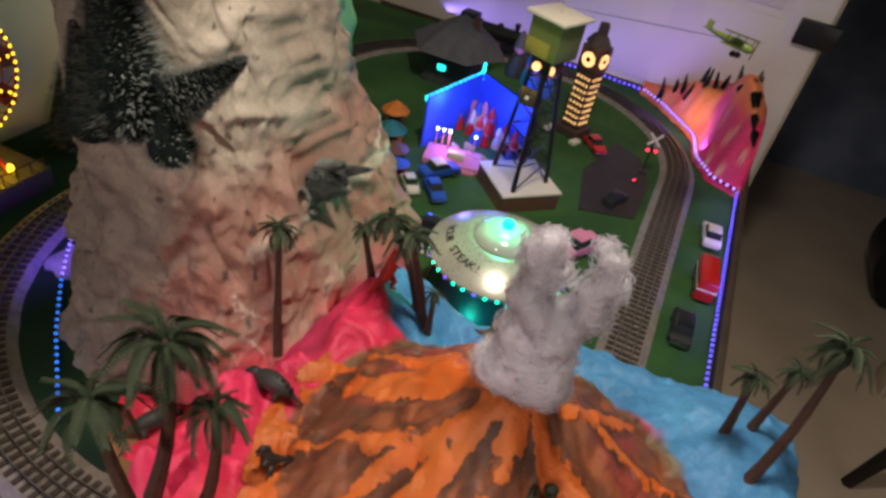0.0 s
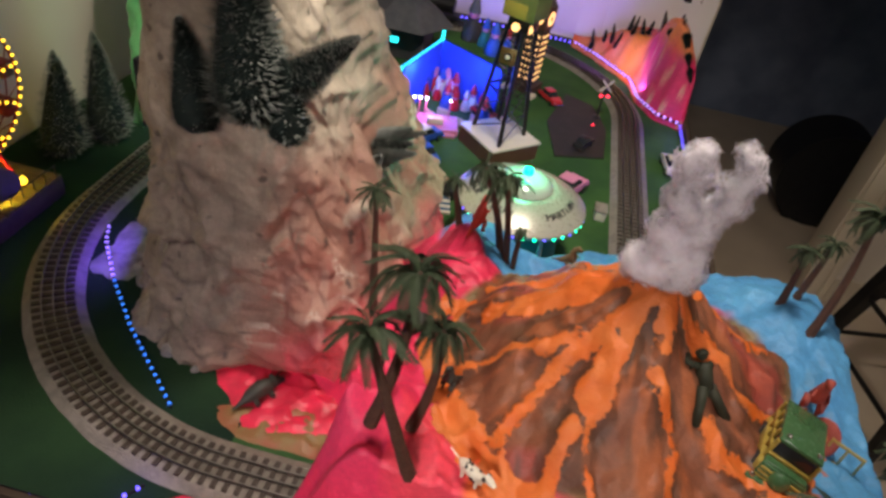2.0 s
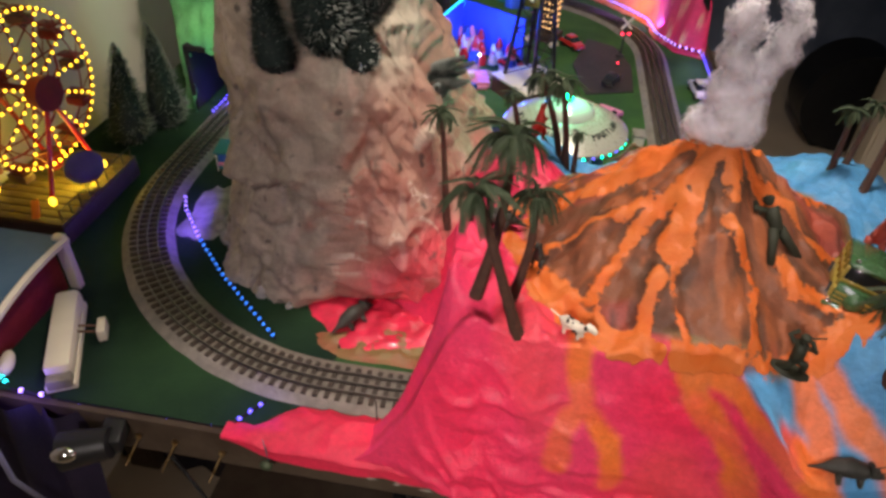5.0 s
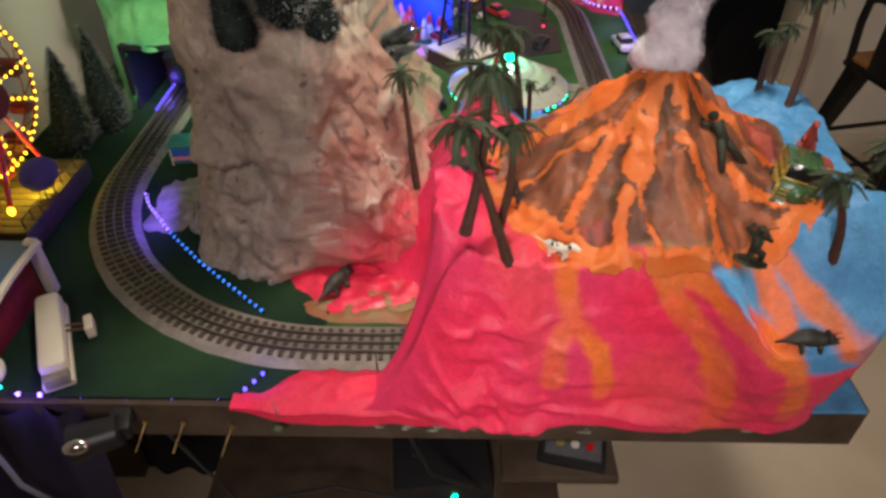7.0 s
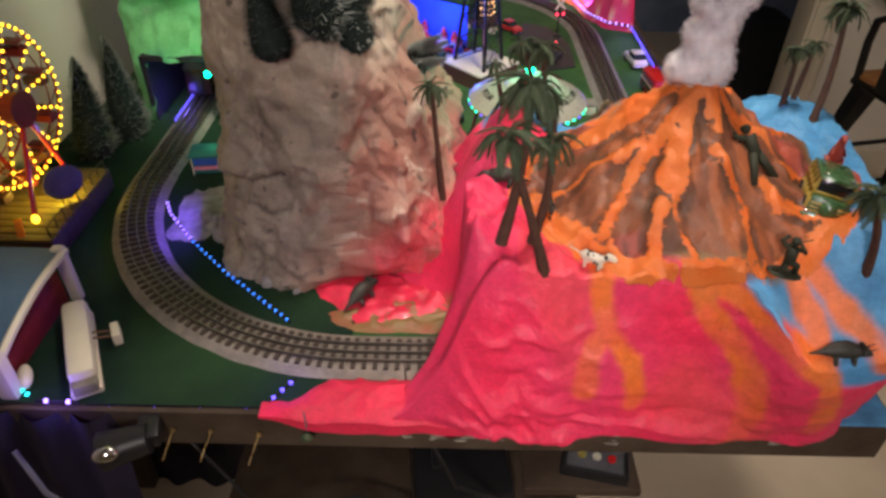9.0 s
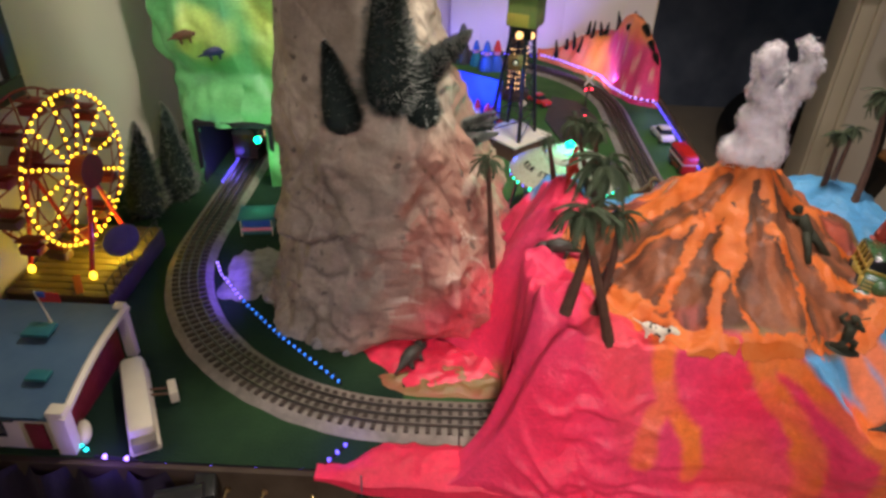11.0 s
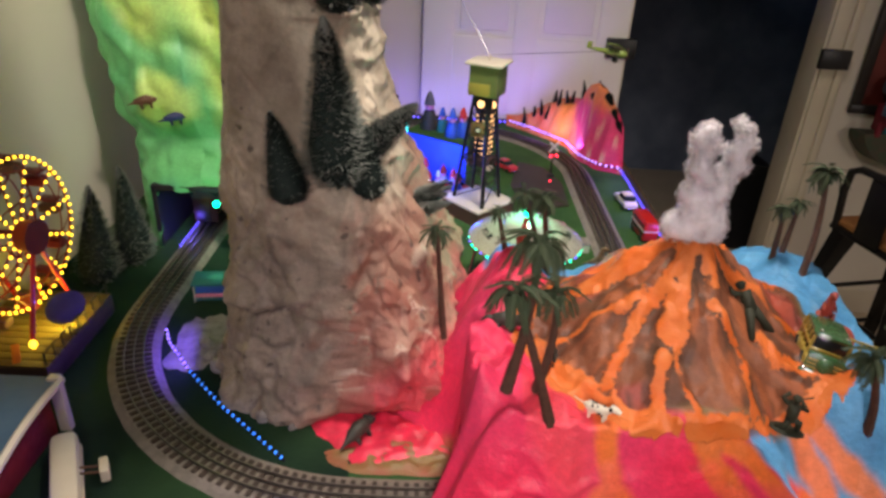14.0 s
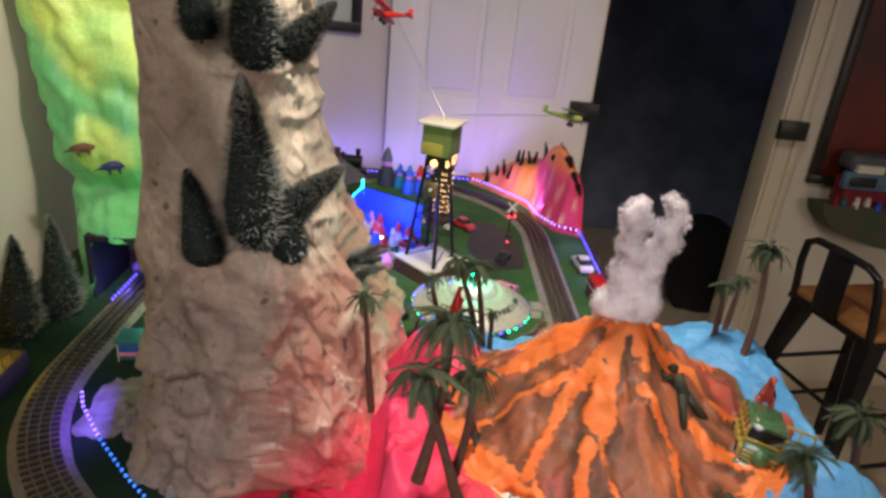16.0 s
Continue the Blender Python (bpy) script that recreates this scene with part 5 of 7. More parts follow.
rnd = random.Random(9)
for k in range(13):
    f = k / 12
    x = lerp(0.045, 0.285, f) + rnd.uniform(-0.01, 0.01)
    y = lerp(1.88, 1.72, f) + rnd.uniform(-0.02, 0.03)
    z = red_height(x, y)
    hh = rnd.uniform(0.035, 0.065)
    fir((x, y, z - 0.004), (x + rnd.uniform(-0.012, 0.012), y + 0.004, z + hh), 0.011, 0.15, 40 + k, "tiny dark fir on the corner mountain", "tiny firs on the corner mountain", 0.25)
for x, y, z in ((0.255, 1.60, 0), (0.275, 1.57, 0), (0.235, 1.62, 0), (0.285, 1.52, 0), (0.30, 1.50, 0), (0.265, 1.55, 0)):
    z = red_height(x, y)
    fir((x, y - 0.004, z), (x + 0.008, y - 0.042, z - 0.024), 0.013, 0.0, int(1000 * x), "tiny dark tree hanging on the pink cliff", "tiny firs on the corner mountain", 0.25)

# ---- cotton plume ----
plume = thing("cotton_plume", (VX, VY, 1.186), "white cotton-wool smoke plume above the volcano", "cotton smoke")
rnd = random.Random(3)
PUFFS = [
    (0.0, 0.0, 0.014, 0.026), (-0.022, 0.002, 0.018, 0.023), (0.020, 0.0, 0.016, 0.022), (-0.008, 0.0, 0.034, 0.026), (0.012, 0.003, 0.038, 0.024),
    (-0.012, 0.002, 0.056, 0.021), (0.010, 0.0, 0.060, 0.021), (-0.004, -0.003, 0.074, 0.018), (0.020, 0.002, 0.078, 0.016),
    (-0.015, 0.0, 0.086, 0.015), (-0.013, 0.003, 0.102, 0.014), (-0.019, 0.0, 0.116, 0.013), (-0.012, 0.0, 0.127, 0.011), (-0.003, 0.0, 0.112, 0.011),
    (0.027, 0.0, 0.092, 0.014), (0.025, 0.0, 0.106, 0.013), (0.032, 0.0, 0.116, 0.013), (0.029, 0.0, 0.130, 0.011), (0.021, 0.002, 0.136, 0.008),
]
mb = bpy.data.metaballs.new("puff")
mb.resolution, mb.threshold = 0.0035, 0.3
for x, y, z, r in PUFFS:
    e = mb.elements.new()
    e.co, e.radius = (x, y, z * 1.12), r * 1.30
mo = new("puff", mb)
bpy.context.view_layer.update()
me = bpy.data.meshes.new_from_object(mo.evaluated_get(bpy.context.evaluated_depsgraph_get()))
bpy.data.objects.remove(mo)
bm = bmesh.new()
bm.from_mesh(me)
bm.normal_update()
for v in bm.verts:
    v.co += v.normal * (0.0050 * nz(*v.co, 40) + 0.0016 * nz(*v.co, 110) - 0.0025)
bm.normal_update()
layers = [(v.co.copy(), v.normal.copy()) for v in bm.verts]
for k in range(3):
    # thin teased flakes of wool that stand off the tuft
    shell = bm.copy()
    for v, (p, u) in zip(shell.verts, layers):
        v.co = p + u * (0.0012 + 0.0014 * k + 0.0030 * nz(p.x, p.y, p.z + 0.7 * k, 70) * (1 + step(0.06, 0.12, p.z)))
    part("loose_wool", shell, M_WOOL_OUT, plume, "thin teased cotton skin")
part("wool", bm, M_COTTON, plume)
bm = bmesh.new()
for i in range(5200):
    p, u = rnd.choice(layers)
    high = step(0.05, 0.12, p.z)
    if rnd.random() > 0.25 + high:
        continue
    w = Vector((rnd.gauss(0, 1), rnd.gauss(0, 1), rnd.gauss(0, 1))).normalized()
    e = (w.cross(u) + u * rnd.uniform(0.0, 0.6)).normalized()
    p = p + u * rnd.uniform(0.002, 0.0050 + 0.003 * high)
    ln, wd = rnd.uniform(0.003, 0.008), u.cross(e).normalized() * 0.00008
    bm.faces.new([bm.verts.new(c) for c in (p - e * ln - u * 0.001, p + wd, p + e * ln - u * 0.0012)])
part("fibre_fuzz", bm, M_COTTON, plume, "loose cotton fibres", False)

# ---- toy figures on the hill: one plain mesh each ----


def figure(name, bm, material, place, turn, label, category, scale=1.0, lean=0.0, group="", roll=0.0):
    me = bpy.data.meshes.new(name)
    bm.normal_update()
    bm.to_mesh(me)
    bm.free()
    me.shade_smooth()
    me.materials.append(material)
    ob = new(name, me)
    ob.matrix_basis = pose(*place, lean, roll, turn) @ Matrix.Scale(scale, 4)
    return tagged(ob, label, category, group)


def soldier_mesh(kneel):
    bm = bmesh.new()
    if kneel:
        ball(bm, (0, 0, 0.001), 0.016, (1.25, 0.8, 0.14), 10)
        tube(bm, [(0.010, 0.004, 0.002), (0.010, 0.002, 0.014), (0.002, 0, 0.018)], [0.0035, 0.004, 0.005], 7)
        tube(bm, [(-0.014, -0.002, 0.003), (-0.004, -0.002, 0.006), (0, 0, 0.018)], [0.003, 0.004, 0.005], 7)
        o = 0.018
    else:
        tube(bm, [(0.019, 0.002, 0.0), (0.011, 0, 0.016), (0.003, 0, 0.031)], [0.0046, 0.0042, 0.0055], 7)
        tube(bm, [(-0.013, 0.002, 0.0), (-0.010, -0.002, 0.016), (-0.003, 0, 0.031)], [0.0046, 0.0042, 0.0055], 7)
        o = 0.031
    tube(bm, [(0, 0, o - 0.002), (0, 0.001, o + 0.010), (0, 0.001, o + 0.020)], [0.0062, 0.0072, 0.0062], 8)
    ball(bm, (0, 0.002, o + 0.026), 0.0046, (1, 1, 1), 9)
    ball(bm, (0, 0.002, o + 0.028), 0.0056, (1, 1.05, 0.7), 9)
    tube(bm, [(0.006, 0, o + 0.018), (0.013, 0.006, o + 0.013), (0.006, 0.013, o + 0.019)], [0.0032, 0.0028, 0.0025], 6)
    tube(bm, [(-0.006, 0, o + 0.018), (-0.014, 0.004, o + 0.022), (-0.008, 0.010, o + 0.027)], [0.0032, 0.0028, 0.0025], 6)
    rod(bm, (-0.012, 0.004, o + 0.016), (0.016, 0.020, o + 0.024), 0.0012, 0.0009, 6)
    return bm


figure("toy_soldier", soldier_mesh(False), M_ARMY, (0.146, 0.104, 1.104), 30, "dark green plastic toy soldier climbing the volcano", "toy soldier", 1.12, -40)
figure("toy_soldier", soldier_mesh(True), M_ARMY, (0.150, 0.006, 1.047), -30, "dark green plastic toy soldier kneeling on a base", "toy soldier", 0.95)


def upright_dino():
    bm = bmesh.new()
    tube(bm, [(0, -0.030, 0.006), (0, -0.018, 0.012), (0, -0.004, 0.020), (0, 0.003, 0.030), (0, 0.002, 0.040), (0, 0.004, 0.046)], [0.001, 0.003, 0.0075, 0.0078, 0.0045, 0.003], 9)
    tube(bm, [(0, 0.001, 0.044), (0, 0.008, 0.049), (0, 0.016, 0.047)], [0.0035, 0.0042, 0.0018], 8)
    for s in (-1, 1):
        tube(bm, [(s * 0.006, -0.001, 0.021), (s * 0.007, 0.004, 0.012), (s * 0.007, 0.000, 0.005), (s * 0.007, 0.007, 0.0)], [0.0045, 0.0035, 0.002, 0.002], 7)
        tube(bm, [(s * 0.005, 0.004, 0.033), (s * 0.007, 0.010, 0.029), (s * 0.006, 0.013, 0.031)], [0.002, 0.0014, 0.0008], 6)
    return bm


figure("toy_dinosaur", upright_dino(), M_DINO_RED, (-0.117, 0.352, 1.076), -20, "bright red upright plastic dinosaur on the pink crest", "toy dinosaur", 1.0)
figure("toy_dinosaur", upright_dino(), M_DINO_RUST, (0.276, 0.196, 1.062), 160, "rust red upright plastic dinosaur behind the jeep", "toy dinosaur", 1.15)
figure("toy_dinosaur", upright_dino(), M_DINO_TAN, (0.010, 0.372, 1.035), -120, "tan upright plastic dinosaur at the hill's edge", "toy dinosaur", 0.85)
figure("toy_dinosaur", upright_dino(), M_DINO_DARK, (-0.100, 0.108, 1.046), 150, "dark brown upright plastic dinosaur by the palms", "toy dinosaur", 0.8)


def low_dino(frill):
    bm = bmesh.new()
    tube(bm, [(-0.036, 0, 0.007), (-0.024, 0, 0.010), (-0.012, 0, 0.014), (0.002, 0, 0.016), (0.014, 0, 0.014), (0.020, 0, 0.013)], [0.0008, 0.003, 0.0085, 0.0105, 0.0085, 0.005], 10)
    tube(bm, [(0.016, 0, 0.014), (0.026, 0, 0.013), (0.034, 0, 0.009)], [0.0062, 0.0058, 0.0018], 8)
    for x in (-0.010, 0.010):
        for s in (-1, 1):
            tube(bm, [(x, s * 0.006, 0.012), (x + 0.001, s * 0.009, 0.006), (x + 0.003, s * 0.009, 0.0)], [0.004, 0.003, 0.0028], 6)
    if frill:
        ball(bm, (0.019, 0, 0.018), 0.009, (0.25, 1.0, 0.85), 9)
        for s in (-1, 1):
            rod(bm, (0.024, s * 0.003, 0.017), (0.034, s * 0.004, 0.023), 0.0012, 0.0002, 5)
    else:
        for i in range(7):
            x = lerp(-0.022, 0.016, i / 6)
            rod(bm, (x, 0, 0.020), (x - 0.002, 0, 0.020 + 0.009 * math.sin(math.pi * (i + 0.7) / 7.5)), 0.0032, 0.0003, 4)
    return bm


figure("toy_dinosaur", low_dino(True), M_DINO_DARK, (0.212, -0.052, 0.974), -2, "dark grey horned plastic dinosaur on the hill edge", "toy dinosaur", 0.98)
figure("toy_dinosaur", low_dino(False), M_DINO_DARK, (-0.150, 0.185, 1.043), 175, "dark spiny-backed plastic dinosaur on the pink slope", "toy dinosaur", 1.0)
figure("toy_dinosaur", low_dino(True), M_DINO_DARK, (-0.354, 0.214, 0.806), 58, "dark plastic creature lying in the pink pool", "toy dinosaur", 1.2)

# dalmatian: white body with separate dark spots
dog = thing("toy_dog", (-0.058, 0.018, 1.041), "white plastic dog with black spots", "toy dog", "", "", -35)
bm = bmesh.new()
tube(bm, [(-0.030, 0, 0.016), (-0.018, 0, 0.013), (-0.012, 0, 0.013), (0.004, 0, 0.013), (0.011, 0, 0.016), (0.016, 0, 0.021)], [0.0007, 0.001, 0.0058, 0.0062, 0.004, 0.0035], 9)
tube(bm, [(0.014, 0, 0.022), (0.020, 0, 0.022), (0.026, 0, 0.020)], [0.0042, 0.0040, 0.0022], 8)
for x in (-0.009, 0.008):
    for s in (-1, 1):
        tube(bm, [(x, s * 0.003, 0.011), (x + 0.001, s * 0.004, 0.005), (x + 0.001, s * 0.004, 0.0)], [0.0028, 0.0018, 0.0018], 6)
part("body", bm, M_WHITE, dog)
rnd = random.Random(2)
bm = bmesh.new()
for i in range(13):
    a = rnd.uniform(-0.6, math.pi + 0.6)
    ball(bm, (rnd.uniform(-0.012, 0.008), 0.0058 * math.cos(a), 0.013 + 0.0058 * math.sin(a)), rnd.uniform(0.0012, 0.0021), (1, 1, 1), 6)
ball(bm, (0.015, 0.0035, 0.022), 0.0024, (1, 0.6, 1.3), 6)
ball(bm, (0.015, -0.0035, 0.022), 0.0024, (1, 0.6, 1.3), 6)
part("spots", bm, M_BLACK, dog, "black spots and ears")


def wheels(parent, xs, ys, r, w):
    for x in xs:
        for y in ys:
            t = part("wheel", rodm((x, y - w / 2, r), (x, y + w / 2, r), r, None, 14), M_BLACK, parent)
            part("hubcap", rodm((x, y - w / 2 - 0.0006, r), (x, y + w / 2 + 0.0006, r), r * 0.5, None, 10), M_CHROME, t)


# ---- tour jeep: green roof and bonnet, yellow sides ----
jeep = thing("toy_jeep", (0.222, 0.115, 1.055), "green and yellow toy tour jeep with clear headlamps", "toy car")
jeep.matrix_basis = pose(0.226, 0.112, 1.062, -8, -11, -112) @ Matrix.Scale(1.2, 4)
part("body", boxm((-0.036, -0.020, 0.006), (0.036, 0.020, 0.019), 0.003), M_JEEPY, jeep, "yellow body")
part("cabin", boxm((-0.034, -0.0165, 0.018), (0.026, 0.0165, 0.038), 0.002), M_GLASS, jeep, "dark windows")
part("roof", boxm((-0.036, -0.0175, 0.037), (0.027, 0.0175, 0.0415), 0.002), M_JEEPG, jeep, "green roof")
for x in (-0.034, -0.019, -0.004, 0.011, 0.026):
    for s in (-1, 1):
        part("window_post", boxm((x - 0.0016, s * 0.0168 - 0.0014, 0.018), (x + 0.0016, s * 0.0168 + 0.0014, 0.038), 0.0004), M_JEEPY, jeep)
for s in (-1, 1):
    part("window_rail", boxm((-0.036, s * 0.0172 - 0.0012, 0.026), (0.027, s * 0.0172 + 0.0012, 0.0285), 0.0004), M_JEEPY, jeep)
part("bonnet", boxm((0.026, -0.017, 0.018), (0.037, 0.017, 0.0235), 0.002), M_JEEPG, jeep, "green bonnet")
part("windscreen_sill", boxm((0.0255, -0.0168, 0.0235), (0.029, 0.0168, 0.0262), 0.0006), M_JEEPY, jeep)
part("front_panel", boxm((0.0355, -0.0175, 0.006), (0.0385, 0.0175, 0.0215), 0.001), M_JEEPG, jeep, "green front panel")
for z in (0.0085, 0.0125, 0.0165):
    for s in (-1, 1):
        part("grille_bar", boxm((0.038, s * 0.0115 - 0.005, z), (0.0398, s * 0.0115 + 0.005, z + 0.0018), 0.0004), M_JEEPY, jeep)
part("big_lamp", ball(bmesh.new(), (0.040, 0.0, 0.0145), 0.0082, (0.6, 1, 1), 18), M_JEEPG, jeep, "big round green lamp")
part("bumper", boxm((0.037, -0.0215, 0.002), (0.043, 0.0215, 0.007), 0.0018), M_JEEPG, jeep, "green bumper")
for s in (-1, 1):
    part("headlamp", ball(bmesh.new(), (0.0405, s * 0.0175, 0.0075), 0.0026, (0.7, 1, 1), 10), M_CHROME, jeep, "clear round headlamp")
    part("roof_lamp", ball(bmesh.new(), (0.022, s * 0.012, 0.043), 0.0022, (1, 1, 1), 8), M_CHROME, jeep)
wheels(jeep, (-0.022, 0.024), (-0.019, 0.019), 0.0088, 0.006)
ramp = thing("red_gate_arch", (0.278, 0.162, 1.046), "red and cream curved gate panel behind the jeep", "gate panel", "", "", -60)
part("panel", ball(bmesh.new(), (0.002, 0, 0.018), 0.020, (1.0, 0.16, 1.15), 20), M_DINO_RUST, ramp)
part("medallion", rodm((0.002, -0.0062, 0.018), (0.002, -0.003, 0.018), 0.0085, None, 16), M_ORANGEP, ramp, "orange round medallion")

ramp.matrix_basis = pose(0.278, 0.162, 1.046, -28, 0, -38) @ Matrix.Scale(0.95, 4)
gf = thing("yellow_gate_frame", (0.305, 0.150, 1.040), "open yellow toy gate frame beside the red panel", "gate frame", "", "", -35)
for x in (-0.016, 0.0, 0.016):
    part("upright", boxm((x - 0.0013, -0.0013, 0.0), (x + 0.0013, 0.0013, 0.032)), M_JEEPY, gf)
for z in (0.004, 0.029):
    part("crossbar", boxm((-0.017, -0.001, z), (0.017, 0.001, z + 0.0028)), M_JEEPY, gf)

# ---- flying saucer diner ----
UX, UY = -0.065, 0.69
ufo = thing("saucer_diner", (UX, UY, TOP), "cream metal flying-saucer diner with a lit green dome", "model diner")
part("hull", lathe(bmesh.new(), [(0.0, 0.150), (0.034, 0.152), (0.052, 0.160), (0.058, 0.162), (0.063, 0.161), (0.090, 0.148), (0.112, 0.136), (0.119, 0.130), (0.117, 0.123), (0.090, 0.116), (0.0, 0.114)], 56), M_CREAM, ufo)
part("dome", lathe(bmesh.new(), [(0.050, 0.1605), (0.046, 0.170), (0.034, 0.178), (0.016, 0.182), (0.0, 0.183)], 32), M_DOME, ufo, "pale rounded dome")
part("beacon", ball(bmesh.new(), (0.0, 0.0, 0.188), 0.0095, (1, 1, 0.8), 12), L_GREEN, ufo, "glowing green beacon")
part("antenna", rodm((0, 0, 0.190), (0, 0, 0.212), 0.0012, 0.0006, 6), M_CHROME, ufo)
part("base", lathe(bmesh.new(), [(0.088, 0.002), (0.080, 0.115), (0.076, 0.115), (0.076, 0.002)], 32), M_TEAL, ufo, "teal glass base")
for k in range(3):
    a = radians(60 + 120 * k)
    part("strut", rodm((0.098 * math.cos(a), 0.098 * math.sin(a), 0.119), (0.118 * math.cos(a), 0.118 * math.sin(a), 0.0), 0.004, 0.003, 8), M_CHROME, ufo)
for k in range(40):
    a = math.tau * k / 40
    part("rim_light", ball(bmesh.new(), (0.117 * math.cos(a), 0.118 * math.sin(a), 0.1255), 0.0026, (1, 1, 1), 6), L_GREEN if k % 3 else L_BLUE, ufo)


def letter(ch, size, m, material, parent):
    c = bpy.data.curves.new("letter", "FONT")
    c.body, c.size, c.extrude, c.align_x, c.align_y = ch, size, 0.0006, "CENTER", "CENTER"
    tmp = bpy.data.objects.new("letter", c)
    me = bpy.data.meshes.new_from_object(tmp)
    bpy.data.objects.remove(tmp)
    me.materials.append(material)
    ob = new("letter", me)
    ob.parent = parent
    ob.matrix_basis = m


for word, mid in (("YOUR STEAK!", 225), ("MARTIAN", 330)):
    for i, ch in enumerate(word):
        if ch == " ":
            continue
        a = radians(mid + 7.6 * (i - (len(word) - 1) / 2))
        letter(ch, 0.0195, Matrix.Rotation(a + math.pi / 2, 4, "Z") @ Matrix.Translation((0, -0.0885, 0.1493)) @ Matrix.Rotation(radians(26.5), 4, "X"), M_BLACK, ufo)

# ---- look-out tower on its white deck ----
tower = thing("lookout_tower", (-0.148, 1.085, TOP), "green look-out cabin with white roof on black lattice legs", "tower")
part("deck", prism(bmesh.new(), [(-0.092, 0.005), (0.0, -0.095), (0.098, 0.0), (0.006, 0.095)], 0.0, 0.040), M_BROWN, tower, "brown deck base", False)
part("deck_top", prism(bmesh.new(), [(-0.096, 0.005), (0.0, -0.099), (0.102, 0.0), (0.006, 0.099)], 0.040, 0.045), M_WHITE, tower, "white deck top", False)
legs = []
for dx, dy in ((-0.062, 0.012), (0.010, -0.066), (0.058, 0.020), (-0.012, 0.072)):
    top = (dx * 0.42, dy * 0.42 - 0.028, 0.335)
    legs.append(((dx, dy, 0.045), top))
    part("leg", rodm((dx, dy, 0.044), top, 0.0052, 0.0040, 6), M_STEEL, tower)
for i in range(4):
    (a0, a1), (b0, b1) = legs[i], legs[(i + 1) % 4]
    for k in range(5):
        p, q = Vector(a0).lerp(Vector(a1), k / 5), Vector(b0).lerp(Vector(b1), (k + 1) / 5)
        part("brace", rodm(p, q, 0.0016, None, 5), M_STEEL, tower)
        p, q = Vector(a0).lerp(Vector(a1), (k + 1) / 5), Vector(b0).lerp(Vector(b1), (k + 1) / 5)
        part("girt", rodm(p, q, 0.0016, None, 5), M_STEEL, tower)
tilt = Matrix.Translation((0.002, -0.034, 0)) @ Matrix.Rotation(radians(-22), 4, "Z")
part("cabin", boxm((-0.036, -0.036, 0.335), (0.036, 0.036, 0.408), 0.002, tilt), M_TOWERGREEN, tower)
part("panel", boxm((-0.0365, -0.0368, 0.337), (0.018, -0.034, 0.366), 0.0005, tilt), M_TOWERYELLOW, tower, "yellow lower panel")
part("roof", boxm((-0.046, -0.046, 0.408), (0.046, 0.046, 0.415), 0.002, tilt), M_WHITE, tower, "white flat roof")
part("roof_pin", rodm((0.002, -0.034, 0.415), (0.002, -0.034, 0.430), 0.002, None, 8), M_WHITE, tower)
part("lamp_cage", boxm((-0.024, -0.024, 0.305), (0.024, 0.024, 0.334), 0.002, tilt), M_STEEL, tower)
for x in (-0.014, 0.014):
    part("lamp", rodm((x + 0.002, -0.062, 0.316), (x + 0.002, -0.0575, 0.316), 0.0085, None, 14), L_WARM, tower, "round warm lamp")
sg = part("sign_board", boxm((-0.020, -0.003, 0.232), (0.016, 0.0, 0.268), 0.001, Matrix.Translation((-0.012, -0.052, 0)) @ Matrix.Rotation(radians(-12), 4, "Z")), M_BRASS, tower, "tan square sign with a dial")
part("dial", rodm((-0.015, -0.058, 0.250), (-0.015, -0.054, 0.250), 0.0085, None, 14), M_BLACK, sg)
part("dial_face", rodm((-0.015, -0.0595, 0.250), (-0.015, -0.0578, 0.250), 0.005, None, 12), M_WHITE, sg)

# ---- clock tower with lit windows ----
clock = thing("clock_tower", (-0.098, 1.300, TOP), "dark brick clock tower with glowing windows and dials", "clock tower", "", "", -22)
clock.matrix_basis = pose(-0.120, 1.478, TOP, 0, 0, -22) @ Matrix.Scale(0.77, 4)
part("shaft", boxm((-0.031, -0.031, 0.0), (0.031, 0.031, 0.235), 0.002), M_STONE, clock)
part("plinth", boxm((-0.046, -0.046, 0.0), (0.046, 0.046, 0.030), 0.003), M_STONE, clock)
part("belfry", boxm((-0.036, -0.036, 0.235), (0.036, 0.036, 0.315), 0.003), M_BROWN, clock)
part("roof", lathe(bmesh.new(), [(0.052, 0.315), (0.030, 0.345), (0.020, 0.350), (0.018, 0.385), (0.0, 0.388)], 4), M_STONE, clock, "", False)
for sx, sy in ((0, -1), (-1, 0), (1, 0)):
    t = Matrix.Rotation(math.atan2(sx, -sy), 4, "Z")
    d = part("dial", rodm(t @ Vector((0, -0.0375, 0.272)), t @ Vector((0, -0.035, 0.272)), 0.024, None, 24), L_WARM, clock, "glowing yellow clock dial")
    part("dial_centre", rodm(t @ Vector((0, -0.0385, 0.272)), t @ Vector((0, -0.036, 0.272)), 0.009, None, 16), M_BROWN, d)
    for r in range(8):
        for c in range(4):
            x = -0.021 + 0.014 * c
            z = 0.048 + 0.0225 * r
            part("window", boxm((x - 0.0026, -0.0325, z), (x + 0.0026, -0.0305, z + 0.008), 0, t), L_WARM, clock)
for s in (-1, 1):
    part("stair", boxm((s * 0.055 - 0.012, -0.075, 0.0), (s * 0.055 + 0.012, -0.035, 0.012), 0.002), M_WHITE, clock)

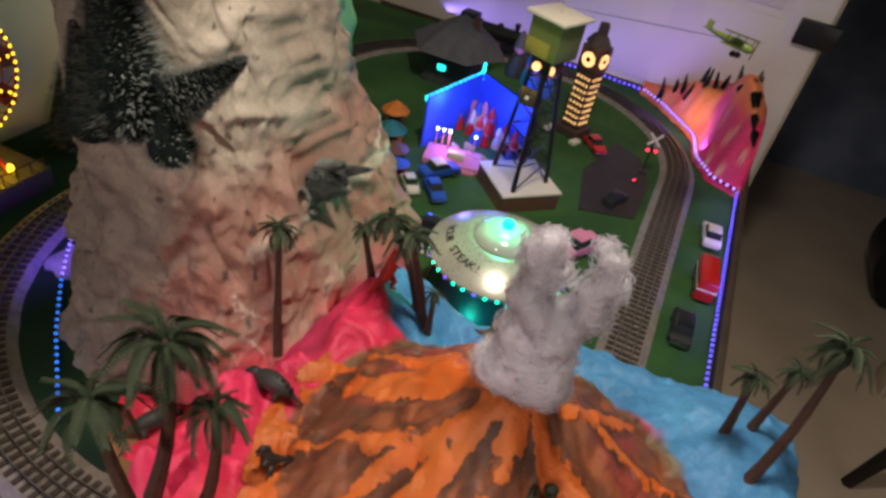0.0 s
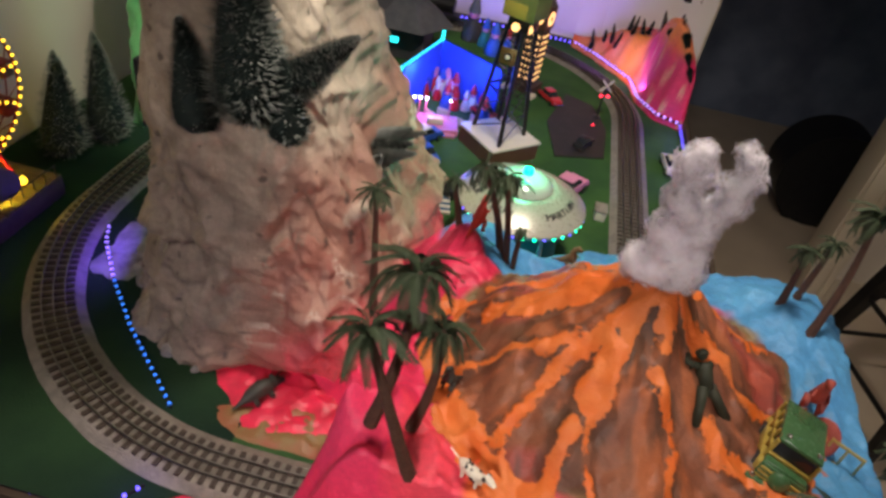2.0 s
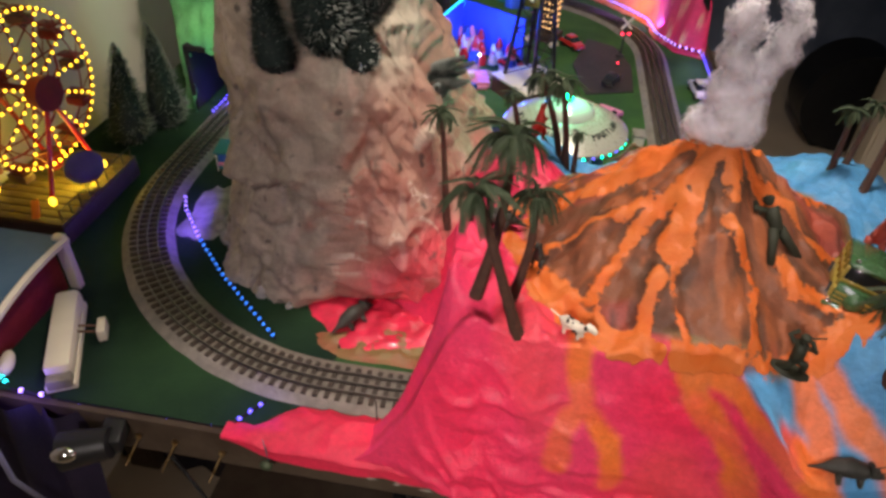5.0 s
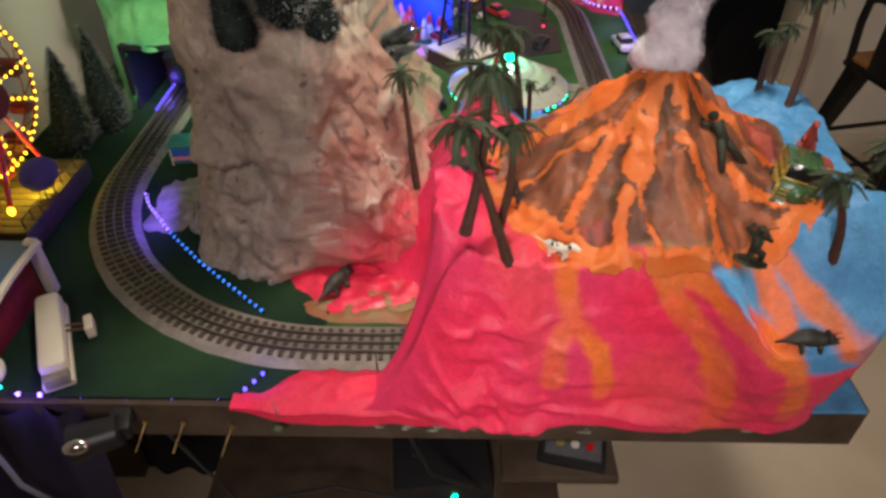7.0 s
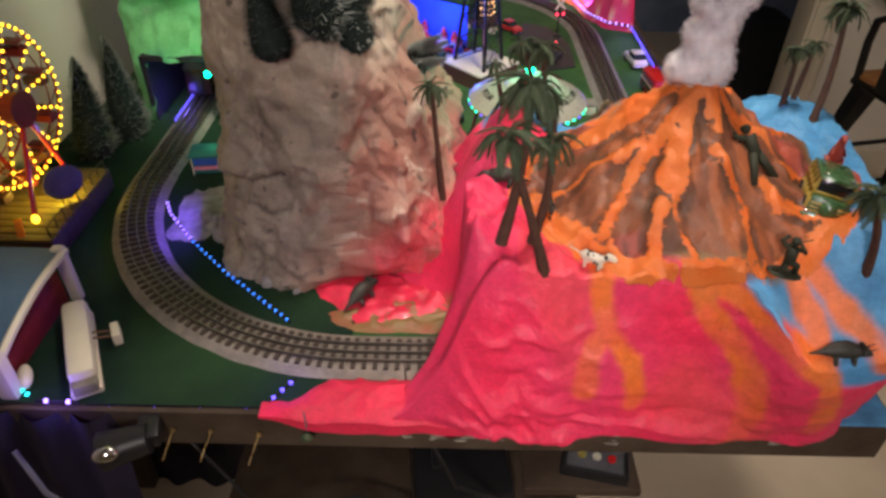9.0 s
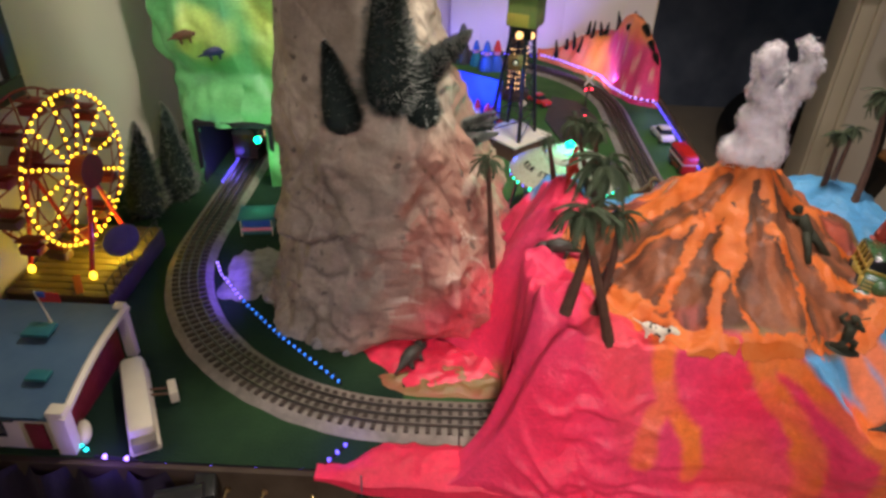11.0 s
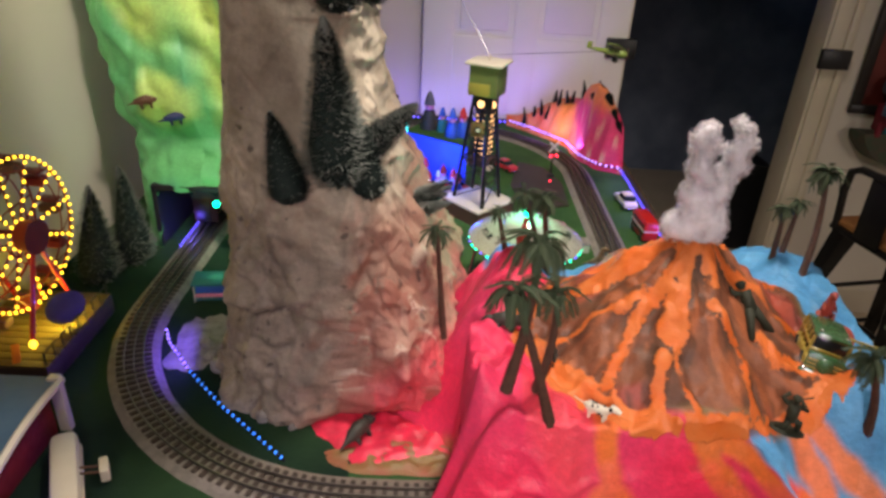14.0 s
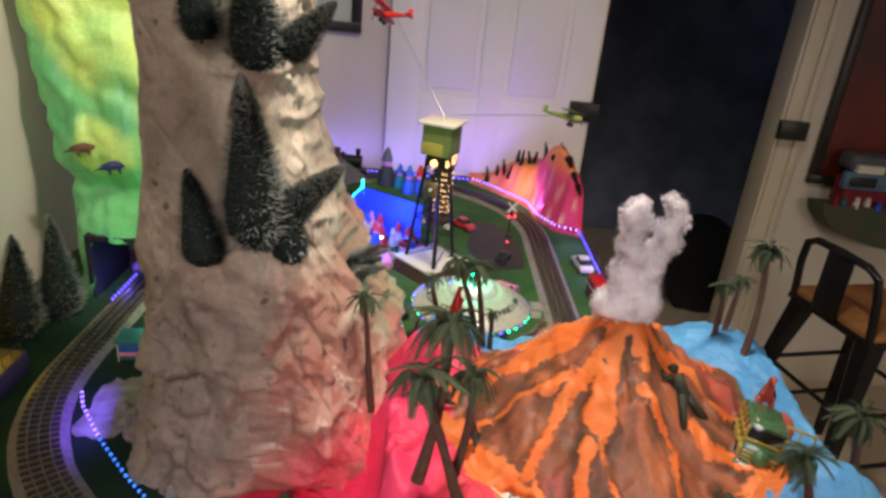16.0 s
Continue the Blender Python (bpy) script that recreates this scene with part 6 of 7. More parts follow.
# ---- raised stage with blue-lit front ----
stage = thing("village_terrace", (0, 0, TOP), "raised green terrace with a blue-lit front wall", "model terrace")
part("terrace_top", prism(bmesh.new(), [(-0.360, 1.365), (-0.178, 1.248), (-0.160, 1.355), (-0.318, 1.462)], 0.120, 0.130), M_GRASS, stage, "green mat top", False)
a, b = Vector((-0.357, 1.362, 0)), Vector((-0.180, 1.247, 0))
part("front_wall", prism(bmesh.new(), [(a.x, a.y), (b.x, b.y), (b.x + 0.004, b.y + 0.006), (a.x + 0.004, a.y + 0.006)], 0.0, 0.130), M_BLUEWALL, stage, "blue front wall", False)
part("side_wall", prism(bmesh.new(), [(-0.405, 1.13), (-0.400, 1.128), (-0.353, 1.36), (-0.358, 1.363)], 0.0, 0.130), M_BLUEWALL, stage, "blue side wall", False)
part("back_support", boxm((-0.305, 1.36, 0.0), (-0.215, 1.375, 0.12)), M_DARKROOM, stage)
for i in range(26):
    q = i / 25
    p = Vector((lerp(-0.406, -0.357, q), lerp(1.126, 1.360, q), 0.133))
    ln = 0.006 + 0.012 * (0.5 + 0.5 * math.sin(i * 2.4))
    part("icicle", rodm(p, p - Vector((0, 0.002, ln)), 0.0035, 0.0012, 5), L_CYAN if i % 2 else L_TEAL, stage, "")
for i in range(5):
    p = Vector((-0.357, 1.358, 0.115 + 0.009 * i))
    part("icicle", ball(bmesh.new(), p, 0.0045, (1, 1, 1), 6), L_TEAL, stage)


def gnome(place, hat, coat, s=1.0, name="toy_gnome", label="small plastic gnome with a pointed hat"):
    g = thing(name, place, label, "toy figure", "gnomes on the terrace")
    part("coat", lathe(bmesh.new(), [(0.0, 0.0), (0.018 * s, 0.0), (0.017 * s, 0.018 * s), (0.011 * s, 0.038 * s), (0.0, 0.042 * s)], 14), coat, g)
    part("head", ball(bmesh.new(), (0, 0, 0.047 * s), 0.010 * s, (1, 1, 1), 10), M_PINKP, g)
    part("hat", lathe(bmesh.new(), [(0.0115 * s, 0.051 * s), (0.010 * s, 0.058 * s), (0.005 * s, 0.074 * s), (0.0, 0.080 * s)], 12), hat, g, "pointed hat")


gnome((-0.292, 1.405, TOP + 0.130), M_DISH, M_DINO_DARK, 1.45)
gnome((-0.222, 1.335, TOP + 0.130), M_BLUEP, M_BLUEP, 1.1)
gnome((-0.192, 1.345, TOP + 0.130), M_RED, M_BLUEP, 1.1)
gnome((-0.252, 1.380, TOP + 0.130), M_BLUEP, M_TEAL, 0.95)
# pieces of a winter scene before the blue wall
rnd = random.Random(12)
for i in range(24):
    q, w = rnd.random(), rnd.uniform(0.02, 0.10)
    p = a.lerp(b, q) + Vector((-0.010, -0.02, 0)) * (w / 0.03)
    mtl = rnd.choice((M_RED, M_RED, M_WHITE, M_BLUEP, M_PINKP))
    gnome((p.x, p.y, TOP), mtl, rnd.choice((M_RED, M_BLUEP, M_WHITE)), rnd.uniform(0.55, 0.95), "toy_carol_figure", "tiny painted winter figure before the blue wall")
for i in range(7):
    p = Vector((lerp(-0.33, -0.17, i / 6), 1.165 + 0.03 * math.sin(i * 2), TOP))
    t = thing("picket_fence", p, "little white picket fence section", "fence", "fences before the blue wall", "", -30 + 20 * math.sin(i))
    for k in range(5):
        part("picket", boxm((-0.014 + 0.006 * k, 0, 0), (-0.011 + 0.006 * k, 0.002, 0.020)), M_WHITE, t)
    part("fence_rail", boxm((-0.016, 0.002, 0.012), (0.015, 0.003, 0.015)), M_WHITE, t)
pk = thing("pink_stand", (-0.318, 1.115, TOP), "low pink stand with white counter and tiny lights", "stand", "", "", 14)
part("platform", boxm((-0.062, -0.035, 0), (0.068, 0.045, 0.016), 0.003), M_PINKP, pk)
part("step", boxm((-0.040, -0.045, 0), (0.060, -0.034, 0.008), 0.002), M_PINKP, pk)
part("counter", boxm((-0.010, -0.015, 0.016), (0.030, 0.005, 0.032), 0.003), M_WHITE, pk, "white counter")
for k, x in enumerate((-0.045, -0.03, 0.045, -0.015)):
    part("post", rodm((x, 0.03, 0.016), (x, 0.03, 0.060), 0.0016, None, 6), M_PINKP, pk)
    part("lamp", ball(bmesh.new(), (x, 0.03, 0.062), 0.0036, (1, 1, 1), 8), L_WHITE, pk)
for x, y, w, d, h, mtl, lb in ((-0.47, 1.10, 0.055, 0.05, 0.060, M_ORANGEP, "orange fairground stall with teal roof"), (-0.43, 1.04, 0.05, 0.045, 0.045, M_TEAL, "teal and brown fairground stall"), (-0.50, 1.18, 0.05, 0.05, 0.07, M_BROWN, "brown market stall with orange roof"), (-0.40, 1.00, 0.04, 0.04, 0.032, M_RED, "small red market stall with blue roof")):
    st = thing("market_stall", (x, y, TOP), lb, "market stall", "market stalls", "", 25)
    part("body", boxm((-w / 2, -d / 2, 0), (w / 2, d / 2, h * 0.62), 0.003), mtl, st)
    part("roof", lathe(bmesh.new(), [(w * 0.72, h * 0.62), (w * 0.30, h * 0.86), (0.0, h)], 8), {M_ORANGEP: M_TEAL, M_TEAL: M_BROWN, M_BROWN: M_ORANGEP}.get(mtl, M_BLUEP), st, "", False)
    part("opening", boxm((-w * 0.3, -d / 2 - 0.001, h * 0.2), (w * 0.3, -d / 2 + 0.004, h * 0.5)), M_BLACK, st)
hut = thing("slate_roof_house", (-0.50, 1.55, TOP), "grey house with a broad pointed slate roof", "model house")
part("wall", boxm((-0.07, -0.07, 0), (0.07, 0.07, 0.10), 0.003), M_DISH, hut)
part("roof", lathe(bmesh.new(), [(0.14, 0.10), (0.06, 0.155), (0.0, 0.19)], 6), M_DISH, hut, "", False)
part("chimney", boxm((0.03, -0.01, 0.12), (0.05, 0.01, 0.19), 0.002), M_BROWN, hut)
part("lit_window", boxm((-0.026, -0.072, 0.045), (-0.004, -0.069, 0.060)), L_TEAL, hut)
eng = thing("parked_locomotive", (-0.47, 1.845, TOP + 0.017), "black toy steam locomotive standing on the back track", "locomotive")
part("boiler", rodm((-0.09, 0, 0.045), (0.06, 0, 0.045), 0.024, None, 18), M_BLACK, eng)
part("cab", boxm((-0.14, -0.026, 0.012), (-0.085, 0.026, 0.085), 0.004), M_BLACK, eng)
part("chimney", rodm((0.045, 0, 0.065), (0.045, 0, 0.092), 0.007, 0.009, 12), M_BLACK, eng)
part("steam_dome", ball(bmesh.new(), (-0.01, 0, 0.068), 0.011, (1, 1, 1), 10), M_BLACK, eng)
part("frame", boxm((-0.14, -0.022, 0.006), (0.08, 0.022, 0.018), 0.002), M_BLACK, eng)
for x in (-0.11, -0.06, -0.02, 0.02, 0.06):
    for s in (-1, 1):
        part("wheel", rodm((x, s * 0.014, 0.011), (x, s * 0.018, 0.011), 0.0115, None, 14), M_STEEL, eng)

# ---- dark plaza, signal, cars ----
bm = prism(bmesh.new(), [(-0.005, 1.12), (0.115, 1.165), (0.118, 1.33), (0.075, 1.46), (0.0, 1.50), (-0.04, 1.30)], TOP, TOP + 0.004)
tagged(finish("dark_square", bm, M_PLAZA, None, "", False), "dark paved square inside the loop", "pavement", "", "structure")
for x, y, t in ((0.090, 1.390, 200),):
    sig = thing("crossing_signal", (x, y, TOP), "black railway crossing signal with red lamps", "crossing signal", "crossing signals", "", t)
    part("base", boxm((-0.010, -0.010, 0), (0.010, 0.010, 0.008), 0.002), M_BLACK, sig)
    part("post", rodm((0, 0, 0.006), (0, 0, 0.105), 0.0022, None, 8), M_BLACK, sig)
    for s in (-1, 1):
        part("crossbuck", boxm((-0.022, -0.0015, -0.0028), (0.022, 0.0015, 0.0028), 0, Matrix.Translation((0, 0.004, 0.098)) @ Matrix.Rotation(radians(45 * s), 4, "Y")), M_WHITE, sig)
        h = part("lamp_hood", rodm((s * 0.010, 0.0, 0.070), (s * 0.010, 0.006, 0.070), 0.006, None, 12), M_BLACK, sig)
        part("lamp", rodm((s * 0.010, 0.0055, 0.070), (s * 0.010, 0.0075, 0.070), 0.0038, None, 10), L_RED, h, "glowing red lamp")
    part("arm", boxm((-0.014, -0.002, 0.066), (0.014, 0.002, 0.074)), M_BLACK, sig)


lt = thing("track_marker", (0.081, 1.328, TOP + 0.004), "tiny red marker light on the dark square", "marker light")
part("socket", rodm((0, 0, 0), (0, 0, 0.004), 0.004, None, 10), M_BLACK, lt)
part("lens", ball(bmesh.new(), (0, 0, 0.005), 0.003, (1, 1, 0.8), 8), L_RED, lt, "glowing red lens")


def car(place, turn, paint, roof, label, s=1.0, name="toy_car"):
    c = thing(name, place, label, "toy car", "parked toy cars", "", turn)
    bm = bmesh.new()
    prof = [(-0.048, 0.010), (-0.050, 0.020), (-0.045, 0.024), (-0.026, 0.026), (0.020, 0.026), (0.046, 0.022), (0.050, 0.015), (0.048, 0.008)]
    lo = [bm.verts.new((x * s, -0.020 * s, z * s)) for x, z in prof]
    hi = [bm.verts.new((x * s, 0.020 * s, z * s)) for x, z in prof]
    bm.faces.new(lo)
    bm.faces.new(hi[::-1])
    for i in range(len(lo)):
        j = (i + 1) % len(lo)
        bm.faces.new((lo[j], lo[i], hi[i], hi[j]))
    bmesh.ops.bevel(bm, geom=list(bm.edges), offset=0.002 * s, segments=2, affect="EDGES")
    bmesh.ops.recalc_face_normals(bm, faces=bm.faces)
    part("body", bm, paint, c)
    bm = bmesh.new()
    lo = [bm.verts.new((x * s, y * s, 0.0255 * s)) for x, y in ((-0.032, -0.018), (0.022, -0.018), (0.022, 0.018), (-0.032, 0.018))]
    hi = [bm.verts.new((x * s, y * s, 0.0385 * s)) for x, y in ((-0.022, -0.0145), (0.006, -0.0145), (0.006, 0.0145), (-0.022, 0.0145))]
    bm.faces.new(lo[::-1])
    bm.faces.new(hi)
    for i in range(4):
        bm.faces.new((lo[i], lo[(i + 1) % 4], hi[(i + 1) % 4], hi[i]))
    g = part("window_band", bm, M_GLASS, c, "dark windows", False)
    part("roof", boxm((-0.0235 * s, -0.0155 * s, 0.038 * s), (0.0075 * s, 0.0155 * s, 0.0415 * s), 0.0012 * s), roof, c)
    for e in (-1, 1):
        part("bumper", boxm((e * 0.050 * s - 0.002, -0.019 * s, 0.008 * s), (e * 0.050 * s + 0.002, 0.019 * s, 0.0125 * s), 0.001), M_CHROME, c)
        part("headlight", ball(bmesh.new(), (0.0485 * s, e * 0.014 * s, 0.018 * s), 0.003 * s, (0.6, 1, 1), 8), M_CHROME, c)
    wheels(c, (-0.030 * s, 0.030 * s), (-0.019 * s, 0.019 * s), 0.0085 * s, 0.006 * s)
    return c


car((0.280, 1.195, TOP), 96, M_WHITE, M_WHITE, "white toy saloon car parked by the table edge", 0.95)
car((0.262, 0.845, TOP), 92, M_BLACK, M_BLACK, "black toy car parked on the grass", 0.95)
car((-0.315, 1.045, TOP), 55, M_BLUEP, M_WHITE, "blue toy car with white roof", 0.95)
car((-0.345, 0.955, TOP), -50, M_WHITE, M_WHITE, "white toy car near the rock", 0.7)
car((-0.292, 0.965, TOP), -48, M_BLUEP, M_BLUEP, "dark blue toy car near the rock", 0.8)
car((-0.045, 1.430, TOP), -50, M_RED, M_RED, "red toy car on the dark square", 0.8)
car((-0.200, 1.235, TOP), -35, M_RED, M_WHITE, "red toy car with white roof beside the tower", 0.8)
car((0.06, 1.20, TOP + 0.004), 65, M_BLACK, M_BLACK, "black toy car on the dark square", 0.7)
car((-0.235, 0.835, TOP), 10, M_BLACK, M_GLASS, "black toy convertible by the saucer", 0.9)
car((0.035, 0.965, TOP), 62, M_PINKP, M_PINKP, "long pink toy car behind the saucer", 1.15)
bus = thing("toy_bus", (0.283, 1.000, TOP), "red double-decker toy bus parked by the table edge", "toy bus", "", "", 95)
part("body", boxm((-0.048, -0.019, 0.006), (0.048, 0.019, 0.054), 0.004), M_RED, bus)
for z in (0.020, 0.039):
    for k in range(5):
        for s in (-1, 1):
            part("window", boxm((-0.041 + 0.0168 * k, s * 0.019 - 0.0008, z), (-0.028 + 0.0168 * k, s * 0.019 + 0.0008, z + 0.009)), M_GLASS, bus)
part("roof", boxm((-0.046, -0.017, 0.054), (0.046, 0.017, 0.057), 0.002), M_RED, bus)
part("band", boxm((-0.0485, -0.0196, 0.0315), (0.0485, 0.0196, 0.0345)), M_WHITE, bus, "cream band")
wheels(bus, (-0.028, 0.030), (-0.017, 0.017), 0.009, 0.006)
shed = thing("ticket_kiosk", (0.112, 0.90, TOP), "small cream kiosk block beside the track", "kiosk")
part("body", boxm((-0.014, -0.018, 0), (0.010, 0.018, 0.022), 0.002), M_WHITE, shed)
part("roof", boxm((-0.016, -0.020, 0.022), (0.012, 0.020, 0.026), 0.001), M_BED, shed)
pav = thing("striped_deck", (-0.245, 0.790, TOP), "pale slatted wooden deck near the saucer", "deck", "", "", 12)
for k in range(6):
    part("slat", boxm((-0.045, -0.030 + 0.010 * k, 0.0), (0.045, -0.023 + 0.010 * k, 0.006), 0.001), M_BARNROOF if k % 2 else M_WHITE, pav)
for x, y, r in ((-0.02, 0.60, 0.022), (-0.14, 0.585, 0.024), (0.035, 0.605, 0.018), (-0.185, 0.62, 0.02), (-0.09, 0.57, 0.022)):
    sh = thing("shrub", (x, y, TOP), "low dark green shrub below the saucer", "shrub", "shrubs below the saucer")
    bm = bmesh.new()
    rnd = random.Random(int(900 * (x + 1)))
    for i in range(420):
        u = Vector((rnd.gauss(0, 1), rnd.gauss(0, 1), abs(rnd.gauss(0, 1)))).normalized()
        p = u * r * rnd.uniform(0.55, 1.1)
        e = Vector((rnd.gauss(0, 1), rnd.gauss(0, 1), rnd.gauss(0, 1))).normalized() * 0.0035
        f = e.cross(u).normalized() * 0.002
        bm.faces.new([bm.verts.new(c) for c in (p - e, p + f, p + e, p - f)])
    part("leaves", bm, M_FROND, sh, "", False)
    part("stem", rodm((0, 0, 0), (0, 0, r * 0.6), 0.003, 0.001, 6), M_TRUNK, sh)

# ---- biplanes carried round the tower on wires ----


def plane(place, turn, bank, paint, wing, label):
    p = thing("toy_biplane", place, label, "toy biplane", "biplanes circling the tower")
    p.matrix_basis = pose(*place, bank, 0, turn)
    part("fuselage", tube(bmesh.new(), [(0.042, 0, 0), (0.036, 0, 0), (0.010, 0, 0.001), (-0.030, 0, 0.003), (-0.055, 0, 0.005)], [0.004, 0.0085, 0.0085, 0.005, 0.002], 12), paint, p)
    for z, w in ((0.016, 0.060), (-0.005, 0.052)):
        part("wing", boxm((0.002, -w, z - 0.0012), (0.026, w, z + 0.0012), 0.001), wing, p)
    for y in (-0.040, 0.040):
        for x in (0.006, 0.022):
            part("wing_strut", rodm((x, y, -0.005), (x, y, 0.016), 0.0009, None, 5), M_STEEL, p)
    part("tailplane", boxm((-0.056, -0.020, 0.004), (-0.044, 0.020, 0.0055), 0.0005), wing, p)
    part("fin", boxm((-0.058, -0.001, 0.005), (-0.046, 0.001, 0.020), 0.0005), wing, p)
    part("propeller", boxm((0.0425, -0.0015, -0.016), (0.0440, 0.0015, 0.016), 0.0004), M_BROWN, p)
    for s in (-1, 1):
        part("wheel", rodm((0.016, s * 0.010, -0.017), (0.016, s * 0.013, -0.017), 0.0055, None, 12), M_BLACK, p)
        part("gear_leg", rodm((0.016, s * 0.006, -0.006), (0.016, s * 0.011, -0.017), 0.0009, None, 5), M_STEEL, p)


plane((-0.295, 1.20, 1.425), 160, 22, M_REDPLANE, M_REDPLANE, "red toy biplane hanging on a wire")
plane((0.150, 1.12, 1.235), -25, -14, M_PLYELLOW, M_PLYELLOW, "olive green toy biplane hanging on a wire")
wire = thing("plane_wire", (-0.146, 1.051, 1.228), "thin bright wires from tower to biplanes", "wire")
part("wire_red", rodm((0, 0, 0), (-0.130, 0.135, 0.190), 0.0008, None, 5), M_CHROME, wire)
part("wire_green", rodm((0, 0, 0), (0.290, 0.068, 0.010), 0.0008, None, 5), M_CHROME, wire)

# ---- coach standing in the tunnel mouth ----
coach = thing("train_coach", (CL - R, 1.070, TOP + 0.0165), "dark maroon passenger coach with lit windows in the tunnel", "train coach", "", "", 90)
part("body", boxm((-0.185, -0.029, 0.016), (0.185, 0.029, 0.078), 0.003), M_COACH, coach)
bm = bmesh.new()
ring0 = [(0.030 * math.cos(a), 0.078 + 0.018 * math.sin(a)) for a in (math.pi * k / 12 for k in range(13))]
for x in (-0.187, 0.187):
    for y, z in ring0:
        bm.verts.new((x, y, z))
bm.verts.ensure_lookup_table()
v = list(bm.verts)
for k in range(12):
    bm.faces.new((v[k], v[k + 1], v[13 + k + 1], v[13 + k]))
bm.faces.new(v[:13])
bm.faces.new(v[13:][::-1])
part("roof", bm, M_COACHROOF, coach, "grey rounded roof")
for s in (-1, 1):
    for k in range(9):
        w = part("window", boxm((-0.158 + 0.036 * k, s * 0.029 - 0.001, 0.047), (-0.146 + 0.036 * k, s * 0.029 + 0.001, 0.062), 0.0005), L_COACH, coach, "lit window")
    part("sill_line", boxm((-0.184, s * 0.0296 - 0.0006, 0.040), (0.184, s * 0.0296 + 0.0006, 0.042)), M_BRASS, coach)
part("end_door", boxm((-0.1875, -0.012, 0.02), (-0.1845, 0.012, 0.070), 0.001), M_BLACK, coach)
for x in (-0.125, 0.125):
    part("bogie", boxm((x - 0.035, -0.020, 0.006), (x + 0.035, 0.020, 0.016), 0.002), M_BLACK, coach)
    for dx in (-0.022, 0.022):
        for s in (-1, 1):
            part("wheel", rodm((x + dx, s * 0.015, 0.0085), (x + dx, s * 0.019, 0.0085), 0.0085, None, 12), M_STEEL, coach)

tl = thing("tunnel_lamp", (-0.742, 0.790, 0.925), "small green glowing lamp at the tunnel mouth", "lamp")
part("bulb", ball(bmesh.new(), (0, 0, 0), 0.0075, (1, 1, 1), 10), L_GREEN, tl)
part("holder", rodm((0, 0.004, 0.004), (0, 0.022, 0.010), 0.0035, None, 8), M_BLACK, tl)
# blue kiosk inside the curve
kk = thing("teal_newsstand", (-0.705, 0.612, TOP), "teal and blue toy kiosk with a slanted canopy", "kiosk", "", "", 8)
part("body", boxm((-0.032, -0.022, 0), (0.032, 0.022, 0.038), 0.002), M_TEAL, kk)
part("canopy", boxm((-0.036, -0.030, 0.038), (0.036, 0.026, 0.044), 0.002), M_TEAL, kk)
part("blue_panel", boxm((-0.028, -0.0245, 0.020), (0.028, -0.0215, 0.036), 0.001), M_BLUEP, kk)
part("counter", boxm((-0.030, -0.028, 0.012), (0.030, -0.0215, 0.018), 0.001), M_PINKP, kk)
for x in (-0.031, 0.031):
    part("canopy_post", rodm((x, -0.028, 0.0), (x, -0.028, 0.039), 0.0012, None, 6), M_WHITE, kk)

# ---- ferris wheel ----
FX, FY, FZ, FR = -0.975, 0.4225, 1.022, 0.130
deck = thing("fairground_deck", (0, 0, 0), "raised brown boarded fairground deck", "deck")
part("body", boxm((-1.05, 0.300, TOP), (-0.872, 0.535, 0.838), 0.004), M_BOARD, deck)
for k in range(12):
    part("plank", boxm((-1.05, 0.301 + 0.0195 * k, 0.838), (-0.873, 0.3185 + 0.0195 * k, 0.843), 0.001), M_WHEELBASE, deck)
for k in range(9):
    x = -0.878
    part("railing_post", rodm((x, 0.31 + 0.027 * k, 0.843), (x, 0.31 + 0.027 * k, 0.866), 0.0013, None, 5), M_STEEL, deck)
part("railing_bar", rodm((-0.878, 0.31, 0.864), (-0.878, 0.526, 0.864), 0.0012, None, 5), M_STEEL, deck)
ferris = thing("ferris_wheel", (FX, FY, 0.843), "red ferris wheel outlined with yellow bulbs", "ferris wheel", "", "", 84)
hz = FZ - 0.843


def hoop(r, y, thick, n=48):
    bm = bmesh.new()
    pts = [(r * math.cos(k * math.tau / n), y, hz + r * math.sin(k * math.tau / n)) for k in range(n + 1)]
    return tube(bm, pts, thick, 6)


for y in (-0.034, 0.034):
    part("rim", hoop(FR, y, 0.0024), M_WHEELRED, ferris)
    part("inner_rim", hoop(FR * 0.82, y, 0.0014), M_WHEELRED, ferris)
    for k in range(12):
        a = math.tau * k / 12 + 0.1
        c, s = math.cos(a), math.sin(a)
        part("spoke", rodm((0.012 * c, y, hz + 0.012 * s), (FR * c, y, hz + FR * s), 0.0017, None, 6), M_WHEELRED, ferris)
        b = a + math.tau / 24
        part("brace", rodm((FR * 0.82 * c, y, hz + FR * 0.82 * s), (FR * math.cos(b), y, hz + FR * math.sin(b)), 0.0011, None, 5), M_WHEELRED, ferris)
me = bpy.data.meshes.new("bulb")
b2 = ball(bmesh.new(), (0, 0, 0), 0.0026, (1, 1, 1), 6)
b2.to_mesh(me)
b2.free()
me.materials.append(L_YELLOW)
for k in range(56):
    a = math.tau * k / 56
    o = new("bulb", me)
    o.parent = ferris
    o.location = (FR * math.cos(a), -0.038, hz + FR * math.sin(a))
for k in range(12):
    a = math.tau * k / 12 + 0.1
    for j in range(7):
        r = 0.026 + 0.0158 * j
        o = new("bulb", me)
        o.parent = ferris
        o.location = (r * math.cos(a), -0.037, hz + r * math.sin(a))
part("axle", rodm((0, -0.060, hz), (0, 0.060, hz), 0.006, None, 12), M_WHEELRED, ferris)
part("hub_disc", rodm((0, -0.066, hz), (0, -0.040, hz), 0.030, 0.026, 24), M_WHEELRED, ferris, "red hub drum")
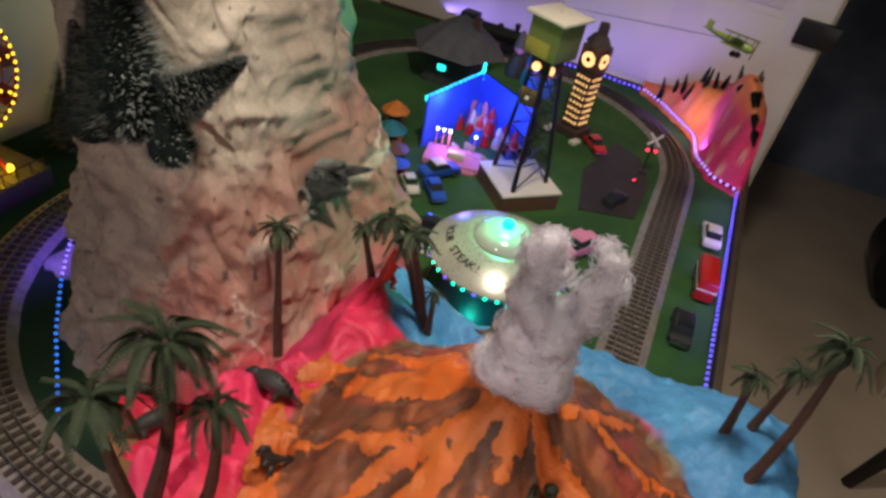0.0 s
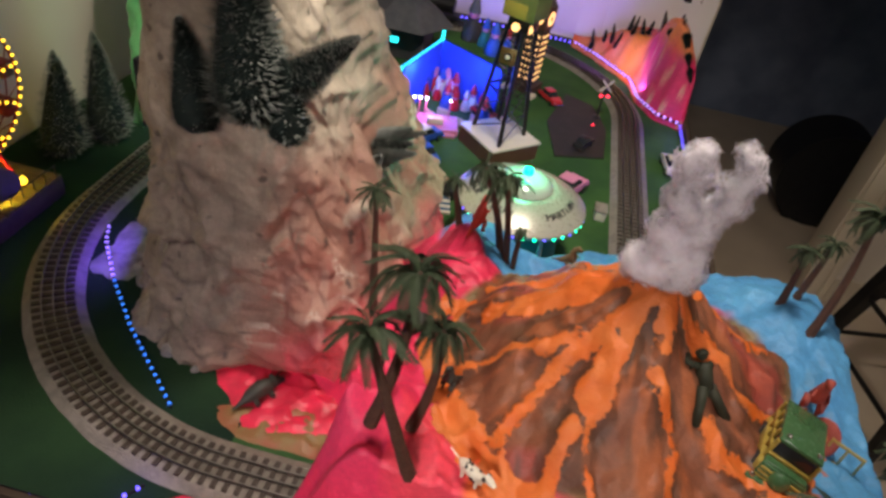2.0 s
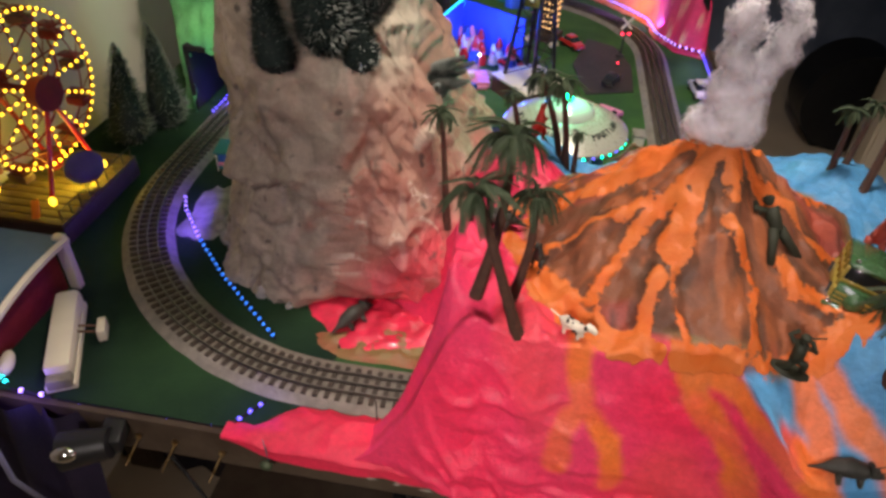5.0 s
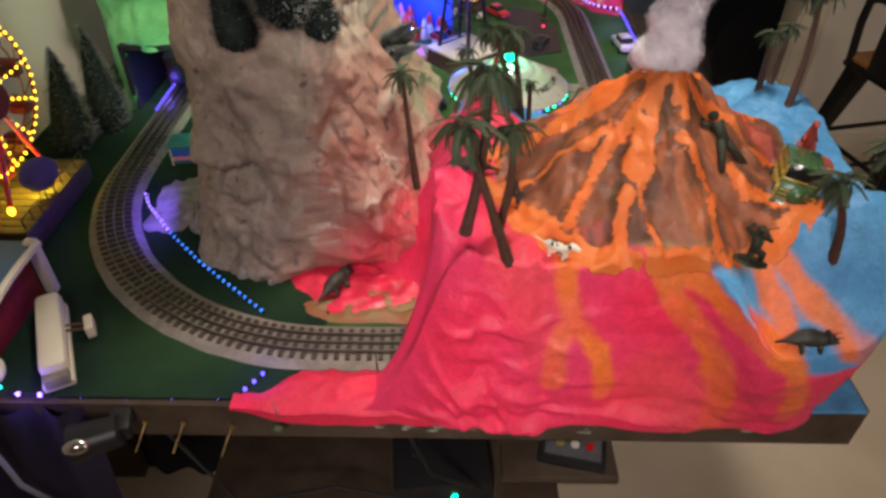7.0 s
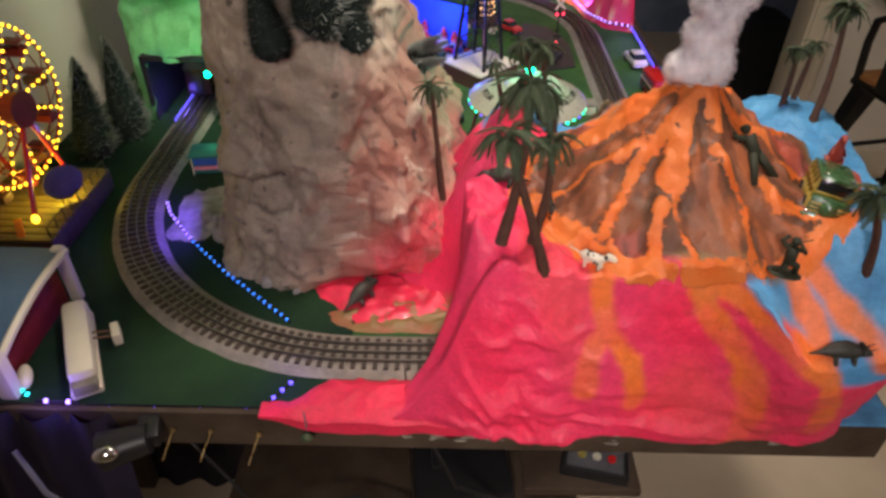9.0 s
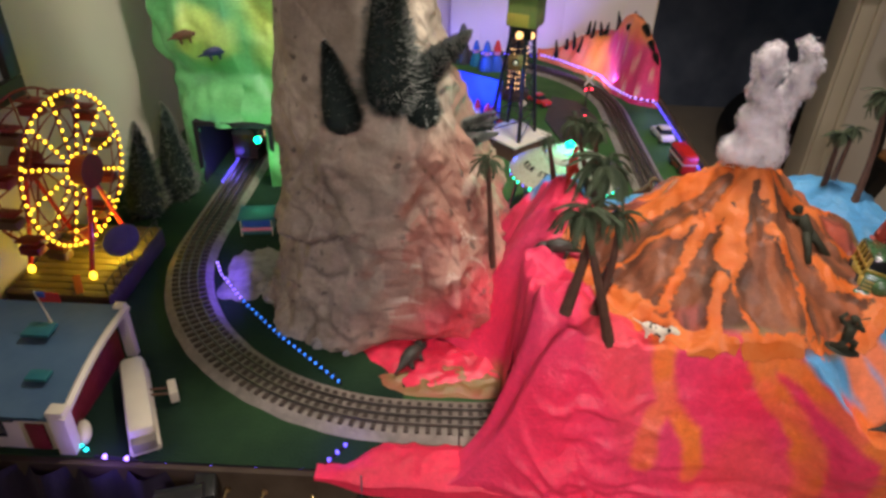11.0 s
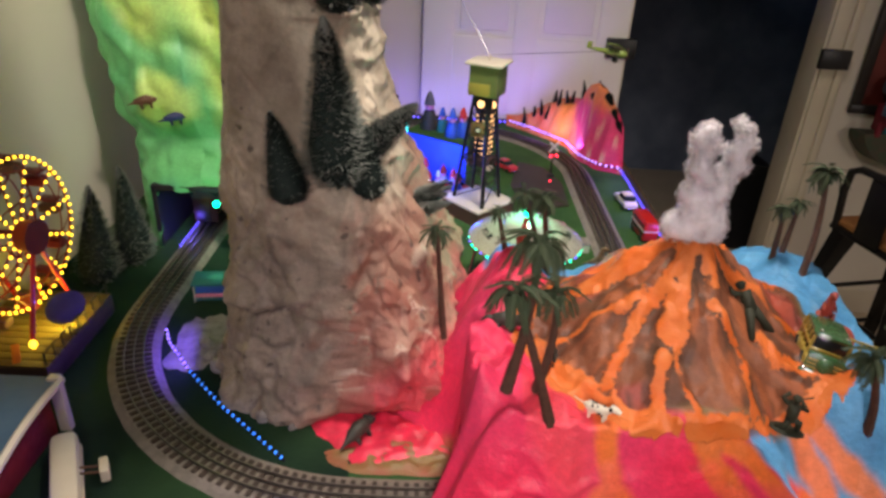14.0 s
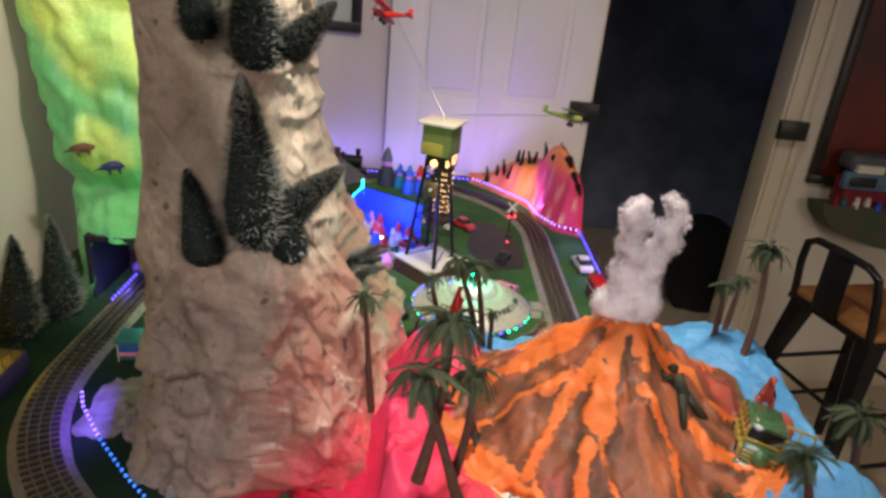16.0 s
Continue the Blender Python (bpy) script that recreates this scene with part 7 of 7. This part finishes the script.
part("hub_disc", rodm((0, 0.040, hz), (0, 0.066, hz), 0.026, 0.030, 24), M_WHEELRED, ferris, "red hub drum")
for y in (-0.058, 0.058):
    for s in (-1, 1):
        part("support_leg", rodm((0, y, hz), (s * 0.064, y, 0.002), 0.0042, 0.0042, 8), M_RED, ferris)
        part("foot_lamp", ball(bmesh.new(), (s * 0.066, y - 0.004, 0.008), 0.0062, (1, 1, 1.3), 8), L_YELLOW, ferris, "yellow foot lamp")
for k in range(12):
    a = math.tau * k / 12 + 0.1
    p = Vector((FR * math.cos(a), 0, hz + FR * math.sin(a)))
    g = part("gondola", boxm(p + Vector((-0.012, -0.018, -0.030)), p + Vector((0.012, 0.018, -0.014)), 0.003), M_WHEELRED if k % 2 else M_BROWN, ferris)
    part("canopy", boxm(p + Vector((-0.013, -0.019, -0.006)), p + Vector((0.013, 0.019, -0.003)), 0.001), M_WHEELRED, g)
    part("hanger", rodm(p + Vector((0, 0, -0.016)), p, 0.001, None, 5), M_STEEL, g)
mir = thing("grey_signboard", (-0.892, 0.415, 0.843), "grey rounded fairground board on thin yellow legs", "signboard", "", "", 50)
part("board", ball(bmesh.new(), (0, 0, 0.042), 0.034, (1, 0.12, 0.95), 18), M_DISH, mir)
for s in (-1, 1):
    part("leg", rodm((s * 0.012, 0, 0), (s * 0.010, 0, 0.02), 0.0016, None, 6), M_BRASS, mir)
slide = thing("orange_slide", (-0.935, 0.325, 0.843), "small orange ticket ramp", "ramp", "", "", 30)
part("chute", boxm((-0.006, -0.02, 0.004), (0.006, 0.02, 0.009), 0.001, Matrix.Rotation(radians(28), 4, "X")), M_ORANGEP, slide)
part("stand", boxm((-0.004, 0.008, 0), (0.004, 0.014, 0.008)), M_BROWN, slide)

# ---- red barn with blue-grey roof ----
barn = thing("toy_barn", (-0.80, 0.02, TOP), "red toy station with white trim and blue-grey roof", "model building")
part("side_wall", boxm((-0.246, 0.0, 0.0), (-0.012, 0.185, 0.072), 0.002), M_BARNRED, barn)
part("front_wall", boxm((-0.247, -0.005, 0.0), (-0.010, 0.001, 0.068), 0.001), M_WHITE, barn, "white front wall")
bm = bmesh.new()
pts = []
for i in range(9):
    t = i / 8
    pts.append((lerp(-0.014, 0.196, t), 0.070 + 0.026 * t + 0.012 * math.sin(math.pi * t)))
for x in (-0.249, 0.004):
    for y, z in pts:
        bm.verts.new((x, y, z))
    for y, z in pts:
        bm.verts.new((x, y, z - 0.006))
bm.verts.ensure_lookup_table()
v = list(bm.verts)
for k in range(8):
    bm.faces.new((v[k], v[k + 1], v[18 + k + 1], v[18 + k]))
    bm.faces.new((v[9 + k], v[27 + k], v[27 + k + 1], v[9 + k + 1]))
part("roof", bm, M_BARNROOF, barn, "blue-grey curved roof")
bm = bmesh.new()
for (y0, z0), (y1, z1) in zip(pts, pts[1:]):
    rod(bm, (0.006, y0, z0 - 0.004), (0.006, y1, z1 - 0.004), 0.0062, None, 6)
part("gable_trim", bm, M_WHITE, barn, "white gable trim")
part("corner_post", boxm((-0.014, -0.014, 0.0), (0.010, 0.006, 0.080), 0.003), M_WHITE, barn, "white corner post")
part("corner_post", boxm((-0.010, 0.184, 0.0), (0.008, 0.198, 0.102), 0.003), M_WHITE, barn, "white corner post")
part("door", boxm((-0.052, -0.008, 0.004), (-0.026, -0.004, 0.050), 0.001), M_BARNRED, barn, "red door")
for k in range(3):
    part("window", boxm((-0.105 - 0.05 * k, -0.008, 0.024), (-0.082 - 0.05 * k, -0.004, 0.050), 0.001), M_GLASS, barn)
part("lettering_bar", boxm((-0.115, -0.0085, 0.054), (-0.065, -0.0055, 0.058)), M_BLACK, barn)
part("roof_hatch", boxm((-0.10, 0.10, 0.106), (-0.06, 0.13, 0.112), 0.002), M_TEAL, barn)
part("roof_hatch", boxm((-0.06, 0.03, 0.090), (-0.03, 0.05, 0.096), 0.002), M_TEAL, barn)
flag = thing("toy_flag", (-0.868, 0.150, TOP + 0.104), "little white pole with a red and blue flag", "flag")
part("pole", rodm((0, 0, -0.004), (-0.012, 0.0, 0.062), 0.0014, None, 6), M_WHITE, flag)
part("cloth", boxm((-0.012, 0.0, 0.044), (0.022, 0.001, 0.060)), M_RED, flag, "red and blue cloth")
part("canton", boxm((-0.012, -0.0006, 0.052), (0.002, 0.0016, 0.0605)), M_BLUEP, flag, "blue canton")

# long white float with its paddle box
van = thing("white_float", (-0.738, 0.090, TOP), "long white rounded toy float beside the barn", "toy vehicle", "", "", -62)
part("body", boxm((-0.085, -0.018, 0.010), (0.075, 0.018, 0.040), 0.009), M_WHITE, van)
part("skirt", boxm((-0.082, -0.020, 0.002), (0.086, 0.020, 0.014), 0.003), M_WHITE, van)
part("cab", boxm((0.070, -0.016, 0.008), (0.088, 0.016, 0.026), 0.003), M_BED, van)
for y in (-0.004, 0.008):
    part("bar", rodm((-0.010 + y, 0.016, 0.026), (-0.006 + y, 0.044, 0.022), 0.0018, None, 6), M_BROWN, van)
part("box_end", boxm((-0.022, 0.042, 0.008), (0.010, 0.054, 0.028), 0.002), M_WHITE, van)
boat = thing("white_pontoon", (-0.795, 0.040, TOP), "small white oval toy boat", "toy boat", "", "", -62)
part("hull", ball(bmesh.new(), (0, 0, 0.010), 0.010, (2.3, 1, 1), 14), M_WHITE, boat)
part("keel", boxm((-0.018, -0.003, 0.0), (0.018, 0.003, 0.006), 0.001), M_BED, boat)

# small figures fixed on the green mountain
for x, z, mtl, lb in ((-0.900, 1.120, M_BROWN, "small brown bird figure"), (-0.840, 1.086, M_NAVY, "small dark blue bird figure")):
    g = figure("toy_bird", low_dino(False), mtl, (x, 0.862, z), 40, lb + " perched on the green mountain", "toy bird", 1.0, 30)

# ---- light strips ----


def led_strip(points, pitch, glow_mat, label, singles, size=0.0026, skirt=0.006):
    """A tape that stands on edge along a line of points, with a bead every pitch."""
    pts = [Vector(p) for p in points]
    t = thing("light_strip", pts[0], label, "light strip", "light strips")
    o = pts[0]
    bm = bmesh.new()
    for p, q in zip(pts, pts[1:]):
        d = (q - p).normalized()
        s = Vector((-d.y, d.x, 0)) * 0.0008
        box_v = [bm.verts.new(c - o) for c in (p - s, q - s, q + s, p + s)]
        top_v = [bm.verts.new(c - o + Vector((0, 0, skirt))) for c in (p - s, q - s, q + s, p + s)]
        bm.faces.new(box_v[::-1])
        bm.faces.new(top_v)
        for k in range(4):
            bm.faces.new((box_v[k], box_v[(k + 1) % 4], top_v[(k + 1) % 4], top_v[k]))
    part("tape", bm, M_DARKSHEET, t, "", False)
    me = bpy.data.meshes.new("bead")
    b = ball(bmesh.new(), (0, 0, 0), size, (1, 1, 1), 6)
    b.to_mesh(me)
    b.free()
    me.materials.append(glow_mat)
    rest = bmesh.new()
    for p, q in zip(pts, pts[1:]):
        n = max(1, int((q - p).length / pitch))
        for k in range(n):
            c = p.lerp(q, (k + 0.5) / n) + Vector((0, 0, skirt * 0.7)) - o
            if singles:
                e = new("bead", me)
                e.parent, e.location = t, c
            else:
                ball(rest, c, size, (1, 1, 1), 6)
    if singles:
        rest.free()
    else:
        part("beads", rest, glow_mat, t)
    return t


Z1 = TOP + 0.001
led_strip([(-0.752, 0.480, Z1), (-0.732, 0.440, Z1), (-0.668, 0.361, Z1)], 0.0145, L_VIOLET, "violet bead light strip inside the curve", True, 0.0026)
led_strip([(-0.668, 0.361, Z1), (-0.585, 0.275, Z1), (-0.457, 0.163, Z1)], 0.0135, L_CYAN, "blue bead light strip inside the curve", True, 0.0026)
led_strip([(-0.428, 0.050, Z1), (-0.455, 0.010, Z1)], 0.015, L_BLUE, "blue light strip at the table edge", True, 0.003)
led_strip([(-0.455, 0.006, Z1 - 0.008), (-0.70, 0.004, Z1 - 0.008)], 0.06, L_BLUE, "blue light strip along the front edge", True, 0.0012)
led_strip([(-0.805, 0.030, Z1), (-0.775, 0.010, Z1)], 0.010, L_TEAL, "teal light strip by the barn", True, 0.0032)
led_strip([(-0.765, 0.004, Z1), (-0.705, 0.002, Z1)], 0.022, L_VIOLET, "violet light strip by the barn", True, 0.0036)
led_strip([(0.318, 0.62, TOP + 0.012), (0.318, 1.440, TOP + 0.012)], 0.0150, L_BLUE, "blue light strip along the table side", True, 0.0030)
led_strip([(x - 0.005, y - 0.006, TOP + 0.016) for x, y in EDGE[::-1]], 0.0150, L_VIOLET, "violet light strip round the corner mountain", True, 0.0036)
led_strip([(-0.01, 1.915, TOP + 0.006), (-0.14, 1.930, TOP + 0.004)], 0.016, L_BLUE, "blue light strip along the back edge", True, 0.0040)
led_strip([(-0.16, 1.930, TOP + 0.002), (-0.58, 1.930, TOP + 0.002)], 0.016, L_BLUE, "blue light strip along the back edge", True, 0.0040)
led_strip([(-0.838, 0.785, Z1 + 0.009), (-0.840, 1.05, Z1 + 0.009)], 0.0150, L_BLUE, "blue light strip in the tunnel", True, 0.0030)
part("back_board", boxm((-0.95, 1.939, 0), (0.02, 1.946, 0.012)), M_BOARD, thing("back_fence", (0, 0, TOP), "low dark board behind the back track", "board"), "", False)

# ---- the table's front edge ----
for x, z in ((-0.586, 0.763), (-0.535, 0.762), (-0.470, 0.757)):
    n = thing("brass_nail", (x, TY0, z), "bent brass nail in the table edge", "nail", "nails in the table edge")
    part("shank", rodm((0, 0.006, 0.004), (-0.016, -0.026, -0.036), 0.0016, 0.0012, 6), M_BRASS, n)
    part("nail_head", rodm((0.0005, -0.003, 0.0045), (-0.001, -0.0055, 0.0015), 0.0042, None, 10), M_BRASS, n)
spot = thing("clip_spotlight", (-0.628, -0.050, TOP - 0.018), "black clip-on spotlight with glass lens", "spotlight", "", "", 15)
part("housing", rodm((-0.030, 0, 0), (0.028, 0.004, 0.006), 0.026, 0.020, 18), M_BLACK, spot)
part("lens", ball(bmesh.new(), (-0.020, -0.014, 0.012), 0.016, (1.1, 0.7, 0.7), 14), M_CHROME, spot, "clear glass lens")
part("clip", boxm((0.012, 0.0, -0.012), (0.040, 0.042, 0.012), 0.003), M_BLACK, spot)
twig = thing("grass_tuft", (-0.402, -0.020, TOP - 0.025), "thin green plastic stalk stuck on the edge", "plant")
part("stalk", rodm((0, 0.004, 0), (0.002, -0.004, 0.052), 0.0013, 0.0008, 5), M_TEAL, twig)
part("tuft", ball(bmesh.new(), (0, -0.004, 0), 0.009, (1, 0.7, 0.8), 8), M_FROND, twig)
pin = thing("wire_pin", (-0.274, 0.046, TOP), "short dark wire upright beside the rails", "wire")
part("wire", rodm((0, 0, 0), (-0.002, 0.004, 0.042), 0.0011, 0.0008, 5), M_BLACK, pin)
cloth = thing("purple_cloth", (0, 0, 0), "dark purple cloth hanging below the table edge", "cloth")
grid = [[Vector((lerp(-1.05, -0.66, i / 40), -0.012 - 0.010 * math.sin(i * 0.9) - 0.03 * (j / 12), TOP - 0.008 - 0.26 * j / 12)) for j in range(13)] for i in range(41)]
sheet("drape", grid, lambda c: True, lambda *q: (0.04, 0.03, 0.07), M_PURPLE, cloth)
for pts, r, lb in (([(-0.80, -0.03, 0.74), (-0.76, -0.06, 0.69), (-0.72, -0.05, 0.60), (-0.75, 0.0, 0.45)], 0.004, "pale cable hanging from the table edge"), ([(-0.62, 0.05, 0.70), (-0.5, 0.0, 0.55), (-0.36, 0.05, 0.52), (-0.22, 0.06, 0.46)], 0.003, "black cable below the table"), ([(-0.25, 0.05, 0.70), (-0.2, 0.02, 0.6), (-0.13, 0.05, 0.52), (-0.11, 0.08, 0.46)], 0.003, "black cable below the table")):
    o = Vector(pts[0])
    c = thing("cable", o, lb, "cable", "cables below the table")
    part("cord", tube(bmesh.new(), [Vector(p) - o for p in pts], r, 6), M_CABLE if "pale" in lb else M_BLACK, c)
# Dark sheet added to stand for the shade below the table.
cur = thing("shade_sheet", (0, 0, 0), "dark sheet added for the shade below the table", "curtain")
grid = [[Vector((lerp(-1.05, 0.03, i / 90), 0.40 + 0.012 * math.sin(i * 0.8) + 0.004 * nz(i, j, 0, 0.3), lerp(TOP - 0.06, 0.004, j / 10))) for j in range(11)] for i in range(91)]
sheet("drape", grid, lambda c: True, lambda *q: (0.02, 0.02, 0.03), M_DARKSHEET, cur)
shelf = thing("low_shelf", (0, 0, 0), "dark low shelf under the table with train transformers", "shelf")
part("board", boxm((-0.60, 0.03, 0.415), (0.02, 0.36, 0.435), 0.003), M_BOARD, shelf)
for x in (-0.57, -0.01):
    for y in (0.06, 0.33):
        part("leg", boxm((x - 0.015, y - 0.015, 0), (x + 0.015, y + 0.015, 0.415)), M_BOARD, shelf)
tr = thing("power_transformer", (-0.19, 0.13, 0.435), "black train transformer with a green pilot light", "transformer", "", "", 6)
part("case", boxm((-0.085, -0.07, 0), (0.085, 0.07, 0.07), 0.008), M_BLACK, tr)
part("pilot_light", ball(bmesh.new(), (0.018, -0.072, 0.040), 0.0055, (1, 0.6, 1), 8), L_GREEN, tr, "glowing green pilot light")
part("lever", boxm((-0.05, -0.01, 0.07), (-0.035, 0.03, 0.082), 0.002), M_BLACK, tr)
rm = thing("remote_control", (0.030, 0.100, 0.553), "dark grey control box with red and white buttons", "control box", "", "", -12)
part("case", boxm((-0.055, -0.035, 0), (0.055, 0.035, 0.022), 0.004), M_BLACK, rm)
part("label_plate", boxm((-0.045, -0.028, 0.022), (0.045, 0.028, 0.0235), 0.0005), M_DISH, rm)
for k, mtl in enumerate((M_TOWERYELLOW, M_WHITE, M_RED)):
    part("button", rodm((-0.022 + 0.024 * k, -0.004, 0.0235), (-0.022 + 0.024 * k, -0.004, 0.027), 0.007, None, 12), mtl, rm)
br = thing("hanging_bracket", (-0.03, 0.100, 0.535), "dark board hung below the tabletop for the control box", "shelf")
part("board", boxm((-0.06, -0.05, 0.0), (0.13, 0.06, 0.018), 0.003), M_BOARD, br)
for x in (-0.05, 0.12):
    part("hanger", boxm((x - 0.006, 0.05, 0.018), (x + 0.006, 0.06, TOP - 0.068 - 0.535)), M_BOARD, br)

# ---- bar stool, pictures, other room things ----
st = thing("bar_stool", (1.267, 1.351, 0), "black metal bar stool with a brown wooden seat", "bar stool", "", "", 13)
part("seat", boxm((-0.17, -0.17, 0.655), (0.17, 0.17, 0.680), 0.010), M_SEAT, st, "brown wooden seat")
part("seat_frame", boxm((-0.175, -0.175, 0.635), (0.175, 0.175, 0.656), 0.006), M_STEEL, st)
for sx in (-1, 1):
    for sy in (-1, 1):
        part("leg", tube(bmesh.new(), [(sx * 0.135, sy * 0.135, 0.645), (sx * 0.165, sy * 0.165, 0.45), (sx * 0.22, sy * 0.22, 0.0)], [0.046, 0.034, 0.020], 6), M_STEEL, st)
for z, w in ((0.22, 0.195), (0.40, 0.175)):
    for k in range(4):
        a, b = radians(45 + 90 * k), radians(135 + 90 * k)
        part("stretcher", rodm((w * 1.414 * math.cos(a), w * 1.414 * math.sin(a), z), (w * 1.414 * math.cos(b), w * 1.414 * math.sin(b), z), 0.008, None, 8), M_STEEL, st)
part("back_hoop", tube(bmesh.new(), [(-0.165, 0.158, 0.65), (-0.186, 0.152, 0.78), (-0.195, 0.138, 0.848), (-0.197, 0.100, 0.868), (-0.198, 0.0, 0.872), (-0.197, -0.100, 0.868), (-0.195, -0.138, 0.848), (-0.186, -0.152, 0.78), (-0.165, -0.158, 0.65)], 0.0125, 10), M_STEEL, st, "bent steel back hoop")
part("back_splat", boxm((-0.196, -0.045, 0.66), (-0.187, 0.055, 0.868), 0.004), M_STEEL, st)
ty = thing("black_drum", (1.30, 2.68, 0), "round black object in the unlit room", "drum")
part("shell", rodm((0, -0.12, 0.23), (0, 0.12, 0.23), 0.23, None, 40), M_BLACK, ty)
part("foot", boxm((-0.12, -0.1, 0), (0.12, 0.1, 0.06), 0.01), M_BLACK, ty)


def picture(name, x0, x1, z0, z1, inner, label, y=WALL_Y):
    p = thing(name, ((x0 + x1) / 2, y, (z0 + z1) / 2), label, "picture")
    w, h = (x1 - x0) / 2, (z1 - z0) / 2
    for a, b in (((-w, -0.025, -h), (w, -0.002, -h + 0.035)), ((-w, -0.025, h - 0.035), (w, -0.002, h)), ((-w, -0.025, -h + 0.035), (-w + 0.035, -0.002, h - 0.035)), ((w - 0.035, -0.025, -h + 0.035), (w, -0.002, h - 0.035))):
        part("frame_side", boxm(a, b, 0.004), M_FRAME, p)
    part("sheet", boxm((-w + 0.034, -0.012, -h + 0.034), (w - 0.034, -0.003, h - 0.034)), inner, p)
    return p


side = picture("framed_print", -0.30, 0.30, -0.25, 0.25, M_PAPER, "dark-framed print on the side wall", 0.0)
side.matrix_basis = pose(X0, 0.20, 1.372, 0, 0, 90)
picture("framed_picture", -0.88, -0.446, 1.293, 1.69, M_PAPER, "dark-framed pale print on the back wall")
picture("framed_poster", 1.300, 1.93, 0.893, 1.73, M_POSTER, "dark framed red and black poster on the wall")
sh = thing("wall_model", (1.70, WALL_Y - 0.026, 0.69), "small model village relief hung on the wall below the poster", "wall model")
bm = bmesh.new()
rim = [(0.38 * math.cos(a) * (1 + 0.03 * nz(a, 0, 0, 3)), 0.160 + 0.165 * math.sin(a)) for a in (math.pi * (1 + k / 24) for k in range(25))]
near_v = [bm.verts.new((x, -0.11, z)) for x, z in rim]
far_v = [bm.verts.new((x, 0.0, z - 0.012)) for x, z in rim]
bm.faces.new(near_v)
bm.faces.new(far_v[::-1])
for k in range(len(rim)):
    j = (k + 1) % len(rim)
    bm.faces.new((near_v[j], near_v[k], far_v[k], far_v[j]))
bmesh.ops.recalc_face_normals(bm, faces=bm.faces)
part("base", bm, M_MOSS, sh, "mossy green rounded base")
hall = part("hall", boxm((-0.31, -0.09, 0.155), (0.20, -0.01, 0.255), 0.006), M_BARNRED, sh, "dark red hall")
part("fascia", boxm((-0.335, -0.115, 0.225), (0.22, -0.085, 0.290), 0.006), M_BARNROOF, hall, "blue-grey fascia")
part("sign", boxm((-0.315, -0.119, 0.238), (-0.215, -0.114, 0.275), 0.003), M_BLACK, hall)
part("hall_roof", boxm((-0.32, -0.10, 0.288), (0.20, -0.004, 0.350), 0.020), M_DISH, hall, "grey hipped roof")
part("gable", prism(bmesh.new(), [(-0.30, -0.118), (-0.20, -0.118), (-0.20, -0.080), (-0.30, -0.080)], 0.290, 0.318), M_WHITE, hall, "cream gable")
part("awning", boxm((-0.10, -0.135, 0.175), (0.16, -0.088, 0.190), 0.004), M_WHITE, hall, "white awning")
rnd = random.Random(8)
for k in range(14):
    x = lerp(-0.33, 0.22, k / 13) + rnd.uniform(-0.01, 0.01)
    h = rnd.uniform(0.030, 0.055)
    q = part("ornament", lathe(bmesh.new(), [(0.0, 0.0), (0.013, 0.0), (0.011, h * 0.6), (0.008, h * 0.65), (0.010, h * 0.85), (0.0, h)], 10, Matrix.Translation((x, -0.098 + rnd.uniform(-0.008, 0.008), 0.150))), rnd.choice((M_RED, M_DISH, M_BLUEP, M_WHITE, M_TEAL, M_BARNRED)), sh)

# ---- ties: each one its own piece where the line passes near ----
me = bpy.data.meshes.new("tie")
bm = bmesh.new()
box(bm, (-0.0033, -0.0290, 0.0), (0.0033, 0.0290, 0.0032))
bm.to_mesh(me)
bm.free()
me.materials.append(M_TIE)
far = bmesh.new()
acc, count = 0.0, 0
for (x, y, a), (x2, y2, a2) in zip(LINE, LINE[1:] + LINE[:1]):
    acc += math.hypot(x2 - x, y2 - y)
    if acc < 0.0118:
        continue
    acc = 0.0
    hidden = (-0.15 < x and y < 0.55)
    if hidden:
        continue
    near = (y < 0.95 or (x > 0.1 and y < 1.3)) and count < 300
    m = Matrix.Translation((x, y, TOP + 0.0083)) @ Matrix.Rotation(a, 4, "Z")
    if near:
        o = new("tie", me)
        o.parent, o.matrix_basis = track, m
        count += 1
    else:
        box(far, (-0.0033, -0.0290, 0.0), (0.0033, 0.0290, 0.0032), 0, m)
tagged(part("far_ties", far, M_TIE, track, "", False), kind="stuff")
